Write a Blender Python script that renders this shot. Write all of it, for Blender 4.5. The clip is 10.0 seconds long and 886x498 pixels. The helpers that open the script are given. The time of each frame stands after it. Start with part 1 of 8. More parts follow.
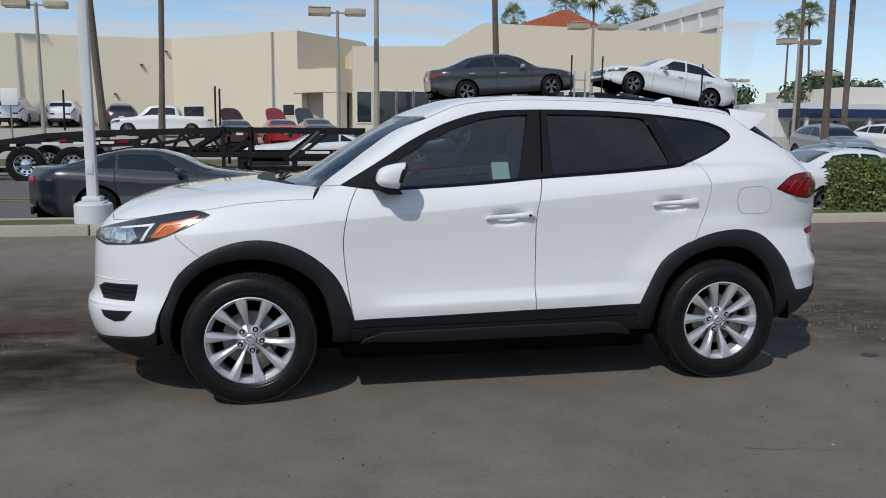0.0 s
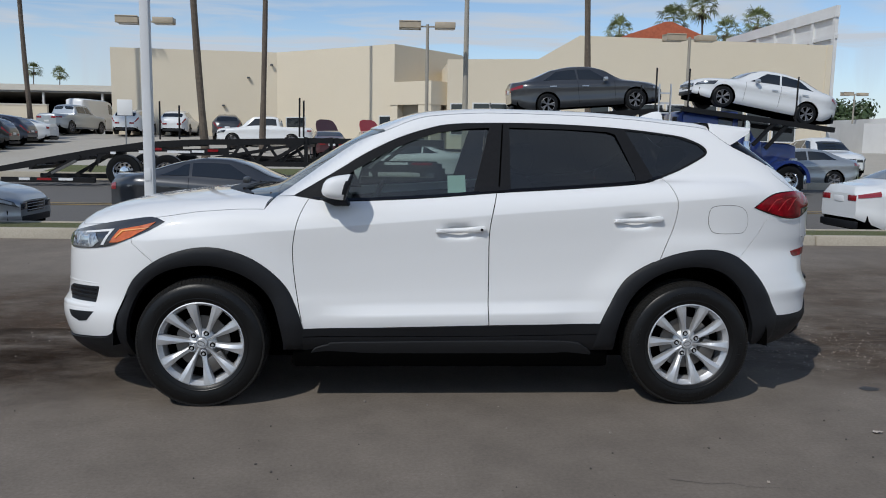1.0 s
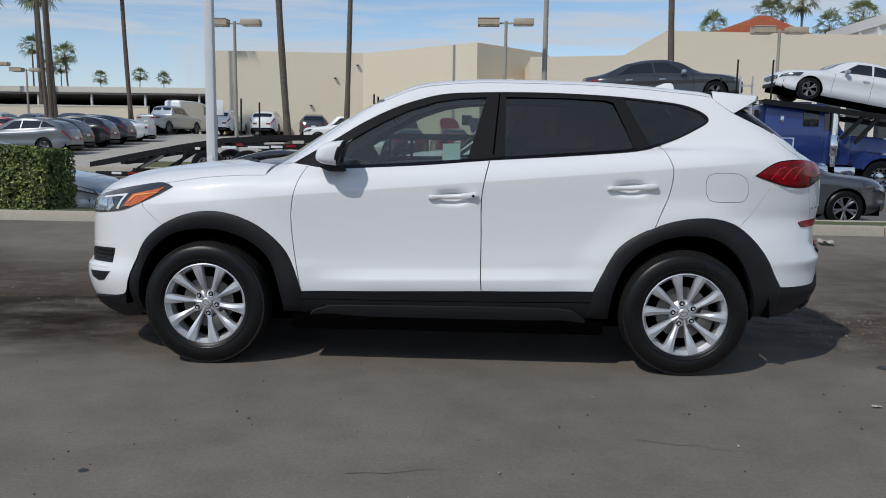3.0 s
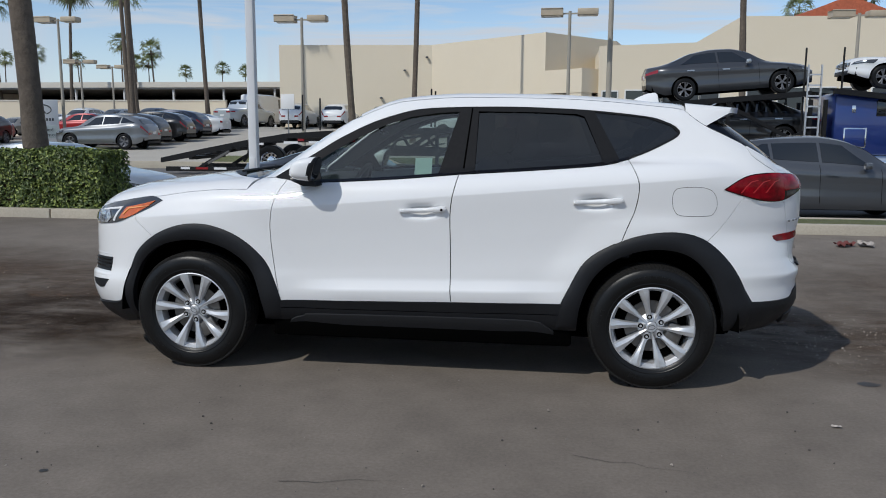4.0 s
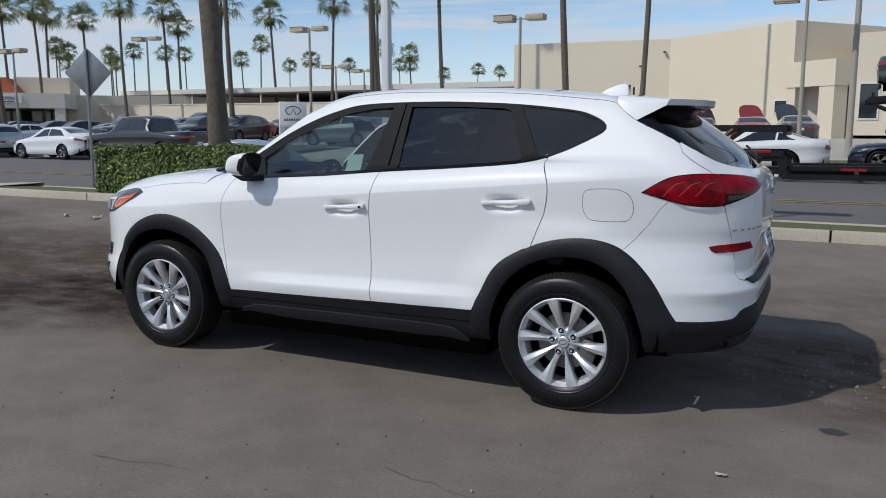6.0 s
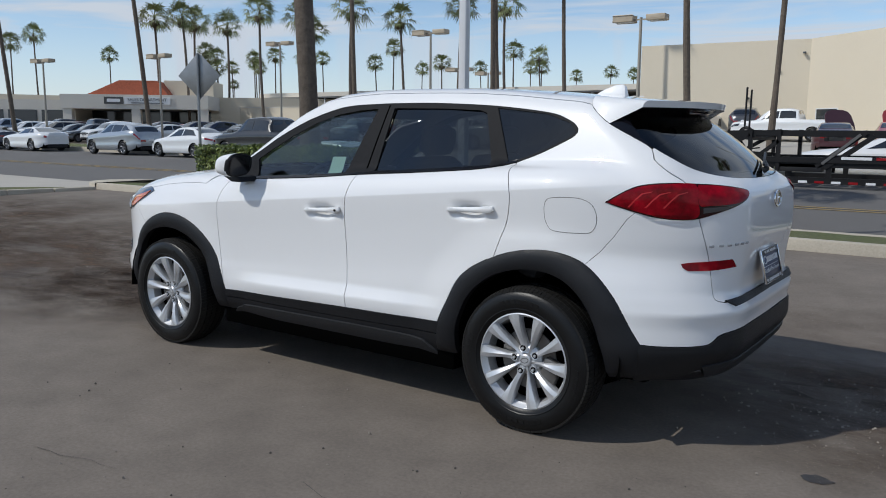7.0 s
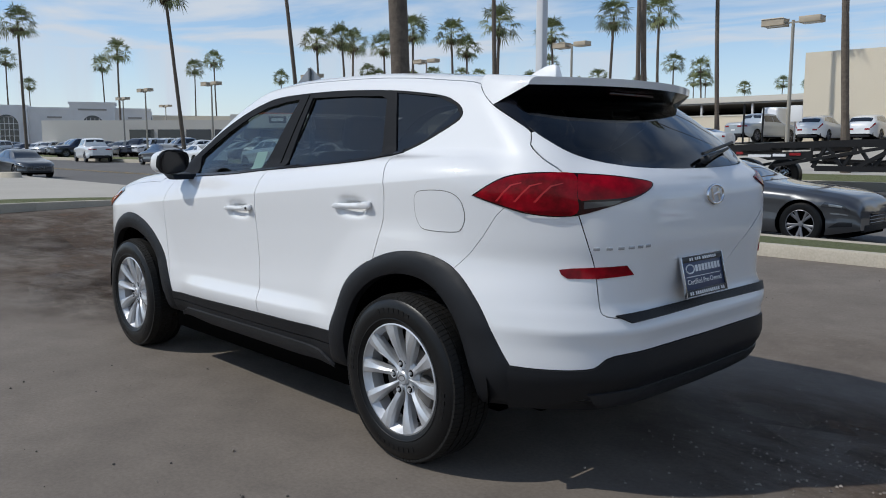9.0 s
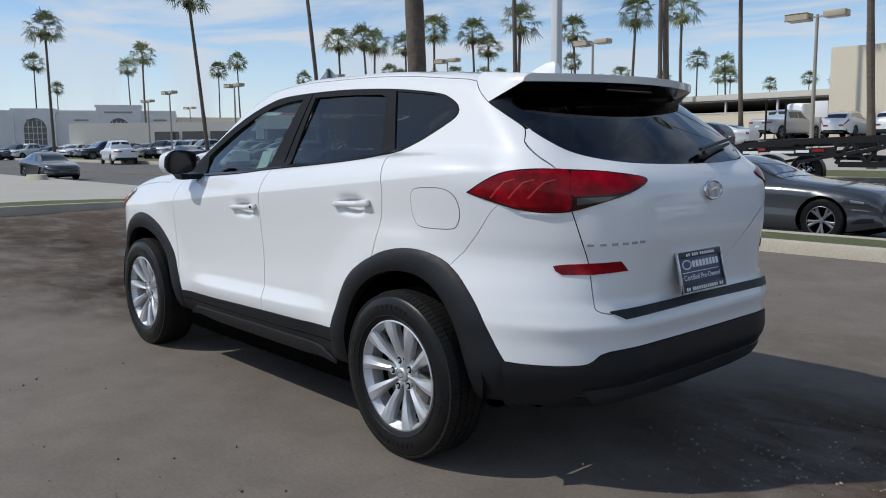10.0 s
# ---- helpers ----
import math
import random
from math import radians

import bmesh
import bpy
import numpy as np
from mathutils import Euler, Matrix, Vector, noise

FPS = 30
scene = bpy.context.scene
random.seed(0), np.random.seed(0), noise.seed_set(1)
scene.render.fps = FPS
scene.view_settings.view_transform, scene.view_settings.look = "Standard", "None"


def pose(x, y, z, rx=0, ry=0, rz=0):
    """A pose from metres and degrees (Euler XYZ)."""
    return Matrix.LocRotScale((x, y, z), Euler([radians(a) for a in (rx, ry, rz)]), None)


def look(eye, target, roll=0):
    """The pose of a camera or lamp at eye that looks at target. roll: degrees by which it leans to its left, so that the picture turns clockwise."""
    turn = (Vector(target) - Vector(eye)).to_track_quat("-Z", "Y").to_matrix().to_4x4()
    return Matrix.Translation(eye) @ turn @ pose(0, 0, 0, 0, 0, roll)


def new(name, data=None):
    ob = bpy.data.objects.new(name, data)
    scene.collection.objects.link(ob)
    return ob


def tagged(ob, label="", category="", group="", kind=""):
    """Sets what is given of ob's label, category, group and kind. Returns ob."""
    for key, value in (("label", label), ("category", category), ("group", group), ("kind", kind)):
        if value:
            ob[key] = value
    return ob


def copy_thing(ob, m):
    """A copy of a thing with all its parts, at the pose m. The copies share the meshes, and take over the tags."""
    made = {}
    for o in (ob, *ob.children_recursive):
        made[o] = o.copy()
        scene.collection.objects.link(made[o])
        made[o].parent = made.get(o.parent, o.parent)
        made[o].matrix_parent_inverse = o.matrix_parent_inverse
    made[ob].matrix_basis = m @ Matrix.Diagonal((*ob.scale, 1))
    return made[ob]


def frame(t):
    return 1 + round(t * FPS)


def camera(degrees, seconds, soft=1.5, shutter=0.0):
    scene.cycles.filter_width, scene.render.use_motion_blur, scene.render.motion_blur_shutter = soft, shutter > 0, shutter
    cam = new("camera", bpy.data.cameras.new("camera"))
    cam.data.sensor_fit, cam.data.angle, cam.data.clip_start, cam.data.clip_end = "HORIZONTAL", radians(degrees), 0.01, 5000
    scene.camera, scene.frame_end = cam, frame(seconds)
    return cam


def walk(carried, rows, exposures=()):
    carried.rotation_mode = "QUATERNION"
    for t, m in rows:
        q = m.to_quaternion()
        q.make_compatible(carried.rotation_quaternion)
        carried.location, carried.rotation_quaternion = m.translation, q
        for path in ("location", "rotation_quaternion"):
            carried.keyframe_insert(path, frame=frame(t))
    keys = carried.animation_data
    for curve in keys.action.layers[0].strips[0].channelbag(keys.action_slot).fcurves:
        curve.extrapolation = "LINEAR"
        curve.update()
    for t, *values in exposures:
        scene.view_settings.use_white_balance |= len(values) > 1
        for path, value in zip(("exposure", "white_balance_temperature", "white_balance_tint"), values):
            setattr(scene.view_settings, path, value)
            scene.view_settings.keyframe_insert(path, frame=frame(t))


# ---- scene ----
cam = camera(57.9, 10.0, soft=1.0)
PATH = [
    (0, (-1.152, -5.055, 1.431), (-0.763, -3.115, 1.138), 0.4),
    (0.5, (-0.729, -5.093, 1.431), (-0.479, -3.129, 1.151), 0.7),
    (1, (-0.332, -5.15, 1.443), (-0.198, -3.172, 1.177), 1.0),
    (1.5, (-0.104, -5.086, 1.332), (-0.048, -3.103, 1.079), 1.1),
    (2, (0.03, -5.195, 1.234), (0.037, -3.21, 0.987), 1.1),
    (2.5, (0.078, -5.236, 1.229), (0.046, -3.252, 0.976), 1.0),
    (4, (0.796, -5.311, 1.421), (0.519, -3.352, 1.126), 0.3),
    (4.5, (1.255, -5.209, 1.434), (0.841, -3.276, 1.134), -0.0),
    (5, (1.667, -5.033, 1.395), (1.101, -3.139, 1.095), -0.2),
    (5.5, (2.103, -4.858, 1.409), (1.384, -3.016, 1.108), -0.2),
    (7, (3.127, -4.072, 1.414), (1.982, -2.459, 1.119), 0.5),
    (7.5, (3.337, -3.69, 1.385), (2.078, -2.162, 1.097), 0.4),
    (8, (3.592, -3.331, 1.35), (2.242, -1.881, 1.076), 0.3),
    (8.5, (3.689, -3.074, 1.315), (2.281, -1.678, 1.051), 0.2),
    (9, (3.772, -2.939, 1.29), (2.327, -1.58, 1.034), -0.0),
    (9.5, (3.825, -2.896, 1.28), (2.359, -1.559, 1.026), -0.3),
    (10, (3.856, -2.874, 1.282), (2.372, -1.558, 1.025), -0.5),
]
walk(cam, [(t, look(eye, target, roll)) for t, eye, target, roll in PATH], [(0, 0.08, 6460, 8), (1, 0.05, 6450, 8), (2.5, 0.03, 6440, 8), (4, 0.12, 6430, 8), (7.5, 0.18, 6430, 8), (10, 0.25, 6430, 8)])

# ---- light ----
SUN_WAY = Vector((0.56, 0.73, -1.0)).normalized()
world = bpy.data.worlds.new("sky")
scene.world = world
world.use_nodes = True
wn, wl = world.node_tree.nodes, world.node_tree.links
sky = wn.new("ShaderNodeTexSky")
sky.sky_type, sky.sun_disc = "NISHITA", False
sky.sun_elevation = math.asin(-SUN_WAY.z)
sky.sun_rotation = math.atan2(-SUN_WAY.x, -SUN_WAY.y)
sky.altitude, sky.air_density, sky.dust_density, sky.ozone_density = 1800, 1.0, 0.25, 1.8
# thin streaks of high cloud over the blue, stretched along one heading
wcoord = wn.new("ShaderNodeTexCoord")
wsep = wn.new("ShaderNodeSeparateXYZ")
wl.new(wcoord.outputs["Generated"], wsep.inputs[0])
wup = wn.new("ShaderNodeMath")
wup.operation = "MAXIMUM"
wl.new(wsep.outputs["Z"], wup.inputs[0])
wup.inputs[1].default_value = 0.106
wflat = wn.new("ShaderNodeVectorMath")
wflat.operation = "SCALE"
winv = wn.new("ShaderNodeMath")
winv.operation = "DIVIDE"
winv.inputs[0].default_value = 1.0
wl.new(wup.outputs[0], winv.inputs[1])
wl.new(wcoord.outputs["Generated"], wflat.inputs[0])
wl.new(winv.outputs[0], wflat.inputs["Scale"])
wmap = wn.new("ShaderNodeMapping")
wmap.inputs["Scale"].default_value = (0.42, 0.60, 0.0)
wmap.inputs["Rotation"].default_value = (0, 0, 0.25)
wl.new(wflat.outputs[0], wmap.inputs[0])
wnoise = wn.new("ShaderNodeTexNoise")
wnoise.inputs["Scale"].default_value, wnoise.inputs["Detail"].default_value, wnoise.inputs["Roughness"].default_value = 1.25, 10.0, 0.54
wnoise.inputs["Distortion"].default_value = 0.5
wl.new(wmap.outputs[0], wnoise.inputs["Vector"])
wramp = wn.new("ShaderNodeValToRGB")
wramp.color_ramp.elements[0].position, wramp.color_ramp.elements[1].position = 0.42, 0.61
wl.new(wnoise.outputs["Fac"], wramp.inputs[0])
wmix = wn.new("ShaderNodeMix")
wmix.data_type = "RGBA"
# the cloud sheet thickens towards the horizon, where one looks along it
whaze = wn.new("ShaderNodeMapRange")
whaze.interpolation_type = "SMOOTHSTEP"
whaze.inputs["From Min"].default_value, whaze.inputs["From Max"].default_value = 0.17, -0.03
whaze.inputs["To Min"].default_value, whaze.inputs["To Max"].default_value = 0.0, 0.72
wl.new(wsep.outputs["Z"], whaze.inputs["Value"])
wcover = wn.new("ShaderNodeMath")
wcover.operation = "MAXIMUM"
# ... and is broken up overhead
wthin = wn.new("ShaderNodeMapRange")
wthin.interpolation_type = "SMOOTHSTEP"
wthin.inputs["From Min"].default_value, wthin.inputs["From Max"].default_value = 0.50, 0.92
wthin.inputs["To Min"].default_value, wthin.inputs["To Max"].default_value = 1.0, 0.15
wl.new(wsep.outputs["Z"], wthin.inputs["Value"])
wveil = wn.new("ShaderNodeMath")
wveil.operation = "MULTIPLY"
wl.new(wramp.outputs[0], wveil.inputs[0])
wl.new(wthin.outputs[0], wveil.inputs[1])
wl.new(wveil.outputs[0], wcover.inputs[0])
wl.new(whaze.outputs[0], wcover.inputs[1])
wl.new(wcover.outputs[0], wmix.inputs["Factor"])
wl.new(sky.outputs[0], wmix.inputs[6])
wmix.inputs[7].default_value = (4.5, 4.95, 5.65, 1)
wl.new(wmix.outputs[2], wn["Background"].inputs["Color"])
wn["Background"].inputs["Strength"].default_value = 0.112
sun = new("sun", bpy.data.lights.new("sun", "SUN"))
sun.data.energy, sun.data.angle, sun.data.color = 2.35, radians(0.6), (1.0, 0.965, 0.91)
sun.matrix_world = look((0, 0, 30), Vector((0, 0, 30)) + SUN_WAY)
scene.view_settings.exposure = 0.0

# ---- materials ----
def surface(name, color, rough=0.5, metal=0.0, coat=0.0, grain=None, stain=None, bump=None, vary=0.0, spec=0.5, mottle=None, dirt=(0.12, 0.10, 0.08)):
    """A node material: colour with fine grain (scale, amount), middling mottle and broad stains (scale, amount), relief (scale, metres) and a change of tone from piece to piece."""
    m = bpy.data.materials.new(name)
    m.use_nodes = True
    n, l = m.node_tree.nodes, m.node_tree.links
    b = n["Principled BSDF"]
    b.inputs["Base Color"].default_value = (*color, 1)
    b.inputs["Roughness"].default_value, b.inputs["Metallic"].default_value = rough, metal
    b.inputs["Coat Weight"].default_value, b.inputs["Coat Roughness"].default_value = coat, 0.04
    b.inputs["Specular IOR Level"].default_value = spec
    coord = n.new("ShaderNodeTexCoord")
    out = None

    def noise_of(scale, detail=6.0):
        t = n.new("ShaderNodeTexNoise")
        t.inputs["Scale"].default_value, t.inputs["Detail"].default_value, t.inputs["Roughness"].default_value = scale, detail, 0.62
        l.new(coord.outputs["Object"], t.inputs["Vector"])
        return t.outputs["Fac"]

    def tone(fac, lo, hi):
        r = n.new("ShaderNodeMapRange")
        r.inputs["From Min"].default_value, r.inputs["From Max"].default_value = 0.3, 0.7
        r.inputs["To Min"].default_value, r.inputs["To Max"].default_value = lo, hi
        l.new(fac, r.inputs["Value"])
        return r.outputs[0]

    def scaled(value, first):
        v = n.new("ShaderNodeMix")
        v.data_type, v.blend_type = "RGBA", "MULTIPLY"
        v.inputs["Factor"].default_value = 1
        if first is None:
            v.inputs[6].default_value = (*color, 1)
        else:
            l.new(first, v.inputs[6])
        l.new(value, v.inputs[7])
        return v.outputs[2]

    if grain:
        out = scaled(tone(noise_of(grain[0]), 1 - grain[1], 1 + grain[1]), out)
    if mottle:
        out = scaled(tone(noise_of(mottle[0], 3.0), 1 - mottle[1], 1 + mottle[1]), out)
    if vary:
        info = n.new("ShaderNodeObjectInfo")
        r = n.new("ShaderNodeMapRange")
        r.inputs["To Min"].default_value, r.inputs["To Max"].default_value = 1 - vary, 1 + vary
        l.new(info.outputs["Random"], r.inputs["Value"])
        out = scaled(r.outputs[0], out)
    if stain:
        v = n.new("ShaderNodeMix")
        v.data_type = "RGBA"
        l.new(tone(noise_of(stain[0], 8.0), 0.0, stain[1]), v.inputs["Factor"])
        if out is None:
            v.inputs[6].default_value = (*color, 1)
        else:
            l.new(out, v.inputs[6])
        v.inputs[7].default_value = (*dirt, 1)
        out = v.outputs[2]
    if out is not None:
        l.new(out, b.inputs["Base Color"])
    if bump:
        k = n.new("ShaderNodeBump")
        k.inputs["Distance"].default_value = bump[1]
        l.new(noise_of(bump[0], 4.0), k.inputs["Height"])
        l.new(k.outputs[0], b.inputs["Normal"])
    return m


def pane_glass(name, tint, gloss=1.0, base=0.09):
    """Thin tinted pane: clear straight through, with the gloss that the angle gives."""
    m = bpy.data.materials.new(name)
    m.use_nodes = True
    n, l = m.node_tree.nodes, m.node_tree.links
    n.remove(n["Principled BSDF"])
    clear, shine, mix, facing = n.new("ShaderNodeBsdfTransparent"), n.new("ShaderNodeBsdfGlossy"), n.new("ShaderNodeMixShader"), n.new("ShaderNodeLayerWeight")
    clear.inputs["Color"].default_value = (*tint, 1)
    shine.inputs["Roughness"].default_value = 0.02
    shine.inputs["Color"].default_value = (gloss, gloss, gloss, 1)
    facing.inputs["Blend"].default_value = 0.5
    steep, gain = n.new("ShaderNodeMath"), n.new("ShaderNodeMapRange")
    steep.operation = "POWER"
    steep.inputs[1].default_value = 5.0
    gain.inputs["To Min"].default_value = base
    l.new(facing.outputs["Facing"], steep.inputs[0])
    l.new(steep.outputs[0], gain.inputs["Value"])
    l.new(gain.outputs[0], mix.inputs[0])
    l.new(clear.outputs[0], mix.inputs[1])
    l.new(shine.outputs[0], mix.inputs[2])
    l.new(mix.outputs[0], n["Material Output"].inputs["Surface"])
    return m


M = {
    "white_paint": surface("white_paint", (0.79, 0.79, 0.795), 0.38, coat=1.0, spec=0.2, stain=(1.1, 0.03), dirt=(0.5, 0.48, 0.45)),
    "black_plastic": surface("black_plastic", (0.0082, 0.0090, 0.0115), 0.50, spec=0.32, grain=(300, 0.25), bump=(500, 0.0006), stain=(3, 0.07), dirt=(0.04, 0.038, 0.036)),
    # black plastic in a lighter tone, for the sun on sill steps and skid plate
    "sunlit_plastic": surface("sunlit_plastic", (0.022, 0.023, 0.026), 0.5, grain=(300, 0.25), bump=(500, 0.0006), spec=0.3),
    "gloss_black": surface("gloss_black", (0.006, 0.006, 0.008), 0.2, coat=0.15, spec=0.3),
    "frame_black": surface("frame_black", (0.014, 0.0145, 0.0165), 0.55, grain=(60, 0.12), spec=0.07),
    # near-black without gloss: puts the shade of gaps and hollows into the colour
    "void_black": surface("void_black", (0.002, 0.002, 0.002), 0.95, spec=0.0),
    "rubber": surface("rubber", (0.0055, 0.0055, 0.006), 0.36, grain=(40, 0.2), stain=(6, 0.2), bump=(120, 0.0006), spec=0.28, dirt=(0.015, 0.0145, 0.014)),
    "tread_rubber": surface("tread_rubber", (0.0105, 0.0100, 0.0095), 0.62, grain=(60, 0.3), stain=(9, 0.3), spec=0.25, dirt=(0.022, 0.020, 0.018)),
    "alloy": surface("alloy", (0.60, 0.61, 0.63), 0.40, metal=0.6, grain=(80, 0.04)),
    "barrel_grey": surface("barrel_grey", (0.46, 0.46, 0.47), 0.45, metal=0.4, stain=(9, 0.3), dirt=(0.10, 0.095, 0.09)),
    "disc_grey": surface("disc_grey", (0.16, 0.155, 0.15), 0.42, metal=0.6, stain=(20, 0.4)),
    "alloy_dark": surface("alloy_dark", (0.10, 0.10, 0.11), 0.4, metal=0.8),
    "chrome": surface("chrome", (0.78, 0.79, 0.81), 0.10, metal=1.0),
    "steel": surface("steel", (0.22, 0.21, 0.20), 0.45, metal=0.9, stain=(20, 0.4)),
    "red_lens": surface("red_lens", (0.22, 0.001, 0.007), 0.12, coat=0.0, spec=0.2, grain=(9, 0.55), mottle=(24, 0.3)),
    "red_dark": surface("red_dark", (0.022, 0.001, 0.002), 0.10, coat=0.25, spec=0.3),
    "glint_red": surface("glint_red", (0.44, 0.02, 0.026), 0.18, coat=0.1, spec=0.3),
    "amber_pale": surface("amber_pale", (0.85, 0.38, 0.12), 0.2, coat=1.0),
    "amber": surface("amber", (0.60, 0.115, 0.018), 0.2, coat=1.0, grain=(30, 0.3)),
    "lamp_silver": surface("lamp_silver", (0.46, 0.48, 0.51), 0.18, metal=0.7, coat=0.6, grain=(45, 0.6)),
    "lamp_dark": surface("lamp_dark", (0.05, 0.052, 0.058), 0.12, metal=0.3, coat=1.0),
    "glass_front": pane_glass("glass_front", (0.58, 0.66, 0.63), 0.9, 0.10),
    "glass_tinted": pane_glass("glass_tinted", (0.105, 0.107, 0.108), 0.95, 0.07),
    "cloth_dark": surface("cloth_dark", (0.045, 0.045, 0.05), 0.9, grain=(200, 0.2)),
    "cloth_grey": surface("cloth_grey", (0.26, 0.25, 0.24), 0.9, grain=(150, 0.15)),
    "paper_green": surface("paper_green", (0.50, 0.64, 0.58), 0.7),
    "plate_blue": surface("plate_blue", (0.035, 0.05, 0.11), 0.3),
    "plate_black": surface("plate_black", (0.012, 0.012, 0.014), 0.3),
    "mark_white": surface("mark_white", (0.75, 0.75, 0.76), 0.4),
    "dim_silver": surface("dim_silver", (0.50, 0.52, 0.55), 0.25, metal=0.5),
}

# ---- building tools ----
from mathutils.geometry import delaunay_2d_cdt


def part(name, bm, material, parent=None, label="", smooth=True, at=None):
    """Links a bmesh as one mesh object, under a thing or a part."""
    me = bpy.data.meshes.new(name)
    bm.normal_update()
    bm.to_mesh(me)
    bm.free()
    return part_of(name, me, material, parent, label, smooth, at)


def part_of(name, me, material, parent=None, label="", smooth=True, at=None):
    if material is not None:
        me.materials.append(M[material] if isinstance(material, str) else material)
    if smooth:
        me.shade_smooth()
        try:
            me.set_sharp_from_angle(angle=radians(35))
        except AttributeError:
            pass
    ob = new(name, me)
    ob.parent = parent
    if at is not None:
        ob.matrix_basis = at
    if label:
        ob["label"] = label
    return ob


def thing(name, label, category, group="", kind="", at=None):
    """The Empty at the base of a thing with parts."""
    ob = tagged(new(name), label, category, group, kind)
    if at is not None:
        ob.matrix_basis = at
    return ob


def add_box(bm, x0, x1, y0, y1, z0, z1, bevel=0.0, m=None):
    """A box with rounded edges, added to bm."""
    made = bmesh.ops.create_cube(bm, size=1.0)["verts"]
    for v in made:
        v.co = Vector((x0 + (v.co.x + 0.5) * (x1 - x0), y0 + (v.co.y + 0.5) * (y1 - y0), z0 + (v.co.z + 0.5) * (z1 - z0)))
    if bevel > 0:
        edges = list({e for v in made for e in v.link_edges})
        done = bmesh.ops.bevel(bm, geom=edges, offset=bevel, segments=2, profile=0.5, affect="EDGES")
        made = list({v for f in done["faces"] for v in f.verts} | {v for v in made if v.is_valid})
    if m is not None:
        bmesh.ops.transform(bm, matrix=m, verts=[v for v in made if v.is_valid])
    return made


def box(*a, **k):
    bm = bmesh.new()
    add_box(bm, *a, **k)
    return bm


def add_tube(bm, points, radii, sides=10, cap=True):
    """A round bar along points, with a radius at each."""
    points = [Vector(p) for p in points]
    if not hasattr(radii, "__len__"):
        radii = [radii] * len(points)
    rings = []
    side = None
    for i, (p, r) in enumerate(zip(points, radii)):
        way = (points[min(i + 1, len(points) - 1)] - points[max(i - 1, 0)]).normalized()
        if side is None:
            side = way.orthogonal().normalized()
        side = (side - way * side.dot(way)).normalized()
        up = way.cross(side)
        rings.append([bm.verts.new(p + r * (math.cos(a) * side + math.sin(a) * up)) for a in (2 * math.pi * k / sides for k in range(sides))])
    for a, b in zip(rings, rings[1:]):
        for k in range(sides):
            bm.faces.new((a[k], a[(k + 1) % sides], b[(k + 1) % sides], b[k]))
    if cap:
        bm.faces.new(rings[0][::-1])
        bm.faces.new(rings[-1])
    return rings


def tube(points, radii, sides=10, cap=True):
    bm = bmesh.new()
    add_tube(bm, points, radii, sides, cap)
    return bm


def add_lathe(bm, profile, axis="y", steps=48, closed=False):
    """A profile of (radius, along) turned about an axis through the origin."""
    rings = []
    for k in range(steps):
        a = 2 * math.pi * k / steps
        c, s = math.cos(a), math.sin(a)
        rings.append([bm.verts.new({"y": (r * c, h, r * s), "z": (r * c, r * s, h), "x": (h, r * c, r * s)}[axis]) for r, h in profile])
    n = len(profile)
    for k in range(steps):
        a, b = rings[k], rings[(k + 1) % steps]
        for i in range(n if closed else n - 1):
            j = (i + 1) % n
            bm.faces.new((a[i], a[j], b[j], b[i]))
    bmesh.ops.recalc_face_normals(bm, faces=bm.faces[:])
    return rings


def lathe(profile, axis="y", steps=48, closed=False, m=None):
    bm = bmesh.new()
    add_lathe(bm, profile, axis, steps, closed)
    if m is not None:
        bmesh.ops.transform(bm, matrix=m, verts=bm.verts[:])
    return bm


def prism(outline, y0, y1, axis="y", bevel=0.0):
    """An outline in (x, z) drawn out from y0 to y1 (axis "y"), or in (x, y) from z0 to z1 (axis "z"), or (y, z) along x."""
    bm = bmesh.new()
    place = {"y": lambda a, b, h: (a, h, b), "z": lambda a, b, h: (a, b, h), "x": lambda a, b, h: (h, a, b)}[axis]
    lo = [bm.verts.new(place(a, b, y0)) for a, b in outline]
    hi = [bm.verts.new(place(a, b, y1)) for a, b in outline]
    bm.faces.new(lo)
    bm.faces.new(hi[::-1])
    for i in range(len(outline)):
        j = (i + 1) % len(outline)
        bm.faces.new((lo[j], lo[i], hi[i], hi[j]))
    bmesh.ops.recalc_face_normals(bm, faces=bm.faces[:])
    if bevel:
        bmesh.ops.bevel(bm, geom=bm.edges[:], offset=bevel, segments=2, profile=0.5, affect="EDGES", clamp_overlap=True)
    return bm


def rounded(points, step, smooth=False):
    """A closed outline made dense; smooth runs a curve through the points."""
    p = np.array(points, float)
    out = []
    n = len(p)
    for i in range(n):
        a, b = p[i], p[(i + 1) % n]
        k = max(1, int(np.ceil(np.linalg.norm(b - a) / step)))
        for j in range(k):
            t = j / k
            if smooth:
                z, d = p[i - 1], p[(i + 2) % n]
                out.append(0.5 * (2 * a + (b - z) * t + (2 * z - 5 * a + 4 * b - d) * t**2 + (3 * a - z - 3 * b + d) * t**3))
            else:
                out.append(a + (b - a) * t)
    return np.array(out)


def curve_pts(points, step):
    """An open smooth curve through points, made dense."""
    p = np.array(points, float)
    out = []
    for i in range(len(p) - 1):
        z, a, b, d = p[max(i - 1, 0)], p[i], p[i + 1], p[min(i + 2, len(p) - 1)]
        k = max(1, int(np.ceil(np.linalg.norm(b - a) / step)))
        for j in range(k):
            t = j / k
            out.append(tuple(0.5 * (2 * a + (b - z) * t + (2 * z - 5 * a + 4 * b - d) * t**2 + (3 * a - z - 3 * b + d) * t**3)))
    out.append(tuple(p[-1]))
    return out


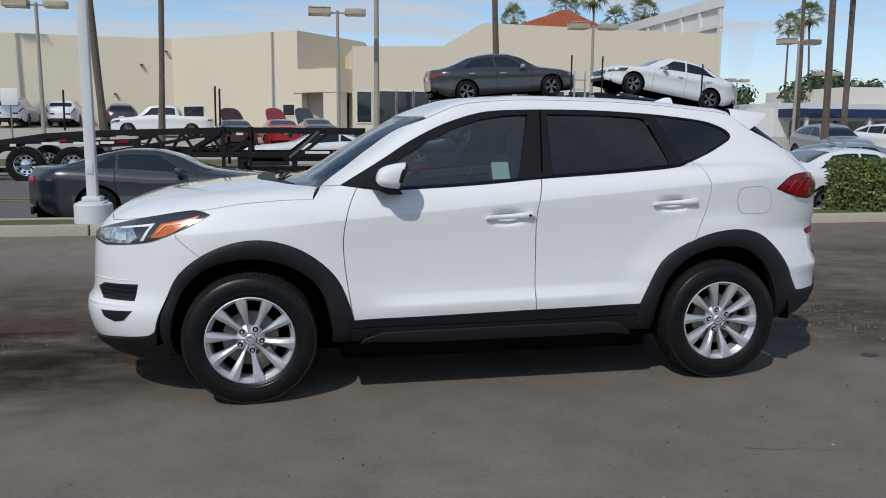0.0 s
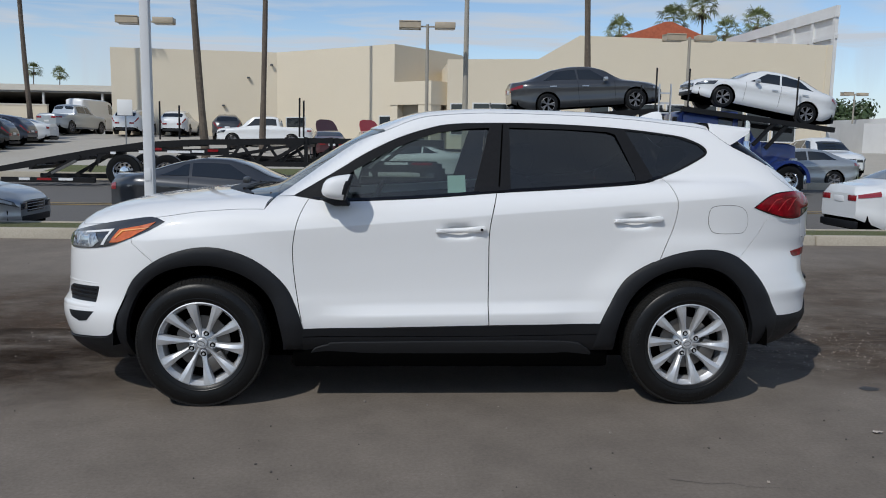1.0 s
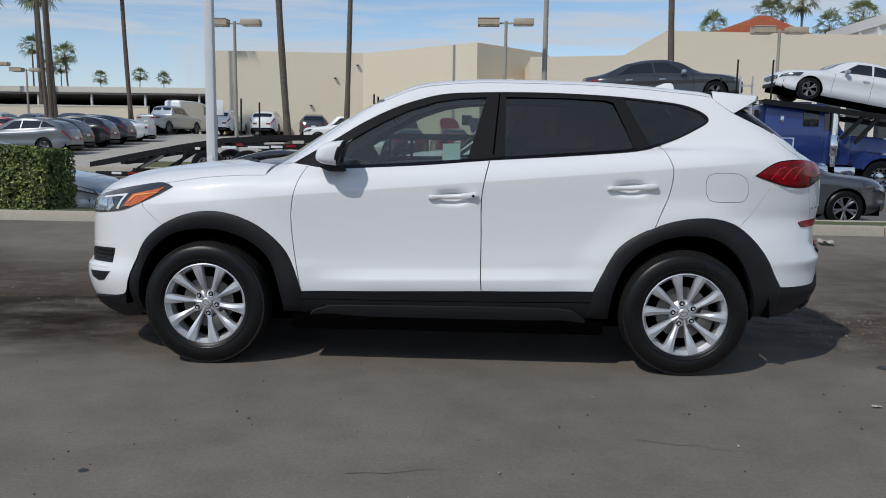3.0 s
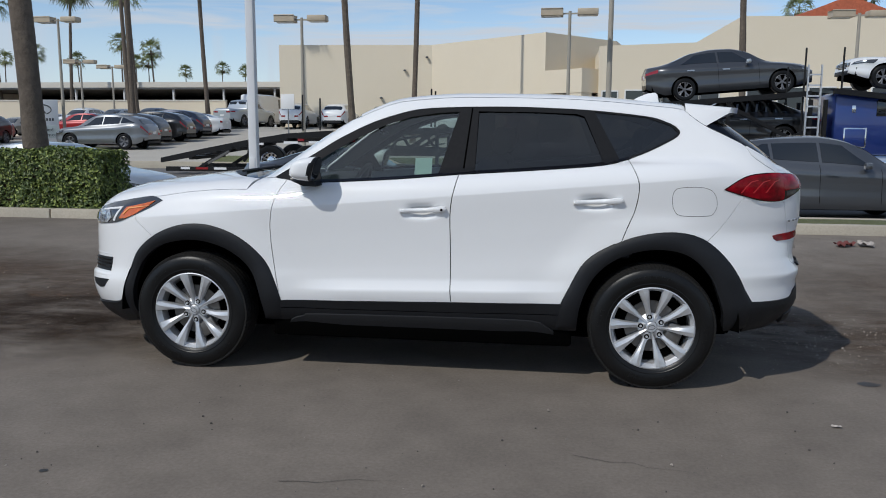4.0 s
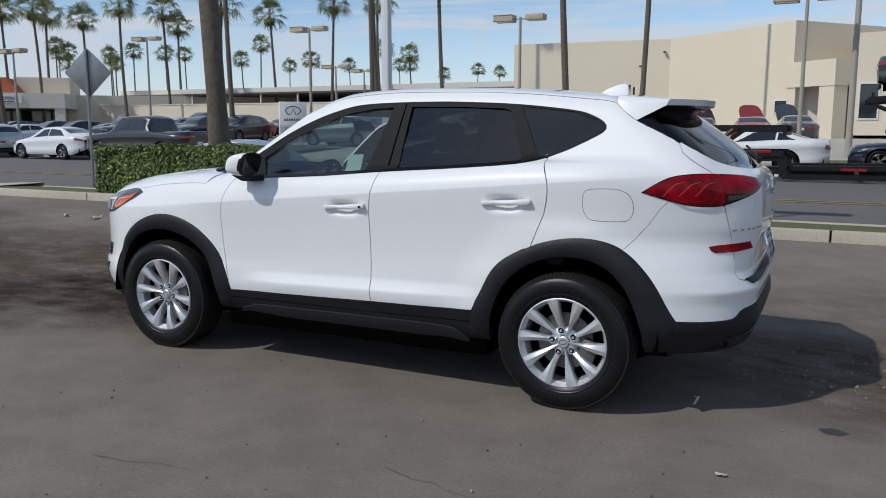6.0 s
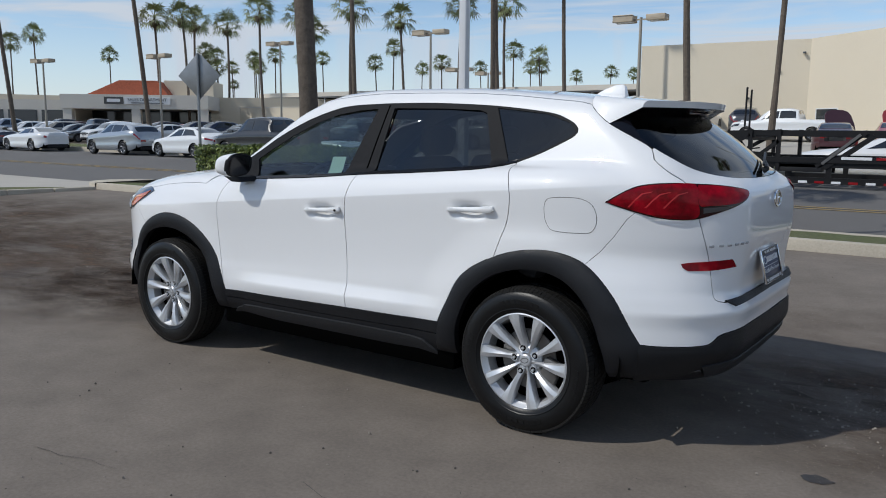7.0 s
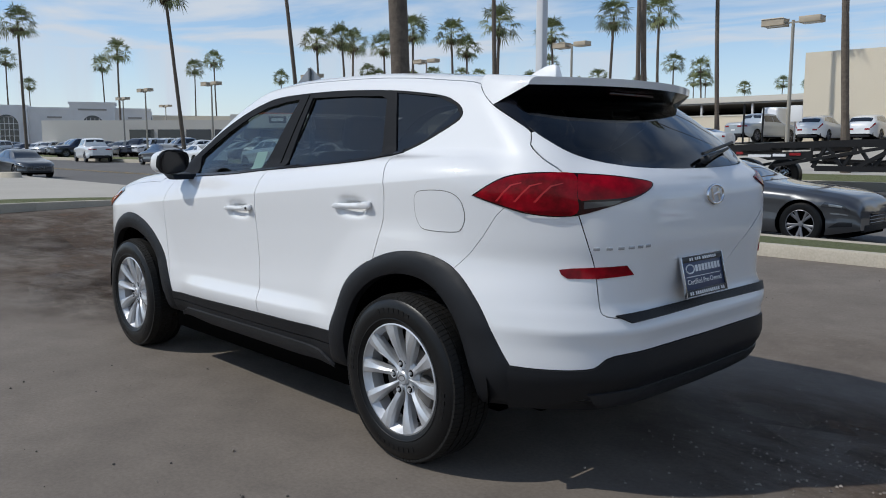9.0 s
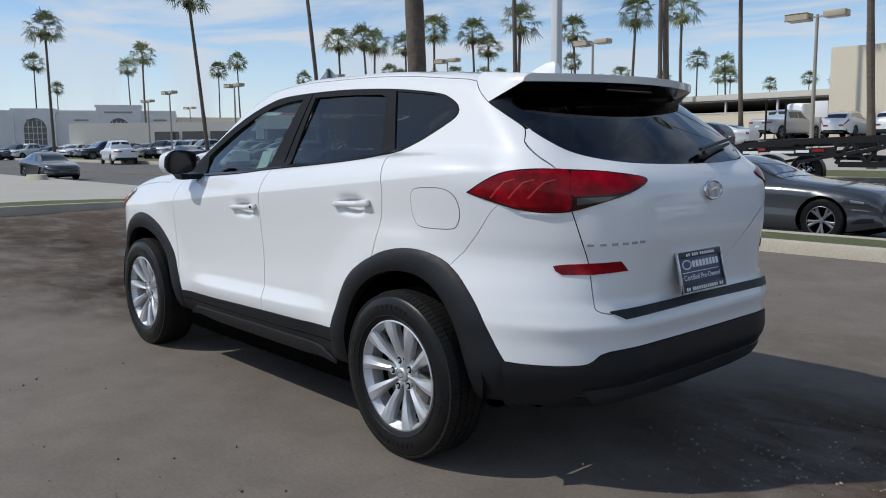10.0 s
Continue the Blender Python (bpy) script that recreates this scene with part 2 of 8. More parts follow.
def inside(q, poly):
    x, y = q[:, 0][:, None], q[:, 1][:, None]
    a, b = poly, np.roll(poly, -1, 0)
    hit = ((a[:, 1] > y) != (b[:, 1] > y)) & (x < (b[:, 0] - a[:, 0]) * (y - a[:, 1]) / np.where(b[:, 1] == a[:, 1], 1e-12, b[:, 1] - a[:, 1]) + a[:, 0])
    return hit.sum(1) % 2 == 1


def shrink(poly, d):
    """Moves an outline inwards by d."""
    e = np.roll(poly, -1, 0) - poly
    area = np.sum(poly[:, 0] * np.roll(poly[:, 1], -1) - np.roll(poly[:, 0], -1) * poly[:, 1])
    nrm = np.stack([-e[:, 1], e[:, 0]], 1) * np.sign(area)
    nrm /= np.maximum(np.linalg.norm(nrm, axis=1, keepdims=True), 1e-9)
    v = nrm + np.roll(nrm, 1, 0)
    return poly + d * v / np.maximum(np.linalg.norm(v, axis=1, keepdims=True), 0.5)


def near_edge(q, poly, d):
    a, b = poly, np.roll(poly, -1, 0)
    ab = b - a
    t = np.clip(((q[:, None] - a) * ab).sum(-1) / np.maximum((ab**2).sum(-1), 1e-12), 0, 1)
    return np.linalg.norm(q[:, None] - a - t[..., None] * ab, axis=-1).min(1) < d


def skin(name, outline, project, normal, material, parent, lift=0.0, step=0.03, depth=0.012, gap=0.0, mirror=False, label="", dense=True, crown=0.0, folds=(), dents=()):
    """A sheet of bodywork: an outline in the surface's own two coordinates, laid on the surface, with its edge turned in by depth.
    crown: how far the middle stands proud of the edge. folds: lines of the surface along which the mesh is made fine, each a height over s and offsets from it. dents: oval hollows (s, z, half length, half height, depth)."""
    poly = rounded(outline, step * 0.6) if dense else np.array(outline, float)
    if gap:
        poly = shrink(poly, gap)
    lo, hi = poly.min(0), poly.max(0)
    gx, gy = np.meshgrid(np.arange(lo[0], hi[0], step), np.arange(lo[1], hi[1], step))
    grid = np.stack([gx.ravel(), gy.ravel()], 1)
    if len(grid):
        grid = grid[inside(grid, poly)]
    if len(grid):
        grid = grid[~near_edge(grid, poly, step * 0.45)]
    for height, offsets in folds:
        along = np.arange(lo[0], hi[0], step * 0.8)
        rows = np.concatenate([np.stack([along, height(along) + o], 1) for o in offsets])
        rows = rows[inside(rows, poly)]
        rows = rows[~near_edge(rows, poly, step * 0.4)]
        clear = (grid[:, 1] < height(grid[:, 0]) + min(offsets) - step * 0.5) | (grid[:, 1] > height(grid[:, 0]) + max(offsets) + step * 0.5)
        grid = np.concatenate([grid[clear], rows])
    for s0, z0, rs, rz, _ in dents:
        gu, gw = np.meshgrid(np.linspace(-1, 1, 25), np.linspace(-1, 1, 15))
        fine = np.stack([s0 + rs * gu.ravel(), z0 + rz * gw.ravel()], 1)
        grid = np.concatenate([grid[(np.abs(grid[:, 0] - s0) > rs * 1.06) | (np.abs(grid[:, 1] - z0) > rz * 1.08)], fine])
    pts = np.concatenate([poly, grid]) if len(grid) else poly
    n = len(poly)
    vs, _, fs, *_ = delaunay_2d_cdt([Vector(p) for p in pts], [(i, (i + 1) % n) for i in range(n)], [], 1, 1e-7)
    uv = np.array([tuple(v) for v in vs])
    p = project(uv[:, 0], uv[:, 1])
    nr = normal(p)
    rise = np.full(len(p), lift)
    if crown:
        a, b = poly, np.roll(poly, -1, 0)
        ab = b - a
        t = np.clip(((uv[:, None] - a) * ab).sum(-1) / np.maximum((ab**2).sum(-1), 1e-12), 0, 1)
        far = np.linalg.norm(uv[:, None] - a - t[..., None] * ab, axis=-1).min(1)
        rise = rise + crown * np.sqrt(np.clip(1 - (1 - np.clip(far / (6 * crown), 0, 1)) ** 2, 0, 1))
    for s0, z0, rs, rz, deep in dents:
        ds, dz = uv[:, 0] - s0, uv[:, 1] - z0
        left = np.clip(1 - (ds / rs) ** 2 - (dz / rz) ** 2, 0, 1)
        rise = rise - deep * left**1.5
        slope = 3 * deep * np.sqrt(left)
        nr = nr - np.stack([slope * ds / rs**2, 0 * ds, slope * dz / rz**2], 1)
        nr = nr / np.linalg.norm(nr, axis=1)[:, None]
    p = p + nr * rise[:, None]
    faces = [tuple(f) for f in fs]
    # turn all faces outwards
    out = []
    count = {}
    for f in faces:
        a, b, c = (p[i] for i in f[:3])
        if np.dot(np.cross(b - a, c - a), nr[f[0]]) < 0:
            f = f[::-1]
        out.append(f)
        for i in range(len(f)):
            e = (f[i], f[(i + 1) % len(f)])
            count[e] = count.get(e, 0) + 1
    rim = [e for e in count if (e[1], e[0]) not in count]
    verts = [tuple(v) for v in p]
    under = {}
    skirt = []
    if depth:
        for a, b in rim:
            for i in (a, b):
                if i not in under:
                    under[i] = len(verts)
                    verts.append(tuple(p[i] - nr[i] * depth))
            skirt.append((b, a, under[a], under[b]))
    if mirror:
        verts = [(x, -y, z) for x, y, z in verts]
        out, skirt = [f[::-1] for f in out], [f[::-1] for f in skirt]
        nr = nr * (1, -1, 1)
    me = bpy.data.meshes.new(name)
    me.from_pydata(verts, [], out + skirt)
    me.materials.append(M[material])
    me.shade_smooth()
    me.update()
    if not crown:
        normals = []
        for f in me.polygons:
            for li in f.loop_indices:
                vi = me.loops[li].vertex_index
                normals.append(tuple(nr[vi]) if f.index < len(out) else tuple(f.normal))
        me.normals_split_custom_set(normals)
    else:
        me.set_sharp_from_angle(angle=radians(50))
    ob = new(name, me)
    ob.parent = parent
    if label:
        ob["label"] = label
    return ob

# ---- the ground: lot, kerb and strip, street, rising lot beyond ----
M["asphalt"] = surface("asphalt", (0.212, 0.181, 0.152), 0.78, mottle=(3.2, 0.13), grain=(55, 0.16), stain=(0.33, 0.5), bump=(120, 0.0012), spec=0.18, dirt=(0.082, 0.070, 0.060))
M["street"] = surface("street", (0.150, 0.143, 0.137), 0.9, grain=(60, 0.2), stain=(0.25, 0.3), bump=(110, 0.004), spec=0.3, dirt=(0.09, 0.088, 0.085))
M["concrete"] = surface("concrete", (0.47, 0.42, 0.34), 0.88, grain=(45, 0.12), stain=(1.7, 0.35), bump=(60, 0.003), vary=0.06, dirt=(0.28, 0.24, 0.19))
M["pavement"] = surface("pavement", (0.44, 0.41, 0.36), 0.88, grain=(30, 0.1), stain=(0.6, 0.3), bump=(50, 0.003), dirt=(0.3, 0.27, 0.23))
M["turf"] = surface("turf", (0.125, 0.145, 0.055), 0.95, grain=(25, 0.35), stain=(1.2, 0.4), bump=(70, 0.03), dirt=(0.15, 0.13, 0.06))
M["dirt_shadow_mark"] = surface("dirt_shadow_mark", (0.122, 0.084, 0.060), 0.95, grain=(40, 0.45), mottle=(9, 0.3), stain=(1.5, 0.7), bump=(45, 0.008), spec=0.15, dirt=(0.064, 0.047, 0.037))
KERB_Y, STRIP_Y = 5.36, 6.85
step01 = lambda a, b, x: (lambda t: t * t * (3 - 2 * t))(min(1.0, max(0.0, (x - a) / (b - a))))


def ground_z(x, y):
    """Height of the ground: level under the car, a slight rise to the kerb, a dip in the street, a rise beyond it."""
    z = 0.12 * step01(1.0, 5.2, y) - 0.45 * step01(6.0, 9.6, y) + 0.31 * step01(12.0, 18.5, y) + 0.14 * step01(23, 27, y)
    rise = 1.15 * step01(-48, -26, x) - 0.45 * step01(-13, -8, x)
    z += (0.25 + rise) * min(1.0, max(0.0, (y - 23.0) / 27.0)) ** 1.35
    return z


xs = sorted(set([-900, -500, -300, -200, -140, -100, -80] + [round(-70 + 1.25 * i, 2) for i in range(97)] + [55, 70, 90, 130, 200, 300, 500, 900]))
ys = sorted(set([-900, -400, -150, -60, -30, -15, -8] + [round(-5 + 0.5 * i, 2) for i in range(60)] + [26 + 2 * i for i in range(18)] + [70, 90, 130, 200, 300, 500, 900]))


def ground_sheet(name, material, keep, label, category, lift=0.0, kind="structure"):
    bm = bmesh.new()
    grid = {}
    for i in range(len(xs) - 1):
        for j in range(len(ys) - 1):
            if not keep((xs[i] + xs[i + 1]) / 2, (ys[j] + ys[j + 1]) / 2):
                continue
            ring = []
            for a, b in ((i, j), (i + 1, j), (i + 1, j + 1), (i, j + 1)):
                if (a, b) not in grid:
                    grid[a, b] = bm.verts.new((xs[a], ys[b], ground_z(xs[a], ys[b]) + lift))
                ring.append(grid[a, b])
            bm.faces.new(ring)
    return tagged(part(name, bm, material), label, category, kind=kind)


ground_sheet("ground", "asphalt", lambda x, y: True, "dark grey worn asphalt of the car lot", "ground")
ground_sheet("road", "street", lambda x, y: 6.5 < y < 22.0 or (x < -15 and 3.0 < y < 22), "grey asphalt street behind the strip", "road", lift=0.006)
# broad patches of soil-stained asphalt along the kerb; the one behind the tail also darkens the car's shadow
bm = bmesh.new()
fade = bm.verts.layers.float.new("fade")
rnd = random.Random(3)
for cx, cy, rx, ry, soil in ((-4.9, 0.9, 4.6, 2.6, 1.0), (-10.4, 1.3, 4.6, 2.8, 1.0), (5.4, 1.9, 4.2, 2.3, 0.55), (2.85, 0.45, 1.6, 1.2, 1.0), (-2.9, 0.15, 1.9, 1.3, 0.9), (10.5, 2.4, 5.0, 2.2, 0.4)):
    ring = []
    for k in range(40):
        a = 2 * math.pi * k / 40
        r = 1 + 0.22 * noise.noise(Vector((cx + 1.6 * math.cos(a), cy + 1.6 * math.sin(a), 0.5))) + 0.12 * noise.noise(Vector((4 * math.cos(a), 4 * math.sin(a), cx)))
        x, y = cx + rx * r * math.cos(a), cy + ry * r * math.sin(a)
        ring.append(bm.verts.new((x, y, ground_z(x, y) + 0.005)))
    rows_s = [ring] + [[bm.verts.new((cx + (v.co.x - cx) * q, cy + (v.co.y - cy) * q, ground_z(cx + (v.co.x - cx) * q, cy + (v.co.y - cy) * q) + 0.005)) for v in ring] for q in (0.8, 0.6, 0.4, 0.2)]
    for q, row in enumerate(rows_s):
        for v in row:
            v[fade] = min(1.0, q / 3) * soil
    for a, b in zip(rows_s, rows_s[1:]):
        for k in range(40):
            bm.faces.new((a[k], a[(k + 1) % 40], b[(k + 1) % 40], b[k]))
    bm.faces.new(rows_s[-1])
soil_shadow_mat = M["dirt_shadow_mark"]
nn, ll = soil_shadow_mat.node_tree.nodes, soil_shadow_mat.node_tree.links
tn, cn = nn.new("ShaderNodeTexNoise"), nn.new("ShaderNodeTexCoord")
tn.inputs["Scale"].default_value, tn.inputs["Detail"].default_value, tn.inputs["Roughness"].default_value = 1.3, 10.0, 0.72
cm = nn.new("ShaderNodeMapping")
cm.inputs["Scale"].default_value = (0.7, 1.3, 1.0)
ll.new(cn.outputs["Object"], cm.inputs[0])
ll.new(cm.outputs[0], tn.inputs["Vector"])
tr_ = nn.new("ShaderNodeMapRange")
tr_.inputs["From Min"].default_value, tr_.inputs["From Max"].default_value = 0.34, 0.62
tr_.inputs["To Max"].default_value = 0.9
ll.new(tn.outputs["Fac"], tr_.inputs["Value"])
edge = nn.new("ShaderNodeAttribute")
edge.attribute_name = "fade"
both = nn.new("ShaderNodeMath")
both.operation = "MULTIPLY"
ll.new(tr_.outputs[0], both.inputs[0])
ll.new(edge.outputs["Fac"], both.inputs[1])
ll.new(both.outputs[0], nn["Principled BSDF"].inputs["Alpha"])
tagged(part("soil_stain", bm, "dirt_shadow_mark"), "brown soil stains on the asphalt, also deepening the car's shadow", "stain", kind="structure")

# kerb of cast stones with joints, turf strip behind
kerb = thing("kerb", "pale concrete kerb along the planted strip", "kerb", kind="structure")
stone = box(-1.49, 1.49, 0, 0.16, -0.16, 0.13, bevel=0.018)
for v in stone.verts:
    if v.co.z > 0.05 and v.co.y < 0.05:
        v.co.y += 0.02
stone_me = bpy.data.meshes.new("kerb_stone")
stone.to_mesh(stone_me)
stone.free()
for k in range(18):
    x = -11.0 + 3.0 * k
    part_of("kerb_stone", stone_me, "concrete" if k == 0 else None, kerb, at=pose(x, KERB_Y, ground_z(x, KERB_Y), 0, 0, 0))
bm = bmesh.new()
prof = [(KERB_Y + 0.15, 0.115), (KERB_Y + 0.2, 0.12), (5.9, 0.115), (6.4, 0.09), (STRIP_Y - 0.15, 0.065), (STRIP_Y - 0.14, 0.06)]
rows_t = [[bm.verts.new((x, y, 0.12 + h + 0.012 * noise.noise(Vector((x * 1.3, y * 3, 0))))) for y, h in prof] for x in np.arange(-12.4, 42, 0.4)]
for a, b in zip(rows_t, rows_t[1:]):
    for i in range(len(prof) - 1):
        bm.faces.new((a[i], b[i], b[i + 1], a[i + 1]))
tagged(part("turf_strip", bm, "turf"), "strip of dry green turf behind the kerb", "grass", kind="structure")
tagged(part("back_kerb", box(-12.45, 42, STRIP_Y - 0.14, STRIP_Y, -0.3, 0.195, bevel=0.015), "concrete"), "concrete kerb towards the street", "kerb", kind="structure")
# rounded end of the strip at the driveway
bm = bmesh.new()
arc = [(-12.5 - 0.75 * math.sin(a), 6.1 - 0.74 * math.cos(a)) for a in np.linspace(0, math.pi, 15)]
top = [bm.verts.new((x, y, 0.255)) for x, y in arc]
low = [bm.verts.new((x - 0.01, y, -0.1)) for x, y in arc]
bm.faces.new(top)
for i in range(14):
    bm.faces.new((low[i], low[i + 1], top[i + 1], top[i]))
bmesh.ops.recalc_face_normals(bm, faces=bm.faces[:])
bmesh.ops.bevel(bm, geom=[e for e in bm.edges if all(v.co.z > 0.2 for v in e.verts)], offset=0.02, segments=2, profile=0.5, affect="EDGES")
tagged(part("strip_end", bm, "concrete"), "rounded concrete end of the strip", "kerb", kind="structure")
# pavement, turf and kerb beyond the driveway
KERB_LINE = [(-13.25, -9.0), (-13.25, 2.0), (-13.1, 2.9), (-12.85, 3.7), (-12.6, 4.5), (-12.45, 5.3)]
INNER_LINE = [(-14.9, -9.0), (-14.75, 2.2), (-14.1, 3.6), (-13.4, 4.4), (-12.85, 4.9), (-12.5, 5.4)]
tagged(part("pavement", prism([(-60, -9)] + INNER_LINE + [(-12.5, 6.25), (-60, 6.25)], -0.2, 0.165, axis="z"), "pavement", smooth=False), "pale concrete pavement beyond the driveway", "pavement", kind="structure")
tagged(part("far_turf", prism(KERB_LINE[:-1] + INNER_LINE[:-1][::-1], 0.0, 0.172, axis="z"), "turf", smooth=False), "green turf verge beside the pavement", "grass", kind="structure")
side_kerb = thing("side_kerb", "concrete kerb curving round at the driveway", "kerb", kind="structure")
for (x0, y0), (x1, y1) in zip(KERB_LINE, KERB_LINE[1:]):
    way = Vector((x1 - x0, y1 - y0, 0))
    n = max(1, round(way.length / 1.2))
    for k in range(n):
        c = Vector((x0, y0, 0)) + way * ((k + 0.5) / n)
        h = way.length / n / 2
        part("kerb_stone", box(-h + 0.004, h - 0.004, -0.15, 0.0, -0.2, 0.185, bevel=0.015, m=Matrix.Translation(c) @ way.to_track_quat("X", "Z").to_matrix().to_4x4()), "concrete", side_kerb)
bm = bmesh.new()
for r0, z0 in ((0.0, 0.0),):
    bmesh.ops.create_cone(bm, cap_ends=True, segments=28, radius1=0.5, radius2=0.38, depth=0.34, matrix=pose(-28.0, 5.6, 0.17))
bmesh.ops.scale(bm, vec=(1.6, 0.8, 1.0), space=pose(28.0, -5.3, 0), verts=bm.verts[:])
tagged(part("corner_kerb", bm, "concrete"), "rounded concrete corner of the pavement", "kerb", kind="structure")
# far side of the street: kerb, turf, lot paving
tagged(part("far_kerb", box(-120, 60, 22.0, 22.18, -0.2, 0.24, bevel=0.02), "concrete"), "concrete kerb across the street", "kerb", kind="structure")
ground_sheet("far_verge", "turf", lambda x, y: (22.1 < y < 25.6 and not (-20.5 < x < -13)) or (24.3 <= y < 29.4 and -36 < x < -19.5), "green turf verge across the street", "grass", lift=0.16)
ground_sheet("lot_paving", "pavement", lambda x, y: 24 < y < 60 and -30 < x < 60, "pale paving of the lot across the street", "pavement", lift=0.02)
# painted street line and fine cracks in the near asphalt
M["line_white"] = surface("line_white", (0.55, 0.54, 0.5), 0.8, grain=(40, 0.25), stain=(3, 0.5), dirt=(0.16, 0.155, 0.15))
M["line_yellow"] = surface("line_yellow", (0.50, 0.33, 0.08), 0.8, grain=(40, 0.25), stain=(3, 0.5), dirt=(0.16, 0.155, 0.15))
bm = bmesh.new()
for y in (14.6, 14.85):
    bmesh.ops.create_grid(bm, x_segments=1, y_segments=1, size=0.5, matrix=pose(-20, y, ground_z(0, y) + 0.014) @ Matrix.Diagonal((160, 0.11, 1, 1)))
tagged(part("street_line", bm, "line_yellow"), "worn yellow double line on the street", "road marking", kind="structure")
M["oil"] = surface("oil", (0.035, 0.032, 0.030), 0.5, grain=(30, 0.3))
for cx, cy, rr in ((2.58, -0.63, 0.055), (3.9, -1.2, 0.035), (-1.3, -2.4, 0.02), (0.5, -2.6, 0.016)):
    bm = bmesh.new()
    ring = [bm.verts.new((cx + rr * (1 + 0.35 * noise.noise(Vector((math.cos(a) * 2, math.sin(a) * 2, cx)))) * math.cos(a), cy + 0.75 * rr * (1 + 0.35 * noise.noise(Vector((math.cos(a) * 2, math.sin(a) * 2, cy)))) * math.sin(a), 0.003)) for a in np.linspace(0, 2 * math.pi, 24, endpoint=False)]
    bm.faces.new(ring)
    tagged(part("oil_spot", bm, "oil", smooth=False), "dark oil spot on the asphalt", "oil spot", kind="structure")
# loose grit and small stones swept together behind the parked car and off its nose
M["grit"] = surface("grit", (0.20, 0.175, 0.15), 0.9, vary=0.3, grain=(30, 0.5))
bm = bmesh.new()
grit_rnd = random.Random(12)
for cx, cy, sx, sy, n in ((2.75, 0.25, 0.42, 0.42, 330), (3.3, 0.6, 0.6, 0.6, 120), (-3.0, 0.7, 0.7, 0.5, 110), (0.6, -2.2, 2.2, 0.8, 60), (5.0, 1.8, 1.6, 1.0, 120), (-4.6, 1.6, 1.4, 0.8, 120)):
    for k in range(n):
        x, y = grit_rnd.gauss(cx, sx), grit_rnd.gauss(cy, sy)
        s = grit_rnd.choice((0.003, 0.004, 0.005, 0.007)) * grit_rnd.uniform(0.7, 1.3)
        a = grit_rnd.uniform(0, 6.3)
        z = ground_z(x, y) + 0.005
        base = [bm.verts.new((x + s * r * math.cos(a + q), y + s * r * math.sin(a + q), z)) for q, r in ((0, 1.2), (1.3, 0.8), (2.6, 1.0), (4.2, 0.75))]
        tip = [bm.verts.new((x + 0.5 * s * math.cos(a + q), y + 0.5 * s * math.sin(a + q), z + s * 0.9)) for q in (0.6, 3.4)]
        for f in ((base[0], base[1], tip[0]), (base[1], base[2], tip[1], tip[0]), (base[2], base[3], tip[1]), (base[3], base[0], tip[0], tip[1])):
            bm.faces.new(f)
tagged(part("grit", bm, "grit", smooth=False), "loose pale grit scattered on the asphalt", "grit", kind="stuff")
M["crack"] = surface("crack", (0.085, 0.075, 0.066), 0.95)
bm = bmesh.new()
for x0, y0, dx, dy, n in ((0.9, -1.9, 0.10, -0.03, 6), (-0.3, -2.35, 0.08, 0.02, 6), (1.9, -2.6, -0.06, 0.08, 6), (2.9, -2.0, 0.10, 0.012, 6)):
    x, y = x0, y0
    for k in range(n):
        w = 0.0016 * (1 - k / n) + 0.0004
        nx, ny = x + dx * rnd.uniform(0.6, 1.2), y + dy * rnd.uniform(-0.4, 1.8)
        bm.faces.new([bm.verts.new(q) for q in ((x, y - w, 0.003), (nx, ny - w, 0.003), (nx, ny + w, 0.003), (x, y + w, 0.003))])
        x, y = nx, ny
tagged(part("crack_lines", bm, "crack", smooth=False), "hairline cracks in the asphalt", "cracks", kind="structure")


# ---- the shape of the white car: one smooth implicit surface ----
def pchip(x, pts):
    """Smooth monotone curve through a few points."""
    px, py = np.array(pts, float).T
    h, d = np.diff(px), np.diff(py) / np.diff(px)
    m = np.r_[d[0], np.where(d[:-1] * d[1:] > 0, 2 * d[:-1] * d[1:] / np.where(d[:-1] + d[1:] == 0, 1, d[:-1] + d[1:]), 0), d[-1]]
    x = np.asarray(x, float)
    i = np.clip(np.searchsorted(px, x) - 1, 0, len(h) - 1)
    t = (np.clip(x, px[0], px[-1]) - px[i]) / h[i]
    return ((1 + 2 * t) * (1 - t) ** 2 * py[i] + t * (1 - t) ** 2 * h[i] * m[i] + t * t * (3 - 2 * t) * py[i + 1] + t * t * (t - 1) * h[i] * m[i + 1])


def smax(a, b, k):
    h = np.clip(1 - np.abs(a - b) / k, 0, None)
    return np.maximum(a, b) + h * h * k / 4


def smin(a, b, k):
    return -smax(-a, -b, k)


def ease(a, b, x):
    t = np.clip((x - a) / (b - a), 0, 1)
    return t * t * (3 - 2 * t)


WHEEL_X, WHEEL_Z, TYRE_R = 1.335, 0.345, 0.345
ROOF = [(-1.25, 1.0), (-1.08, 1.13), (-0.82, 1.305), (-0.574, 1.455), (-0.37, 1.553), (-0.1, 1.628), (0.27, 1.650), (0.71, 1.645), (1.05, 1.628), (1.32, 1.603), (1.6, 1.578), (1.95, 1.545)]
DECK = [(-2.25, 0.86), (-2.12, 0.965), (-2.0, 1.04), (-1.66, 1.105), (-1.3, 1.145), (-1.0, 1.165), (-0.6, 1.15), (0.25, 1.185), (0.7, 1.215), (1.1, 1.245), (1.6, 1.26), (2.0, 1.235), (2.25, 1.20)]
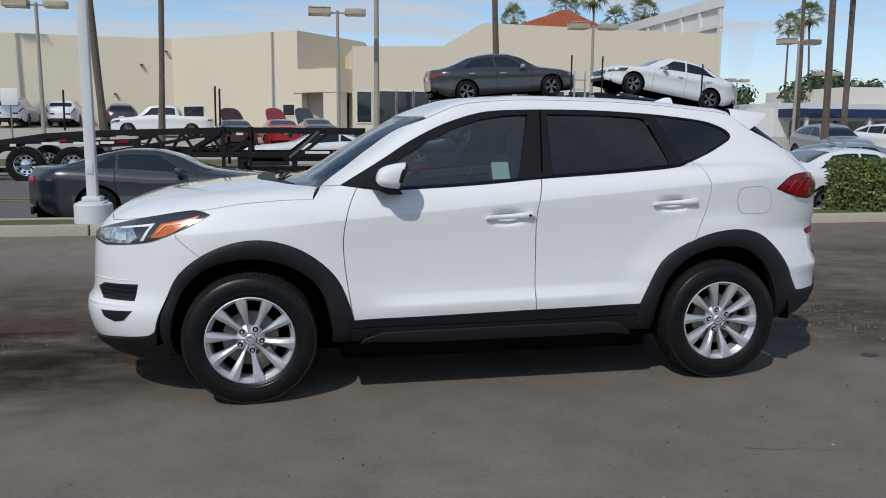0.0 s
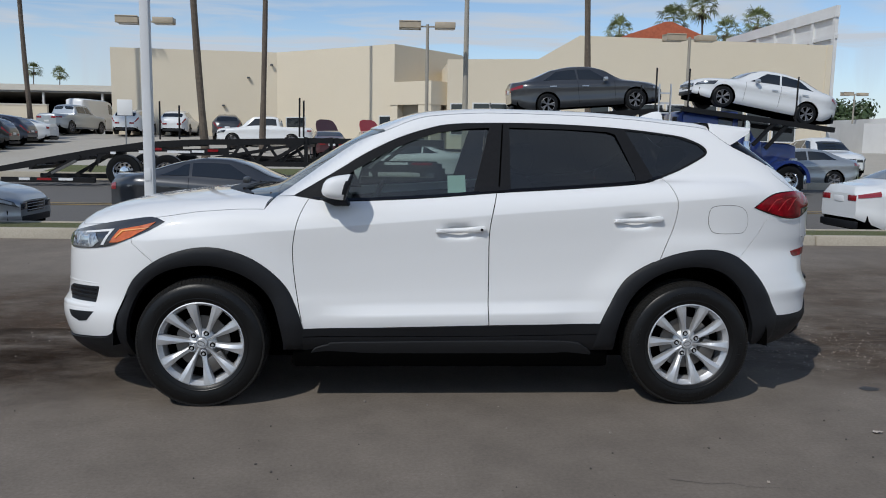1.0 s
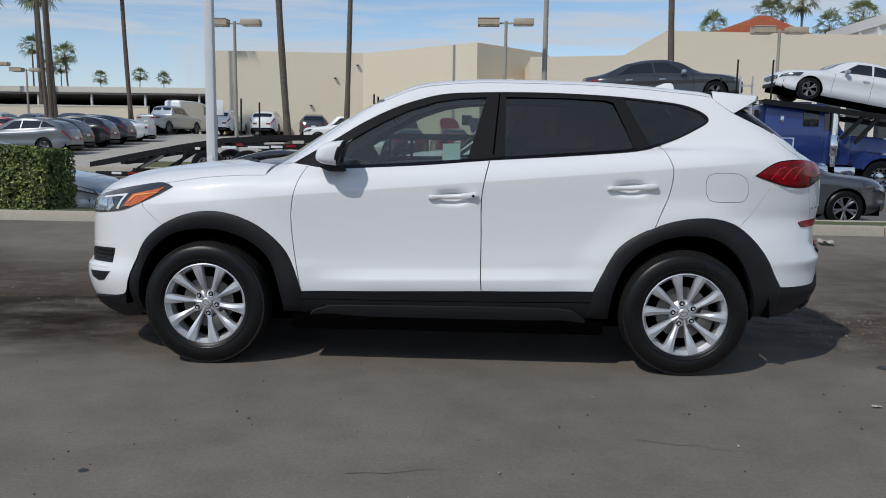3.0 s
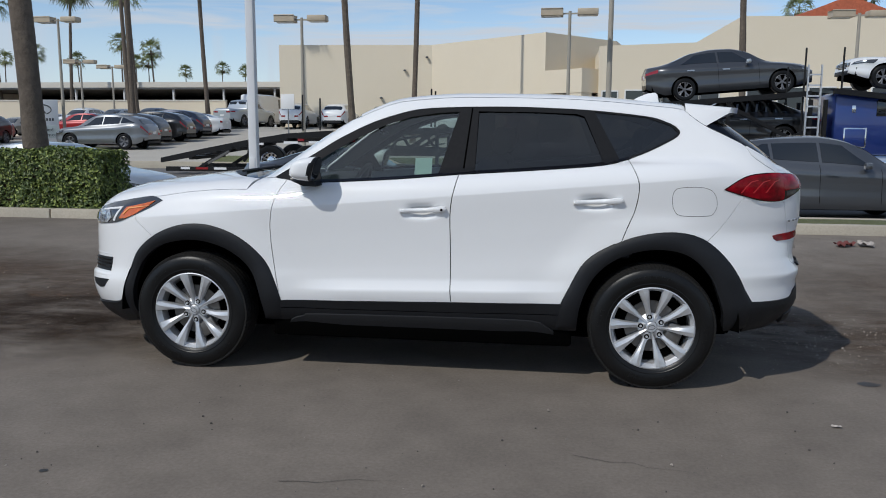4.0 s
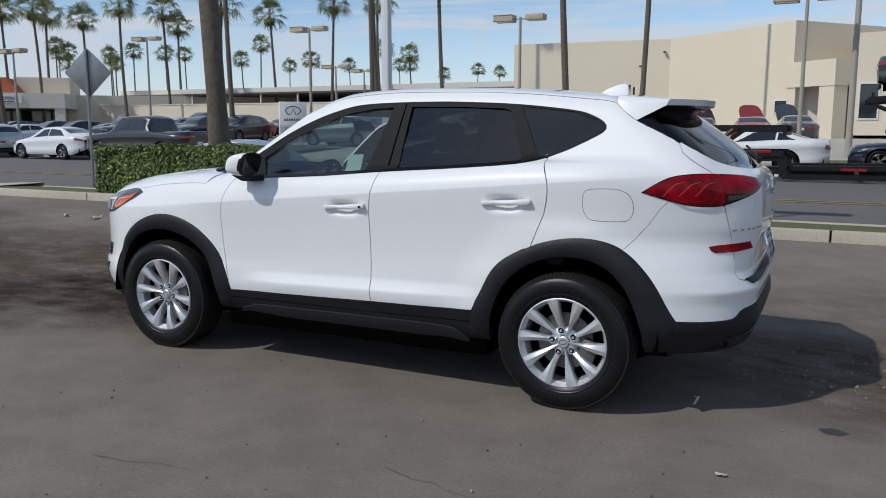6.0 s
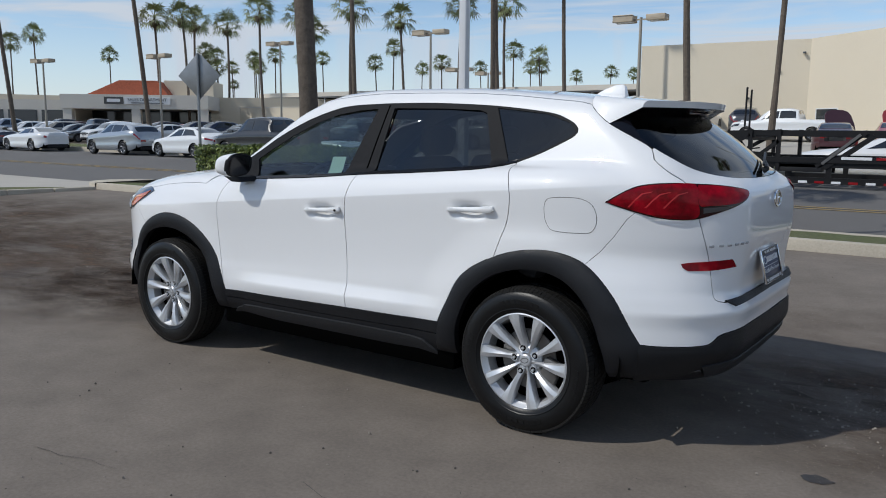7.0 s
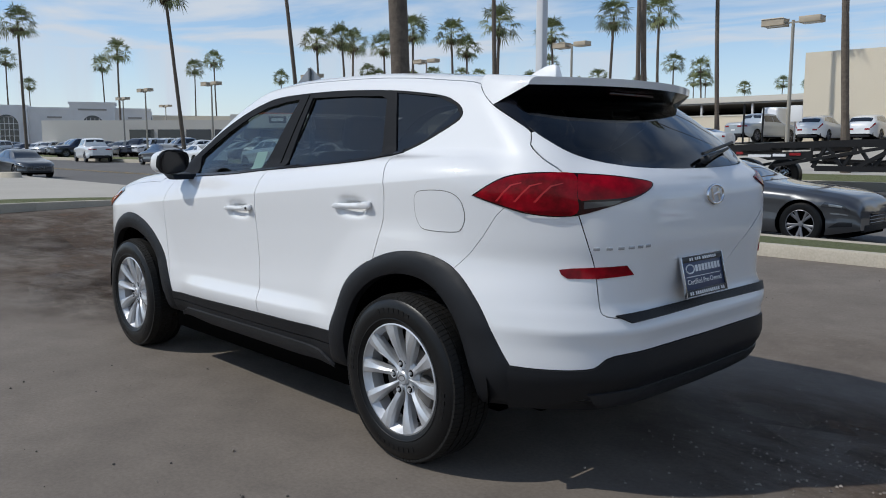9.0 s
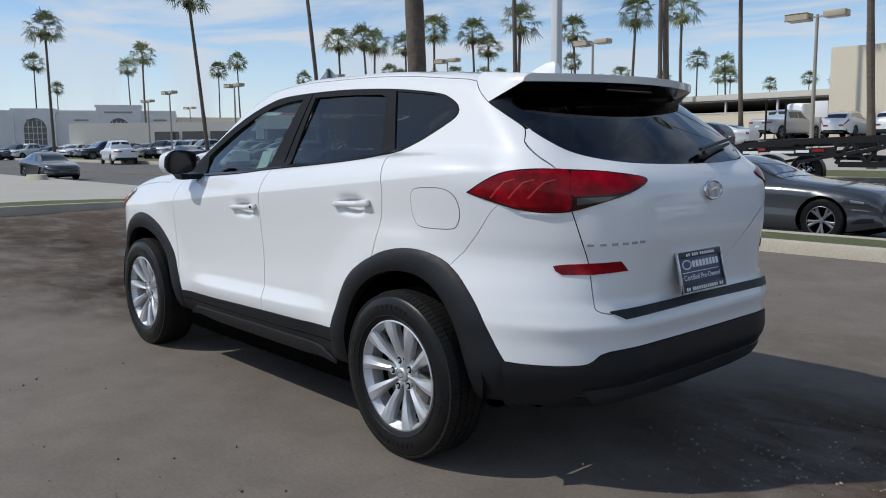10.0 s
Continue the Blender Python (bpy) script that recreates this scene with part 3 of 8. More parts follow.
FLANK = [(-0.74, 0.78), (-0.62, 0.848), (-0.50, 0.868), (-0.43, 0.868), (-0.36, 0.865), (-0.2, 0.872), (-0.012, 0.8882), (0.0, 0.8888), (0.008, 0.8872), (0.05, 0.8735), (0.16, 0.832), (0.3, 0.75)]
NOSE = [(0.15, -2.02), (0.22, -2.15), (0.30, -2.225), (0.46, -2.262), (0.5, -2.258), (0.56, -2.225), (0.8, -2.205), (0.9, -2.18), (1.0, -2.10), (1.1, -1.9)]
TAIL = [(0.25, 2.0), (0.3, 2.09), (0.38, 2.16), (0.47, 2.205), (0.57, 2.20), (0.63, 2.215), (0.67, 2.195), (0.72, 2.175), (0.85, 2.19), (0.95, 2.205), (1.0, 2.205), (1.1, 2.20), (1.2, 2.16), (1.3, 2.06)]
REAR_GLASS = [(1.0, 2.21), (1.1, 2.19), (1.17, 2.15), (1.266, 2.075), (1.459, 1.83), (1.56, 1.70)]


def body_f(x, y, z):
    """Below zero inside the bodywork."""
    ay = np.abs(y)
    crease = 1.035 + 0.085 * np.clip(x, -1.6, 1.9)
    flank = pchip(z - crease * ease(0.45, 0.8, z) - 0.985 * (1 - ease(0.45, 0.8, z)), FLANK)
    rim = 0.497 + 0.022 * np.clip(x + 0.6, 0, 1.5)
    up = np.clip((z - rim) / 0.066, 0, 1)
    ledge = np.where(z > rim, (1 - up) ** 1.25, 1 - 0.5 * ease(0, 0.13, rim - z))
    flank = flank + 0.025 * ledge * ease(-0.82, -0.35, x) * (1 - ease(0.45, 1.0, x))
    haunch = 0
    for wx in (-WHEEL_X, WHEEL_X):
        far = np.hypot(x - wx, z - WHEEL_Z)
        haunch = haunch + 0.018 * (1 - ease(0.47, 0.70, far))
    side = ay - flank - haunch * (1 - ease(0.9, 1.05, z)) + 0.03 * ease(1.2, 2.1, np.abs(x))
    for hx, hz in ((0.04, 0.966), (1.01, 1.03)):
        side = side + 0.021 * np.exp(-((np.abs(x - hx) / 0.085) ** 3) - (np.abs(z - hz) / 0.036) ** 3)
    nose = pchip(z, NOSE) + 0.20 * ay**2 - x
    tail = x - pchip(z, TAIL) + 0.03 * ay**2 + (0.55 + 0.8 * ease(0.68, 0.9, z)) * np.clip(ay - 0.38, 0, None) ** 2
    deck = z - pchip(x + 0.1 * ay**2 * (1 - ease(-1.2, -0.8, x)), DECK) + 0.12 * ay**3 * (1 - ease(-1.0, -0.4, x))
    low = smax(smax(side, tail, 0.42), nose, 0.5)
    low = smax(low, deck, 0.10)
    low = smax(low, 0.2 - z, 0.05)
    zh = z + np.clip(1.17 - z, 0, None) * ease(1.25, 1.7, x)
    glass_side = ay - (0.757 - 0.43 * (zh - 1.21) - 0.12 * (zh - 1.21) ** 2)
    bow = 0.26 * ay**2 * (1 - ease(-0.6, 0.0, x))
    roof = z - pchip(x - bow, ROOF) + 0.07 * ay**2
    back = x - pchip(zh, REAR_GLASS) + 0.30 * ay**2
    house = smax(smax(glass_side, roof, 0.07), back * 0.75, 0.14)
    house = np.maximum(np.maximum(house, -1.2 + 0.2 * ay**2 - x), 1.06 - z)
    return smin(low, house, 0.03)


FAN = (-1.35, 1.45, 0.9)


def ray_of(s):
    """Origin x and direction of the level ray at the place s round the car: x along its flank, then fanning round nose and tail."""
    a, b, r = FAN
    over = np.where(s < a, (s - a) / r, np.where(s > b, (s - b) / r, 0.0))
    return np.clip(s, a, b), np.sin(over), -np.cos(over)


def root(g, lo, hi):
    """The last place from lo to hi where g turns from inside to outside."""
    n = 60
    best = np.full(np.shape(lo), np.nan)
    prev = g(lo)
    a0 = lo.copy()
    la, lb = lo.copy(), hi.copy()
    found = np.zeros(lo.shape, bool)
    for i in range(1, n + 1):
        t = lo + (hi - lo) * i / n
        v = g(t)
        cross = (prev <= 0) & (v > 0)
        la, lb, found = np.where(cross, a0, la), np.where(cross, t, lb), found | cross
        prev, a0 = v, t
    for _ in range(24):
        m = (la + lb) / 2
        inside = g(m) <= 0
        la, lb = np.where(inside, m, la), np.where(inside, lb, m)
    return np.where(found, (la + lb) / 2, lo), found


def on_body(s, z):
    """Points of the surface at (s, z)."""
    s, z = np.asarray(s, float), np.asarray(z, float)
    ox, dx, dy = ray_of(s)
    t, _ = root(lambda t: body_f(ox + t * dx, t * dy, z), np.full(s.shape, 0.05), np.full(s.shape, 1.3))
    return np.stack([ox + t * dx, t * dy, z], -1)


def on_top(x, y):
    x, y = np.asarray(x, float), np.asarray(y, float)
    t, _ = root(lambda t: body_f(x, y, t), np.full(x.shape, 0.6), np.full(x.shape, 1.8))
    return np.stack([x, y, t], -1)


def body_normal(p):
    e, g = 2e-3, []
    for i in range(3):
        d = np.zeros(3)
        d[i] = e
        g.append(body_f(*(p + d).T) - body_f(*(p - d).T))
    g = np.stack(g, -1)
    return g / np.maximum(np.linalg.norm(g, axis=-1, keepdims=True), 1e-9)


# ---- the white car ----
suv = thing("suv", "white compact suv with black cladding and tinted windows", "car")
S_TAIL, S_NOSE = FAN[1] + FAN[2] * math.pi / 2, FAN[0] - FAN[2] * math.pi / 2


def sheet(name, outline, material, both=True, parent=None, **k):
    """Bodywork on the flank, nose or tail; both makes the same on the far side."""
    first = skin(name, outline, on_body, body_normal, material, parent or suv, **k)
    if both:
        skin(name, outline, on_body, body_normal, material, parent or suv, mirror=True, **k)
    return first


def lid(name, outline, material, **k):
    return skin(name, outline, on_top, body_normal, material, suv, **k)


def round_place(p):
    """(s, z) of points of the surface."""
    x, y, z = p.T
    a, b, r = FAN
    s = np.where(x < a, a - r * np.arctan2(a - x, -y), np.where(x > b, b + r * np.arctan2(x - b, -y), x))
    return np.stack([s, z], 1)


def shoulder(x, share, lo, hi):
    """Half-width at which the surface has turned so far from up to sideways."""
    a, b = np.full(len(x), lo), np.full(len(x), hi)
    for _ in range(22):
        m = (a + b) / 2
        up = body_normal(on_top(x, -m))[:, 2]
        a, b = np.where(up > share, m, a), np.where(up > share, b, m)
    return (a + b) / 2


tup = lambda a: [tuple(q) for q in a]
# the crease through the handles, and the ledge over the sills
CREASE = (lambda s: 1.035 + 0.085 * np.clip(s, -1.6, 1.9), (-0.016, -0.006, 0.0, 0.004, 0.009, 0.018, 0.03))
LEDGE = (lambda s: 0.497 + 0.022 * np.clip(s + 0.6, 0, 1.5), (-0.03, -0.012, 0.0, 0.006, 0.016, 0.03, 0.048, 0.066, 0.078))
# shared lines, as (s, z)
DOOR_SEAM = curve_pts([(-0.765, 1.128), (-0.794, 1.078), (-0.823, 1.003), (-0.843, 0.90), (-0.847, 0.817), (-0.837, 0.693), (-0.81, 0.51), (-0.792, 0.423)], 0.03)
MID_SEAM = curve_pts([(0.249, 1.171), (0.227, 1.083), (0.211, 0.991), (0.207, 0.898), (0.210, 0.744), (0.211, 0.527), (0.217, 0.447)], 0.03)
BACK_SEAM = curve_pts([(1.188, 1.261), (1.21, 1.212), (1.231, 1.162), (1.239, 1.101), (1.222, 0.994), (1.186, 0.902), (1.15, 0.805)], 0.03)
BELT = curve_pts([(-0.851, 1.138), (-0.765, 1.128), (-0.701, 1.12), (-0.573, 1.116), (-0.137, 1.139), (0.249, 1.171), (0.664, 1.199), (1.033, 1.23), (1.188, 1.263)], 0.03)
ARCH_F = curve_pts([(-0.792, 0.422), (-0.807, 0.478), (-0.868, 0.631), (-0.961, 0.738), (-1.086, 0.820), (-1.239, 0.865), (-1.394, 0.858), (-1.552, 0.798), (-1.684, 0.691), (-1.756, 0.547), (-1.800, 0.432)], 0.03)
ARCH_R = curve_pts([(0.833, 0.457), (0.874, 0.545), (0.961, 0.70), (1.096, 0.794), (1.276, 0.859), (1.461, 0.874), (1.621, 0.828), (1.747, 0.711), (1.841, 0.554), (1.878, 0.497)], 0.03)
DLO = curve_pts([(1.188, 1.263), (1.302, 1.308), (1.432, 1.375), (1.474, 1.408), (1.454, 1.437), (1.393, 1.47), (1.284, 1.50), (0.968, 1.534), (0.617, 1.551), (0.36, 1.553), (0.2, 1.55), (0.039, 1.543), (-0.089, 1.523), (-0.279, 1.462), (-0.466, 1.371), (-0.619, 1.276), (-0.851, 1.138)], 0.03)
GATE_UP = curve_pts([(1.506, 1.546), (1.583, 1.496), (1.672, 1.448), (1.814, 1.39), (1.912, 1.340), (1.919, 1.294), (1.978, 1.243), (2.055, 1.193), (2.095, 1.12), (2.113, 1.04)], 0.03)
GATE_LOW = curve_pts([(2.113, 1.04), (2.149, 0.934), (2.175, 0.852), (2.191, 0.732), (2.203, 0.69), (2.25, 0.676)], 0.02)
BUMPER_R_SEAM = [(1.621, 0.828), (1.685, 0.885), (1.746, 0.955), (1.802, 1.035), (1.845, 1.074)]
BUMPER_F_SEAM = [(-1.574, 0.785), (-1.619, 0.825), (-1.689, 0.885)]
xs_hood = np.linspace(-1.0, -2.03, 30)
hood_y = shoulder(xs_hood, 0.72, 0.3, 0.95)
HOOD_SIDE = tup(np.stack([xs_hood, -hood_y], 1))
nose_y = np.linspace(-hood_y[-1], 0, 14)[1:]
HOOD_NOSE = [(-2.03 - 0.065 * (1 - (y / hood_y[-1]) ** 2), y) for y in nose_y]
COWL = curve_pts([(-1.30, 0.0), (-1.285, -0.25), (-1.225, -0.42), (-1.12, -0.60), (-1.035, -0.665), (-0.972, -0.69)], 0.04)
hood_half = HOOD_SIDE + HOOD_NOSE
hood_edge = tup(round_place(on_top(*np.array(hood_half).T)))
xs_roof = np.linspace(-0.36, 1.5, 40)
roof_y = shoulder(xs_roof, 0.80, 0.3, 0.75)
ROOF_SIDE = tup(np.stack([xs_roof, -roof_y], 1))
roof_edge = tup(round_place(on_top(*np.array(ROOF_SIDE).T)))
WS_EDGE = curve_pts([(-0.955, 1.128), (-0.846, 1.207), (-0.681, 1.328), (-0.516, 1.436), (roof_edge[0][0], roof_edge[0][1])], 0.03)

# painted panels
far = lambda pts: [(2 * S_NOSE - s, z) for s, z in pts[::-1]]
rear_far = lambda pts: [(2 * S_TAIL - s, z) for s, z in pts[::-1]]
cut = [i for i, q in enumerate(hood_edge) if q[0] < -1.66][0]
fender = DOOR_SEAM + [q for q in ARCH_F[1:] if q[0] > -1.56] + BUMPER_F_SEAM + [(-1.70, hood_edge[cut][1] - 0.02)] + hood_edge[:cut][::-1] + [(-0.955, 1.128), (-0.851, 1.138)]
sheet("fender", fender, "white_paint", gap=0.0018, step=0.02, folds=(CREASE,))
nose_low = curve_pts([(-1.80, 0.425), (-1.842, 0.372), (-2.033, 0.345), (-2.329, 0.315), (S_NOSE, 0.305)], 0.03)
bumper_half = hood_edge[cut:] + []
front = bumper_half[::-1] + [(-1.70, hood_edge[cut][1] - 0.02)] + BUMPER_F_SEAM[::-1] + [q for q in ARCH_F if q[0] < -1.58] + nose_low[1:]
sheet("front_bumper", front + far(front)[1:-1], "white_paint", both=False, gap=0.0015)
hood_out = hood_half + [(x, -y) for x, y in hood_half[::-1][1:]] + [(x, -y) for x, y in COWL[::-1]] + COWL[1:]
lid("hood", hood_out, "white_paint", gap=0.0008, step=0.04)
front_door = DOOR_SEAM[::-1] + [q for q in BELT if -0.765 < q[0] < 0.249] + MID_SEAM
sheet("front_door", front_door, "white_paint", gap=0.0027, step=0.0125, folds=(CREASE, LEDGE), dents=((0.052, 0.957, 0.088, 0.038, 0.019),))
rear_door = MID_SEAM[::-1] + [q for q in BELT if 0.249 < q[0] < 1.188] + BACK_SEAM + [q for q in ARCH_R[::-1] if q[0] < 1.12]
sheet("rear_door", rear_door, "white_paint", gap=0.0027, step=0.0125, folds=(CREASE, LEDGE), dents=((1.022, 1.021, 0.088, 0.038, 0.019),))
quarter = BACK_SEAM[::-1] + DLO[1:] + WS_EDGE + roof_edge[1:] + GATE_UP[:-1] + [(2.105, 1.062), (1.95, 1.068)] + BUMPER_R_SEAM[::-1] + [q for q in ARCH_R[::-1] if 1.15 < q[0] < 1.62]
sheet("quarter_panel", quarter, "white_paint", gap=0.0020, step=0.02, folds=(CREASE,))
bumper_low = curve_pts([(1.878, 0.497), (1.95, 0.493), (2.08, 0.493), (2.17, 0.50), (2.205, 0.522), (2.25, 0.541), (2.436, 0.549), (S_TAIL, 0.549)], 0.03)
bumper_r = BUMPER_R_SEAM + [(1.95, 1.068), (2.105, 1.062)] + GATE_LOW[1:] + [(S_TAIL, 0.676)]
bumper_r_low = bumper_low[::-1] + [q for q in ARCH_R[::-1] if q[0] > 1.625]
sheet("rear_bumper", bumper_r + rear_far(bumper_r)[1:] + rear_far(bumper_r_low) + bumper_r_low[1:], "white_paint", both=False, gap=0.0004)
GLASS_LOW = curve_pts([(1.80, 1.46), (1.856, 1.389), (1.99, 1.312), (2.132, 1.252), (2.333, 1.219), (2.60, 1.207), (S_TAIL, 1.205)], 0.03)
gate_side = [q for q in GATE_UP if q[1] < 1.36]
gate = [(1.93, 1.345)] + [q for q in GLASS_LOW if q[0] > 1.93] + [q for q in rear_far(GLASS_LOW) if q[0] < 2 * S_TAIL - 1.93][1:] + [(2 * S_TAIL - 1.93, 1.345)] + rear_far(gate_side + GATE_LOW[1:] + [(S_TAIL, 0.676)]) + [(S_TAIL, 0.676)] + (gate_side + GATE_LOW[1:])[::-1]
tailgate = sheet("tailgate", gate[:-1], "white_paint", both=False, gap=0.0035)
roof_half = ROOF_SIDE
roof_front = [(-0.36 - 0.10 * (1 - (y / roof_y[0]) ** 2), y) for y in np.linspace(roof_y[0], -roof_y[0], 13)[1:-1]]
roof_back = [(1.5 + 0.03 * (1 - (y / roof_y[-1]) ** 2), y) for y in np.linspace(-roof_y[-1], roof_y[-1], 13)[1:-1]]
lid("roof", ROOF_SIDE + roof_back + [(x, -y) for x, y in ROOF_SIDE[::-1]] + roof_front, "white_paint", step=0.05, gap=0.0015)

# glass and its black frames
ws_p = on_body(*np.array(WS_EDGE).T)
ws_side = tup(ws_p[:, :2])
ws_out = COWL + ws_side[0:] + [(x, y) for x, y in roof_front[::-1]] + [(x, -y) for x, y in ws_side[::-1]] + [(x, -y) for x, y in COWL[1:][::-1]]
lid("windscreen", ws_out, "glass_front", lift=-0.006, step=0.05, depth=0)
cowl_out = [(x - 0.004, y) for x, y in COWL[:-5]] + [(x + 0.03 + 0.07 * (1 - (y / 0.6) ** 2), y) for x, y in COWL[:-5][::-1]]
lid("cowl_panel", cowl_out, "black_plastic", lift=0.002, depth=0.01)
skin("cowl_panel", cowl_out, on_top, body_normal, "black_plastic", suv, lift=0.002, depth=0.01, mirror=True)
FRONT_PANE = [(-0.556, 1.130), (-0.2, 1.145), (0.125, 1.168), (0.226, 1.524), (0.104, 1.517), (-0.056, 1.493), (-0.214, 1.442), (-0.37, 1.368), (-0.524, 1.278), (-0.60, 1.228)]
REAR_PANE = [(0.333, 1.188), (0.668, 1.212), (1.026, 1.243), (1.042, 1.250), (1.040, 1.270), (1.008, 1.350), (0.966, 1.450), (0.944, 1.498), (0.90, 1.512), (0.68, 1.522), (0.338, 1.527)]
QUARTER_PANE = [(1.142, 1.256), (1.30, 1.316), (1.43, 1.384), (1.460, 1.409), (1.415, 1.451), (1.284, 1.493), (1.000, 1.523)]
for outline, name, tint in ((FRONT_PANE, "front_window", "glass_front"), (REAR_PANE, "rear_window", "glass_tinted"), (QUARTER_PANE, "quarter_window", "glass_tinted")):
    # door glass is straight from belt to roof and set a little into its frame
    ring = on_body(*np.array(rounded(outline, 0.03)).T)
    terms = lambda q: np.stack([np.ones(len(q)), q[:, 0], q[:, 0] ** 2, q[:, 2], q[:, 0] * q[:, 2]], 1)
    fit_k = np.linalg.lstsq(terms(ring), ring[:, 1], rcond=None)[0]
    inset = min(0.010, float((ring[:, 1] - terms(ring) @ fit_k).max())) + 0.004

    def flat_pane(s, z):
        q = on_body(s, z)
        q[:, 1] = terms(q) @ fit_k + inset
        return q

    def flat_normal(q):
        g = np.stack([fit_k[1] + 2 * fit_k[2] * q[:, 0] + fit_k[4] * q[:, 2], -np.ones(len(q)), 0.72 * (fit_k[3] + fit_k[4] * q[:, 0])], 1)
        return g / np.linalg.norm(g, axis=1)[:, None]

    for far_side in (False, True):
        skin(name, outline, flat_pane, flat_normal, tint, suv, depth=0, step=0.05, mirror=far_side)


def frame_between(name, outer, holes, material, lift=0.001, step=0.03, depth=0.012):
    """Black surround of the side glass, with holes for the panes."""
    for far_side in (False, True):
        poly = rounded(outer, step * 0.6)
        rings = [poly] + [rounded(h, step * 0.6) for h in holes]
        lo, hi = poly.min(0), poly.max(0)
        gx, gy = np.meshgrid(np.arange(lo[0], hi[0], step), np.arange(lo[1], hi[1], step))
        grid = np.stack([gx.ravel(), gy.ravel()], 1)
        grid = grid[inside(grid, poly)]
        for r in rings[1:]:
            grid = grid[~inside(grid, r)]
        for r in rings:
            grid = grid[~near_edge(grid, r, step * 0.4)]
        pts, edges = [], []
        for r in rings:
            n0 = len(pts)
            pts += [tuple(q) for q in r]
            edges += [(n0 + i, n0 + (i + 1) % len(r)) for i in range(len(r))]
        pts += [tuple(q) for q in grid]
        vs, _, fs, *_ = delaunay_2d_cdt([Vector(q) for q in pts], edges, [], 1, 1e-7)
        uv = np.array([tuple(v) for v in vs])
        keep = []
        for f in fs:
            c = uv[list(f)].mean(0)[None]
            if not any(inside(c, r)[0] for r in rings[1:]):
                keep.append(tuple(f))
        p = on_body(uv[:, 0], uv[:, 1])
        nr = body_normal(p)
        p = p + nr * lift
        bm = bmesh.new()
        bv = [bm.verts.new((x, -y if far_side else y, z)) for x, y, z in p]
        for f in keep:
            bm.faces.new([bv[i] for i in f])
        bmesh.ops.delete(bm, geom=[v for v in bm.verts if not v.link_faces], context="VERTS")
        bmesh.ops.recalc_face_normals(bm, faces=bm.faces[:])
        if bm.faces[0].normal.y * (-1 if not far_side else 1) < 0:
            bmesh.ops.reverse_faces(bm, faces=bm.faces[:])
        rim = [e for e in bm.edges if e.is_boundary]
        made = bmesh.ops.extrude_edge_only(bm, edges=rim)["geom"]
        for v in (g for g in made if isinstance(g, bmesh.types.BMVert)):
            v.co.y += depth if not far_side else -depth
        part(name, bm, material, suv)


frame_between("window_frame", BELT[:-1] + DLO[:-1], [FRONT_PANE, REAR_PANE, QUARTER_PANE], "frame_black")
# dark shut line between the doors over the pillar, and bright sill mouldings
sheet("pillar_seam", [(0.262, 1.175), (0.272, 1.175), (0.305, 1.545), (0.297, 1.545)], "void_black", lift=0.0018, depth=0.002)
sheet("belt_moulding", [q for q in BELT if q[0] > -0.75] + [(s, z + 0.012) for s, z in BELT[::-1] if s > -0.75], "gloss_black", lift=0.004, depth=0.008)

# rear glass with its black side trim, under the spoiler
pane_r = [(1.80, 1.47)] + [q for q in GLASS_LOW if q[0] > 1.81]
glass_top = [(S_TAIL, 1.56), (2.1, 1.545), (1.80, 1.50)]
rear_pane = pane_r + rear_far(pane_r)[1:] + [(2 * S_TAIL - 1.80, 1.50), (2 * S_TAIL - 2.1, 1.545), (S_TAIL, 1.56), (2.1, 1.545), (1.80, 1.50)]
sheet("back_window", rear_pane, "glass_tinted", both=False, lift=-0.003, depth=0, step=0.04)
sheet("back_window_trim", [(1.672, 1.449), (1.814, 1.391), (1.905, 1.345), (1.93, 1.338), (1.858, 1.389), (1.806, 1.45), (1.79, 1.50), (1.76, 1.52)], "gloss_black", lift=0.0, gap=0.002)

# cladding: arches, sills, lower bumpers
ARCH_F_IN = curve_pts([(-0.906, 0.30), (-0.908, 0.376), (-0.962, 0.584), (-1.087, 0.706), (-1.272, 0.768), (-1.461, 0.754), (-1.588, 0.694), (-1.683, 0.581), (-1.738, 0.385), (-1.745, 0.30)], 0.03)
ARCH_R_IN = curve_pts([(0.925, 0.30), (0.941, 0.451), (1.008, 0.61), (1.128, 0.719), (1.279, 0.772), (1.432, 0.774), (1.552, 0.727), (1.648, 0.621), (1.712, 0.46), (1.735, 0.36)], 0.03)
sheet("arch_cladding", ARCH_F + [(-1.805, 0.255)] + [(-1.745, 0.255)] + ARCH_F_IN[:-1][::-1] + [(-0.80, 0.30)], "black_plastic", lift=0.001, depth=0.04, crown=0.013, step=0.018)
sheet("arch_cladding", [(0.80, 0.30)] + ARCH_R + [(1.888, 0.335), (1.75, 0.325)] + ARCH_R_IN[::-1], "black_plastic", lift=0.001, depth=0.04, crown=0.013, step=0.018)
sheet("sill_moulding", [(-0.80, 0.382), (-0.80, 0.424), (0.217, 0.446), (0.84, 0.462), (0.88, 0.40), (0.219, 0.388)], "black_plastic", lift=0.004, depth=0.03)
sheet("sill_cladding", [(-0.80, 0.30), (-0.80, 0.376), (0.219, 0.383), (0.90, 0.394), (0.92, 0.30)], "black_plastic", lift=0.003, depth=0.02)
sheet("sill_step", curve_pts([(-0.76, 0.285), (-0.73, 0.315), (-0.662, 0.335), (-0.567, 0.349), (0.22, 0.359), (0.66, 0.356), (0.752, 0.328), (0.80, 0.29)], 0.04) + [(0.80, 0.275), (-0.76, 0.27)], "sunlit_plastic", lift=0.014, depth=0.03)
valance = [(-1.78, 0.42)] + [(s, z - 0.003) for s, z in nose_low[1:]]
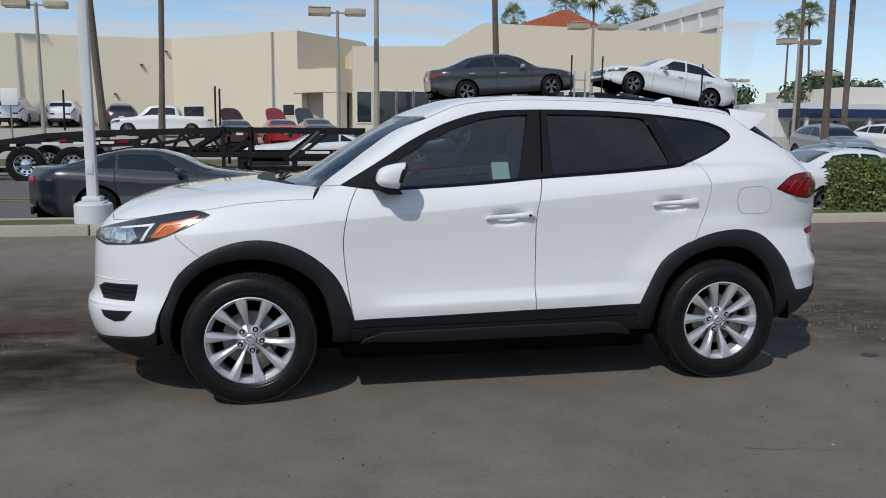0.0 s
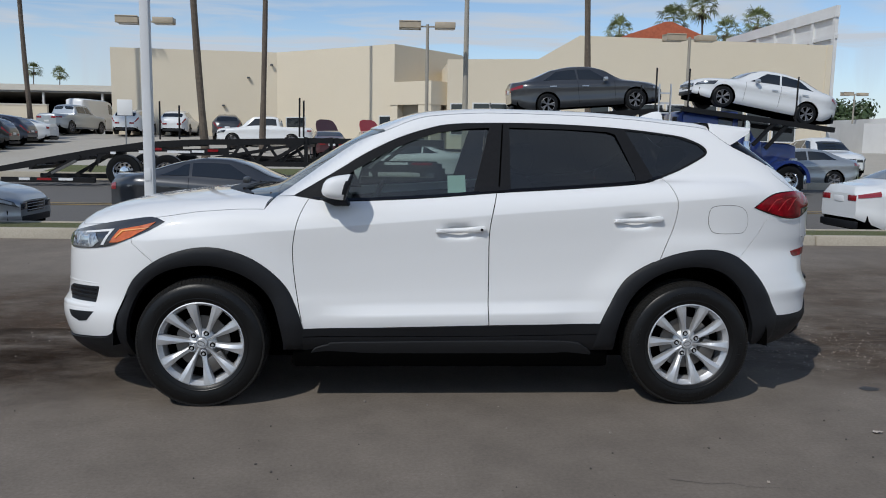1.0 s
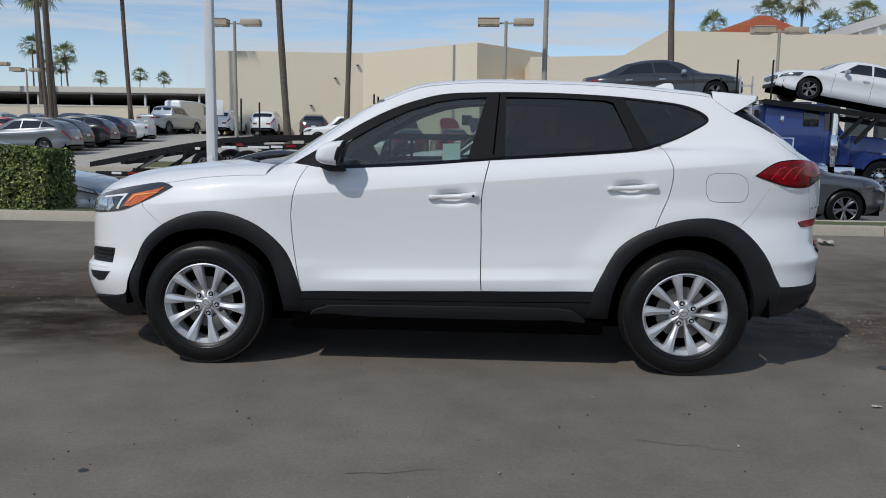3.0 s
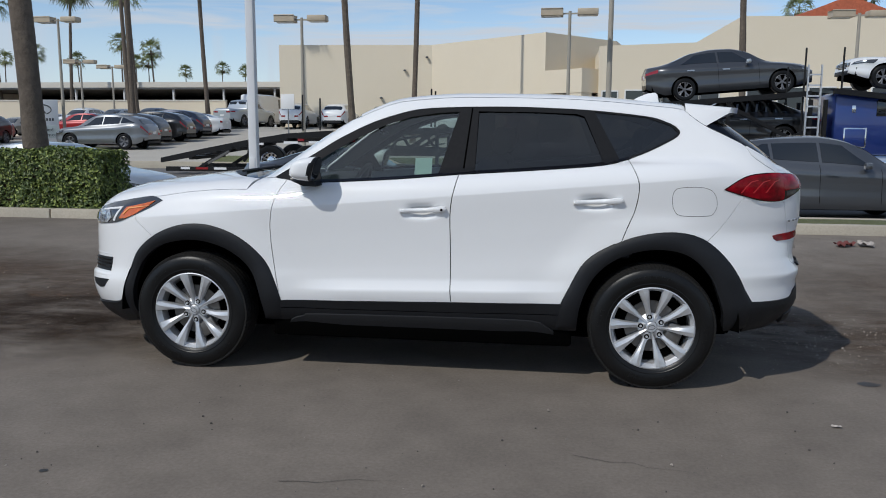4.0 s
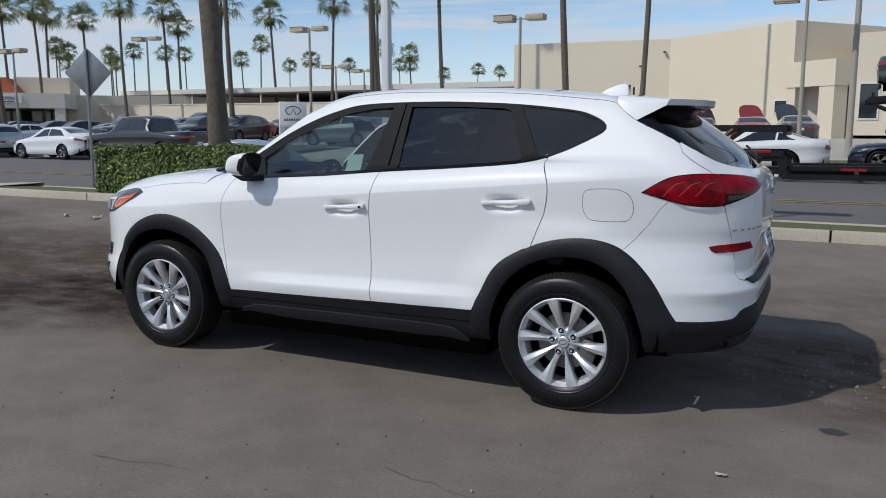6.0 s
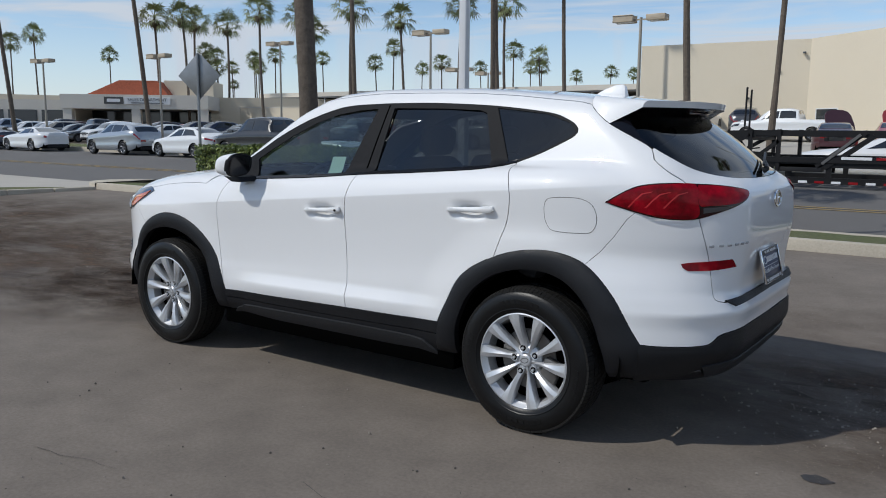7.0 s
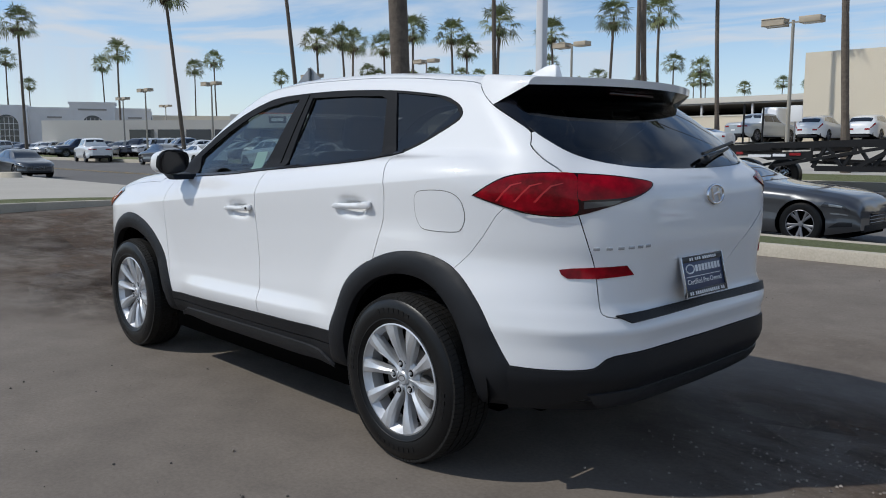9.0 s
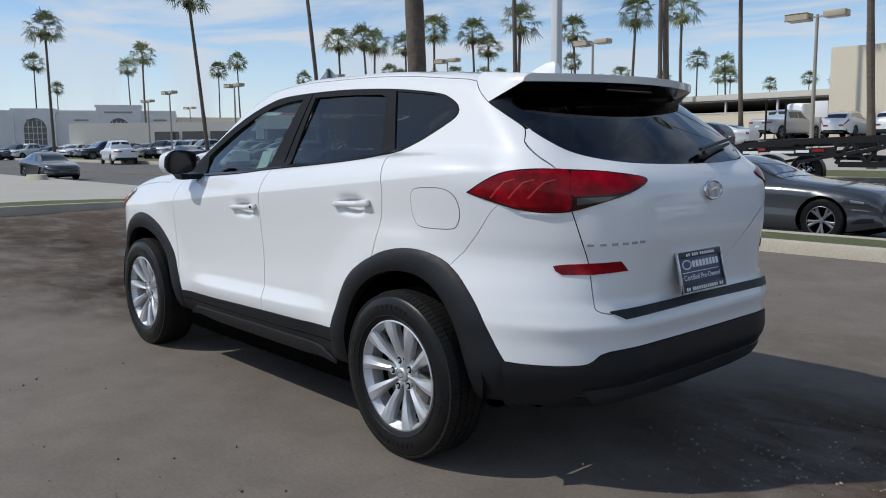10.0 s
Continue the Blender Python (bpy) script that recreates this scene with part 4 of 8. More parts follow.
val_low = [(S_NOSE, 0.18), (-2.2, 0.19), (-1.78, 0.245)]
sheet("front_valance", valance + far(valance)[1:] + far(val_low[1:]) + val_low, "black_plastic", both=False, lift=0.0095, depth=0.02)
diffuser = [(1.86, 0.494)] + [(s, z - 0.003) for s, z in bumper_low[1:]]
dif_low = [(S_TAIL, 0.405), (2.15, 0.378), (2.0, 0.336), (1.86, 0.318)]
sheet("rear_valance", diffuser + rear_far(diffuser)[1:] + rear_far(dif_low[1:]) + dif_low, "black_plastic", both=False, lift=0.006, depth=0.03)
skid = [(2.155, 0.40), (2.309, 0.408), (S_TAIL, 0.402)]
sheet("skid_plate", skid + rear_far(skid)[1:] + [(2 * S_TAIL - 2.2, 0.335), (S_TAIL, 0.318), (2.2, 0.335)], "sunlit_plastic", both=False, lift=0.012, depth=0.04, crown=0.012, step=0.02)
sheet("rear_underside", [(1.80, 0.36), (2.05, 0.355), (S_TAIL, 0.345), (2 * S_TAIL - 2.05, 0.355), (2 * S_TAIL - 1.80, 0.36), (2 * S_TAIL - 1.80, 0.325), (2 * S_TAIL - 2.05, 0.31), (S_TAIL, 0.27), (2.05, 0.31), (1.80, 0.325)], "black_plastic", both=False, lift=-0.006, depth=0)
pad = curve_pts([(2.251, 0.684), (2.408, 0.690), (S_TAIL, 0.692)], 0.05)
pad_low = [(S_TAIL, 0.664), (2.398, 0.659), (2.316, 0.655)]
sheet("load_guard", pad + rear_far(pad)[1:] + rear_far(pad_low[1:]) + pad_low, "black_plastic", both=False, lift=0.012, depth=0.02)
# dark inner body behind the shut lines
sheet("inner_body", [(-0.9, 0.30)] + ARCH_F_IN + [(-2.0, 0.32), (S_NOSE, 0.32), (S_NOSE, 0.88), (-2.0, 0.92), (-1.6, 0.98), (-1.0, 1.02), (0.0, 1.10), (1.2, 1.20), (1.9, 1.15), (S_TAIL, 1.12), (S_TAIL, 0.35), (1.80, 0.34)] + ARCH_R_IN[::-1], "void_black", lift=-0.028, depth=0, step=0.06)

# lamps
HEAD = curve_pts([(-2.50, 0.855), (-2.30, 0.888), (-2.091, 0.932), (-1.87, 0.978), (-1.659, 1.013), (-1.585, 1.014), (-1.527, 0.997)], 0.03) + curve_pts([(-1.527, 0.997), (-1.609, 0.948), (-1.719, 0.898), (-1.852, 0.854), (-2.104, 0.829), (-2.20, 0.838), (-2.50, 0.855)], 0.03)[1:-1]
for side in (False, True):
    headlight = skin("headlight", HEAD, on_body, body_normal, "lamp_dark", suv, lift=0.004, depth=0.02, mirror=side, label="clear headlight with amber side marker")
    for name, out, mt in (("reflector", [(-2.34, 0.872), (-2.14, 0.910), (-1.93, 0.935), (-1.885, 0.880), (-1.93, 0.848), (-2.11, 0.841), (-2.22, 0.852)], "lamp_silver"), ("light_bar", [(-1.870, 0.864), (-1.825, 0.936), (-2.0, 0.918), (-2.0, 0.925), (-1.803, 0.950), (-1.852, 0.864)], "mark_white"), ("amber_lens", [(-1.815, 0.880), (-1.770, 0.948), (-1.66, 0.970), (-1.575, 0.992), (-1.615, 0.958), (-1.70, 0.908), (-1.765, 0.884)], "amber"), ("inner_projector", [(-2.14, 0.852), (-2.15, 0.888), (-2.075, 0.900), (-2.065, 0.858)], "chrome"), ("amber_bar", [(-1.775, 0.905), (-1.745, 0.938), (-1.62, 0.957), (-1.60, 0.962), (-1.75, 0.945), (-1.785, 0.905)], "amber_pale"), ("projector", [(-2.02, 0.858), (-2.03, 0.898), (-1.955, 0.91), (-1.945, 0.865)], "chrome")):
        skin(name, out, on_body, body_normal, mt, headlight, lift=0.0075 if name not in ("projector", "inner_projector", "amber_bar") else 0.011, depth=0.004, mirror=side)
    for out in ([(-2.34, 0.650), (-2.10, 0.660), (-1.92, 0.662), (-1.80, 0.668), (-1.90, 0.646), (-2.10, 0.636), (-2.34, 0.622)], [(-2.30, 0.528), (-1.95, 0.538), (-1.86, 0.538), (-1.95, 0.510), (-2.30, 0.496)]):
        skin("bumper_ledge", out, on_body, body_normal, "white_paint", suv, lift=-0.003, depth=0.006, crown=0.0085, step=0.010, mirror=side)
    for out in ([(-2.205, 0.596), (-2.134, 0.625), (-1.898, 0.636), (-1.916, 0.549), (-2.137, 0.542)], [(-2.127, 0.484), (-1.922, 0.498), (-1.975, 0.444), (-2.033, 0.433), (-2.103, 0.451)]):
        vent = skin("air_vent", out, on_body, body_normal, "black_plastic", suv, lift=0.003, depth=0.015, mirror=side)
        if out[0][0] == -2.205:
            for k in range(3):
                z0 = 0.565 + 0.022 * k
                skin("slat", [(-2.15, z0), (-2.15, z0 + 0.008), (-1.915, z0 + 0.012), (-1.915, z0 + 0.004)], on_body, body_normal, "gloss_black", vent, lift=0.009, depth=0.006, mirror=side)
    TAILLAMP = curve_pts([(1.70, 1.108), (1.785, 1.158), (1.86, 1.185), (1.97, 1.196), (2.095, 1.193), (2.24, 1.184), (2.38, 1.166), (2.416, 1.154), (2.395, 1.136), (2.32, 1.105), (2.21, 1.072), (2.11, 1.045), (2.005, 1.039), (1.89, 1.055), (1.78, 1.083), (1.70, 1.108)], 0.025)[:-1]
    tail_lamp = skin("tail_lamp", TAILLAMP, on_body, body_normal, "red_dark", suv, lift=0.003, depth=0.02, mirror=side, label="red tail lamp wrapping round the corner")
    outer = curve_pts([(1.712, 1.108), (1.787, 1.153), (1.863, 1.179), (1.97, 1.190), (2.094, 1.188), (2.104, 1.12), (2.105, 1.053), (2.005, 1.046), (1.893, 1.061), (1.787, 1.087), (1.712, 1.108)], 0.02)[:-1]
    inner = curve_pts([(2.108, 1.187), (2.24, 1.179), (2.365, 1.163), (2.407, 1.153), (2.375, 1.131), (2.315, 1.112), (2.24, 1.104), (2.16, 1.101), (2.110, 1.104), (2.108, 1.187)], 0.02)[:-1]
    skin("outer_lens", outer, on_body, body_normal, "red_lens", tail_lamp, lift=0.0055, depth=0.003, step=0.02, mirror=side)
    skin("inner_lens", inner, on_body, body_normal, "red_lens", tail_lamp, lift=0.0055, depth=0.003, step=0.02, mirror=side)
    skin("reversing_lens", [(2.13, 1.092), (2.21, 1.095), (2.27, 1.098), (2.24, 1.083), (2.16, 1.071), (2.13, 1.068)], on_body, body_normal, "lamp_dark", tail_lamp, lift=0.0055, depth=0.003, step=0.02, mirror=side, label="clear reversing lens")
    # streaks reflected in the lens, painted as strips of lighter red
    for k in range(3):
        s0 = 1.80 + 0.075 * k
        skin("light_guide", [(s0, 1.090), (s0 + 0.010, 1.089), (s0 + 0.035, 1.118), (s0 + 0.065, 1.146), (s0 + 0.105, 1.157), (s0 + 0.105, 1.1605), (s0 + 0.060, 1.150), (s0 + 0.028, 1.120)], on_body, body_normal, "glint_red", tail_lamp, lift=0.0062, depth=0.002, step=0.012, mirror=side)
    skin("side_reflector", [(2.046, 0.848), (2.09, 0.854), (2.298, 0.864), (2.328, 0.829), (2.192, 0.818), (2.078, 0.817), (2.055, 0.83)], on_body, body_normal, "red_lens", suv, lift=0.004, depth=0.012, mirror=side, label="red rear reflector")
    # fuel flap ring and door handles
    for s0, z0, slope in ((0.052, 0.972, 0.1), (1.022, 1.036, 0.08)):
        handle = skin("door_handle", rounded([(s0 - 0.134, z0 - 0.008), (s0 - 0.112, z0 + 0.006), (s0 - 0.04, z0 + 0.013), (s0 + 0.06, z0 + 0.021), (s0 + 0.118, z0 + 0.025), (s0 + 0.135, z0 + 0.014), (s0 + 0.130, z0 + 0.000), (s0 + 0.10, z0 - 0.006), (s0 + 0.02, z0 - 0.012), (s0 - 0.06, z0 - 0.015), (s0 - 0.11, z0 - 0.014)], 0.008, smooth=True), on_body, body_normal, "white_paint", suv, lift=0.020, depth=0.012, crown=0.007, step=0.010, dense=False, mirror=side, label="body-coloured pull handle")
        if s0 < 0.5:
            skin("key_hole", [(s0 + 0.112 + 0.007 * math.cos(a), z0 + 0.009 + 0.007 * math.sin(a)) for a in np.linspace(0, 2 * math.pi, 12, endpoint=False)], on_body, body_normal, "gloss_black", handle, lift=0.0285, depth=0.004, step=0.01, mirror=side)
        for e in (-0.118, 0.112):
            skin("handle_foot", [(s0 + e - 0.016, z0 - 0.006 + 0.08 * e), (s0 + e + 0.016, z0 - 0.004 + 0.08 * e), (s0 + e + 0.016, z0 + 0.014 + 0.08 * e), (s0 + e - 0.016, z0 + 0.012 + 0.08 * e)], on_body, body_normal, "white_paint", handle, lift=0.012, depth=0.02, mirror=side)
FUEL = rounded([(1.415, 1.04), (1.42, 1.096), (1.457, 1.119), (1.58, 1.121), (1.645, 1.092), (1.668, 1.031), (1.652, 0.980), (1.61, 0.964), (1.467, 0.966), (1.428, 0.994)], 0.012, smooth=True)
sheet("fuel_flap_seam", FUEL, "steel", both=False, lift=0.0006, depth=0.001)
sheet("fuel_flap", shrink(FUEL, 0.0028), "white_paint", both=False, lift=0.0014, depth=0.001)

# spoiler with its lamp
bm = bmesh.new()
ys = np.linspace(-0.585, 0.585, 31)
rows_v = []
for k in range(9):
    v = k / 8
    row = []
    for y in ys:
        lead, trail = 1.50 + 0.03 * (1 - (y / 0.585) ** 2), 1.885 - 0.40 * y * y
        x = lead + (trail - lead) * v
        z = float(pchip(x, ROOF)) - 0.05 * y * y + 0.004
        row.append((x, y, z))
    rows_v.append(row)
tops = [[bm.verts.new(p) for p in row] for row in rows_v]
lip = [bm.verts.new((x - 0.006, y, z - 0.030)) for x, y, z in rows_v[-1]]
under_in = [bm.verts.new((1.74 - 0.30 * y * y, y * 0.96, 1.492 - 0.05 * y * y)) for y in ys]
for a, b in zip(tops, tops[1:]):
    for i in range(len(ys) - 1):
        bm.faces.new((a[i], b[i], b[i + 1], a[i + 1]))
for i in range(len(ys) - 1):
    bm.faces.new((tops[-1][i], lip[i], lip[i + 1], tops[-1][i + 1]))
bmesh.ops.recalc_face_normals(bm, faces=bm.faces[:])
for e0 in (0, -1):
    sgn = 1 if e0 else -1
    foot = on_body(*np.array([(1.53, 1.53), (1.583, 1.496), (1.63, 1.47), (1.672, 1.449)]).T)
    low = [bm.verts.new((x, y * -sgn, z)) for x, y, z in foot] + [lip[e0]]
    upper = [t[e0] for t in tops]
    pairs = [(upper[0], low[0]), (upper[2], low[1]), (upper[4], low[2]), (upper[6], low[3]), (upper[8], low[4])]
    for i in range(4):
        (u0, l0), (u1, l1) = pairs[i], pairs[i + 1]
        ring = [u0, upper[2 * i + 1], u1, l1, l0]
        bm.faces.new(ring if sgn < 0 else ring[::-1])
bmesh.ops.recalc_face_normals(bm, faces=bm.faces[:])
sides = [e for e0 in (0, -1) for t, u in zip(tops, tops[1:]) for e in t[e0].link_edges if e.other_vert(t[e0]) is u[e0]]
bmesh.ops.bevel(bm, geom=sides, offset=0.045, segments=4, profile=0.5, affect="EDGES", clamp_overlap=True)
spoiler = part("spoiler", bm, "white_paint", suv, "white roof spoiler over the rear glass")
bm = bmesh.new()
a = [bm.verts.new((x - 0.007, y, z - 0.029)) for x, y, z in rows_v[-1]]
b = [bm.verts.new((1.70 - 0.34 * y * y, y * 1.02, 1.478 - 0.08 * y * y)) for y in ys]
c = [bm.verts.new((1.78 - 0.34 * y * y, y * 1.02, 1.44 - 0.08 * y * y)) for y in ys]
for i in range(len(ys) - 1):
    bm.faces.new((a[i], b[i], b[i + 1], a[i + 1]))
    bm.faces.new((b[i], c[i], c[i + 1], b[i + 1]))
part("spoiler_underside", bm, "gloss_black", spoiler)
part("brake_light", box(1.80, 1.815, -0.16, 0.16, 1.496, 1.508, bevel=0.003), "red_dark", spoiler, "high red brake light")

# roof fin
bm = bmesh.new()
prof = [(1.245, 0.0), (1.295, 0.036), (1.355, 0.066), (1.40, 0.075), (1.415, 0.062), (1.425, 0.0)]
base_z = float(pchip(1.4, ROOF)) - 0.004
for sgn in (-1, 1):
    bm.faces.new([bm.verts.new((x, sgn * (0.032 - 0.30 * h), base_z + h - 0.1 * (x - 1.33))) for x, h in prof])
vs = list(bm.verts)
n = len(prof)
for i in range(n):
    j = (i + 1) % n
    bm.faces.new((vs[i], vs[j], vs[n + j], vs[n + i]))
bmesh.ops.recalc_face_normals(bm, faces=bm.faces[:])
bmesh.ops.bevel(bm, geom=bm.edges[:], offset=0.006, segments=2, profile=0.5, affect="EDGES", clamp_overlap=True)
part("roof_fin", bm, "white_paint", suv, "white shark-fin aerial")


# mirrors
def wing_mirror(sgn):
    def ball(x0, y0, z0, rx, ry, rz, name, mt, parent, flat=0.35):
        bm = bmesh.new()
        bmesh.ops.create_uvsphere(bm, u_segments=32, v_segments=20, radius=1.0)
        for v in bm.verts:
            x, y, z = v.co
            k = (abs(x) ** 3.2 + abs(y) ** 3.2 + abs(z) ** 3.2) ** (-1 / 3.2)
            x, y, z = x * k, y * k, z * k
            if x > flat:
                x = flat + (x - flat) * 0.15
            z = z * (1 - 0.10 * (y + 1)) * (1 + 0.20 * x)
            v.co = (x0 + x * rx + 0.02 * z, sgn * (y0 + y * ry + 0.12 * x * ry), z0 + z * rz)
        if sgn > 0:
            bmesh.ops.reverse_faces(bm, faces=bm.faces[:])
        return part(name, bm, mt, parent)
    shell = ball(-0.578, -0.950, 1.200, 0.102, 0.090, 0.071, "wing_mirror", "white_paint", suv, flat=0.2)
    shell["label"] = "white wing mirror with black foot"
    ball(-0.556, -0.949, 1.200, 0.026, 0.0885, 0.0695, "mirror_rim", "black_plastic", shell, flat=0.5)
    # mirror glass in gloss black, its dark reflection put into the colour
    ball(-0.549, -0.950, 1.200, 0.020, 0.0815, 0.0625, "mirror_glass", "gloss_black", shell, flat=0.5)
    part("mirror_foot", prism([(-0.70, 1.135), (-0.56, 1.13), (-0.54, 1.10), (-0.62, 1.10)], sgn * 0.80, sgn * 0.95, bevel=0.006), "black_plastic", shell)


wing_mirror(-1)
wing_mirror(1)


# wheels: 225/60 R17 tyre on a rim of five paired spokes
def make_wheel():
    hub = new("wheel")
    hub["label"] = "silver alloy wheel with five paired spokes and black tyre"
    hub.parent = suv
    R, r = TYRE_R, 0.228
    prof = [(r - 0.004, -0.088), (r + 0.004, -0.098), (r + 0.022, -0.106), (r + 0.05, -0.112), (r + 0.075, -0.110), (R - 0.022, -0.102), (R - 0.008, -0.090), (R - 0.0015, -0.07), (R, -0.03), (R, 0.03), (R - 0.0015, 0.07), (R - 0.01, 0.09), (R - 0.04, 0.11), (r + 0.02, 0.106), (r, 0.09)]
    tyre = part("tyre", lathe(prof, steps=72), "rubber", hub)
    # tread: grooves between raised ribs with sipes
    bm = bmesh.new()
    for y0, y1 in ((-0.098, -0.062), (-0.054, -0.021), (-0.015, 0.015), (0.021, 0.054), (0.062, 0.098)):
        shoulder_rib = abs(y0 + y1) > 0.12
        count = 104
        for k in range(count):
            a0, a1 = 2 * math.pi * k / count, 2 * math.pi * (k + 0.86) / count
            ring = []
            for rr in (R - 0.006, R + 0.0045):
                for y in (y0, y1):
                    drop = 0.010 if shoulder_rib and abs(y) > 0.08 else 0.0
                    for a in (a0, a1):
                        ring.append(bm.verts.new(((rr - drop) * math.cos(a + 0.4 * y), y, (rr - drop) * math.sin(a + 0.4 * y))))
            q = ring
            for f in ((4, 5, 7, 6), (0, 4, 6, 2), (1, 3, 7, 5), (0, 1, 5, 4), (2, 6, 7, 3)):
                bm.faces.new([q[i] for i in f])
    bmesh.ops.recalc_face_normals(bm, faces=bm.faces[:])
    part("tread", bm, "tread_rubber", tyre, smooth=False)
    # raised ring and plain blocks of sidewall marking
    part("sidewall_ring", lathe([(r + 0.020, -0.1070), (r + 0.0235, -0.1095), (r + 0.027, -0.1088)], steps=64), "rubber", tyre)
    bm = bmesh.new()
    for a0, n in ((62, 7), (236, 8), (150, 4), (330, 4)):
        for k in range(n):
            a = math.radians(a0 + 6.2 * k)
            add_box(bm, -0.0085, 0.0085, -0.0014, 0.004, -0.010, 0.010, m=Matrix.Translation(((r + 0.058) * math.cos(a), -0.1118, (r + 0.058) * math.sin(a))) @ pose(0, 0, 0, 0, 90 - math.degrees(a), 0))
    part("sidewall_mark", bm, "rubber", tyre, smooth=False)["kind"] = "stuff"
    rim_prof = [(r, -0.098), (r + 0.003, -0.092), (r - 0.004, -0.088), (r - 0.012, -0.075), (r - 0.022, -0.05), (r - 0.03, 0.0), (r - 0.02, 0.08), (r, 0.092)]
    rim = part("rim", lathe([(r - 0.003, -0.0995), (r + 0.003, -0.097)] + rim_prof[2:4] + [(r - 0.020, -0.066)], steps=72), "alloy", hub)
    part("barrel", lathe([(r - 0.020, -0.066)] + rim_prof[4:], steps=72), "barrel_grey", rim)
    # near-black disc behind the spokes paints the shade in their openings
    part("drum", lathe([(r - 0.031, 0.0), (r - 0.035, -0.02), (0.07, -0.015), (0.0, -0.015)], steps=40), "void_black", hub)
    part("brake_disc", lathe([(0.145, -0.030), (0.145, -0.022), (0.06, -0.022), (0.06, -0.030), (0.145, -0.030)], steps=48), "disc_grey", hub)
    part("caliper", box(0.085, 0.172, -0.062, -0.02, -0.062, 0.062, bevel=0.012, m=pose(0, 0, 0, 0, 30, 0)), "disc_grey", hub)
    for k in range(5):
        lug = 90 + 72 * k
        # broad blades carry the nuts, slim blades run in between to the centre
        for a_in, a_out, r_in, h_in, h_mid, h_out, tilt in ((0, 2, 0.040, 0.0170, 0.0165, 0.0355, 1), (36, 39, 0.030, 0.0060, 0.0120, 0.0330, -1)):
            bm = bmesh.new()
            rings = []
            for i in range(15):
                u = i / 14
                rad = r_in + u * (r - 0.001 - r_in)
                ang = math.radians(lug + a_in + (a_out - a_in) * u**0.8)
                half = float(pchip(u, [(0, h_in), (0.3, h_mid * 0.86), (0.55, 0.0190), (0.8, 0.0275), (1, h_out)]))
                depth = float(pchip(rad, [(0.02, -0.064), (0.06, -0.062), (0.11, -0.076), (0.18, -0.092), (0.23, -0.0975)]))
                t, nrm = Vector((math.cos(ang), 0, math.sin(ang))), Vector((-math.sin(ang), 0, math.cos(ang)))
                ridge = 0.0065 * math.sin(math.pi * min(1, 0.12 + u * 0.80)) ** 0.8
                crest = tilt * (-0.62 + 0.9 * u)
                ring = []
                # a flat face broken by one running crest, chamfered flanks, then the walls of the pocket
                for w, d in ((-1.0, 0.016), (-0.84, 0.0012), (crest * 0.8, -ridge), (0.84, 0.0012), (1.0, 0.016), (0.86, 0.044), (-0.86, 0.044)):
                    ring.append(bm.verts.new(t * rad + nrm * (w * half) + Vector((0, depth + d, 0))))
                rings.append(ring)
            n = len(rings[0])
            for p, q in zip(rings, rings[1:]):
                for i in range(n):
                    bm.faces.new((p[i], p[(i + 1) % n], q[(i + 1) % n], q[i]))
            bm.faces.new(rings[0])
            bm.faces.new(rings[-1])
            bmesh.ops.recalc_face_normals(bm, faces=bm.faces[:])
            part("spoke", bm, "alloy", rim, smooth=False)
    part("hub_cap", lathe([(0.0, -0.074), (0.024, -0.074), (0.029, -0.070), (0.032, -0.058)], steps=32), "alloy", rim)
    part("hub_face", lathe([(0.034, -0.060), (0.060, -0.052), (0.074, -0.040), (0.076, -0.02)], steps=40), "alloy", rim)
    mk = bmesh.new()
    for q in range(24):
        a, b = 2 * math.pi * q / 24, 2 * math.pi * (q + 1) / 24
        vs = [mk.verts.new((rx * math.cos(t), -0.0755, rz * math.sin(t))) for rx, rz, t in ((0.021, 0.013, a), (0.021, 0.013, b), (0.018, 0.010, b), (0.018, 0.010, a))]
        mk.faces.new(vs)
    part("cap_mark", mk, "alloy_dark", rim)
    for k in range(5):
        a = math.radians(90 + 72 * k)
        part("nut_seat", lathe([(0.0145, -0.0685), (0.0175, -0.0695), (0.0185, -0.062)], steps=16, m=pose(0.059 * math.cos(a), 0, 0.059 * math.sin(a))), "alloy", rim)
        # flat near-black disc paints the shade of the hollow round each nut
        part("nut_pocket", lathe([(0.0, -0.0680), (0.0150, -0.0680), (0.0150, -0.055)], steps=16, m=pose(0.059 * math.cos(a), 0, 0.059 * math.sin(a))), "void_black", rim)
        bm = bmesh.new()
        bmesh.ops.create_cone(bm, cap_ends=True, segments=6, radius1=0.0085, radius2=0.007, depth=0.024, matrix=pose(0.059 * math.cos(a), -0.064, 0.059 * math.sin(a), 90, 0, 0))
        part("lug_nut", bm, "alloy", rim, smooth=False)
    return hub


wheel = make_wheel()
wheel.matrix_basis = pose(-WHEEL_X, -0.805, WHEEL_Z, 0, 27, 0)
for x, sgn, spin in ((WHEEL_X, -1, -12), (-WHEEL_X, 1, 20), (WHEEL_X, 1, -31)):
    w = copy_thing(wheel, pose(x, sgn * 0.805, WHEEL_Z, 0, 0, 0 if sgn < 0 else 180) @ pose(0, 0, 0, 0, spin, 0))
    w.parent = suv
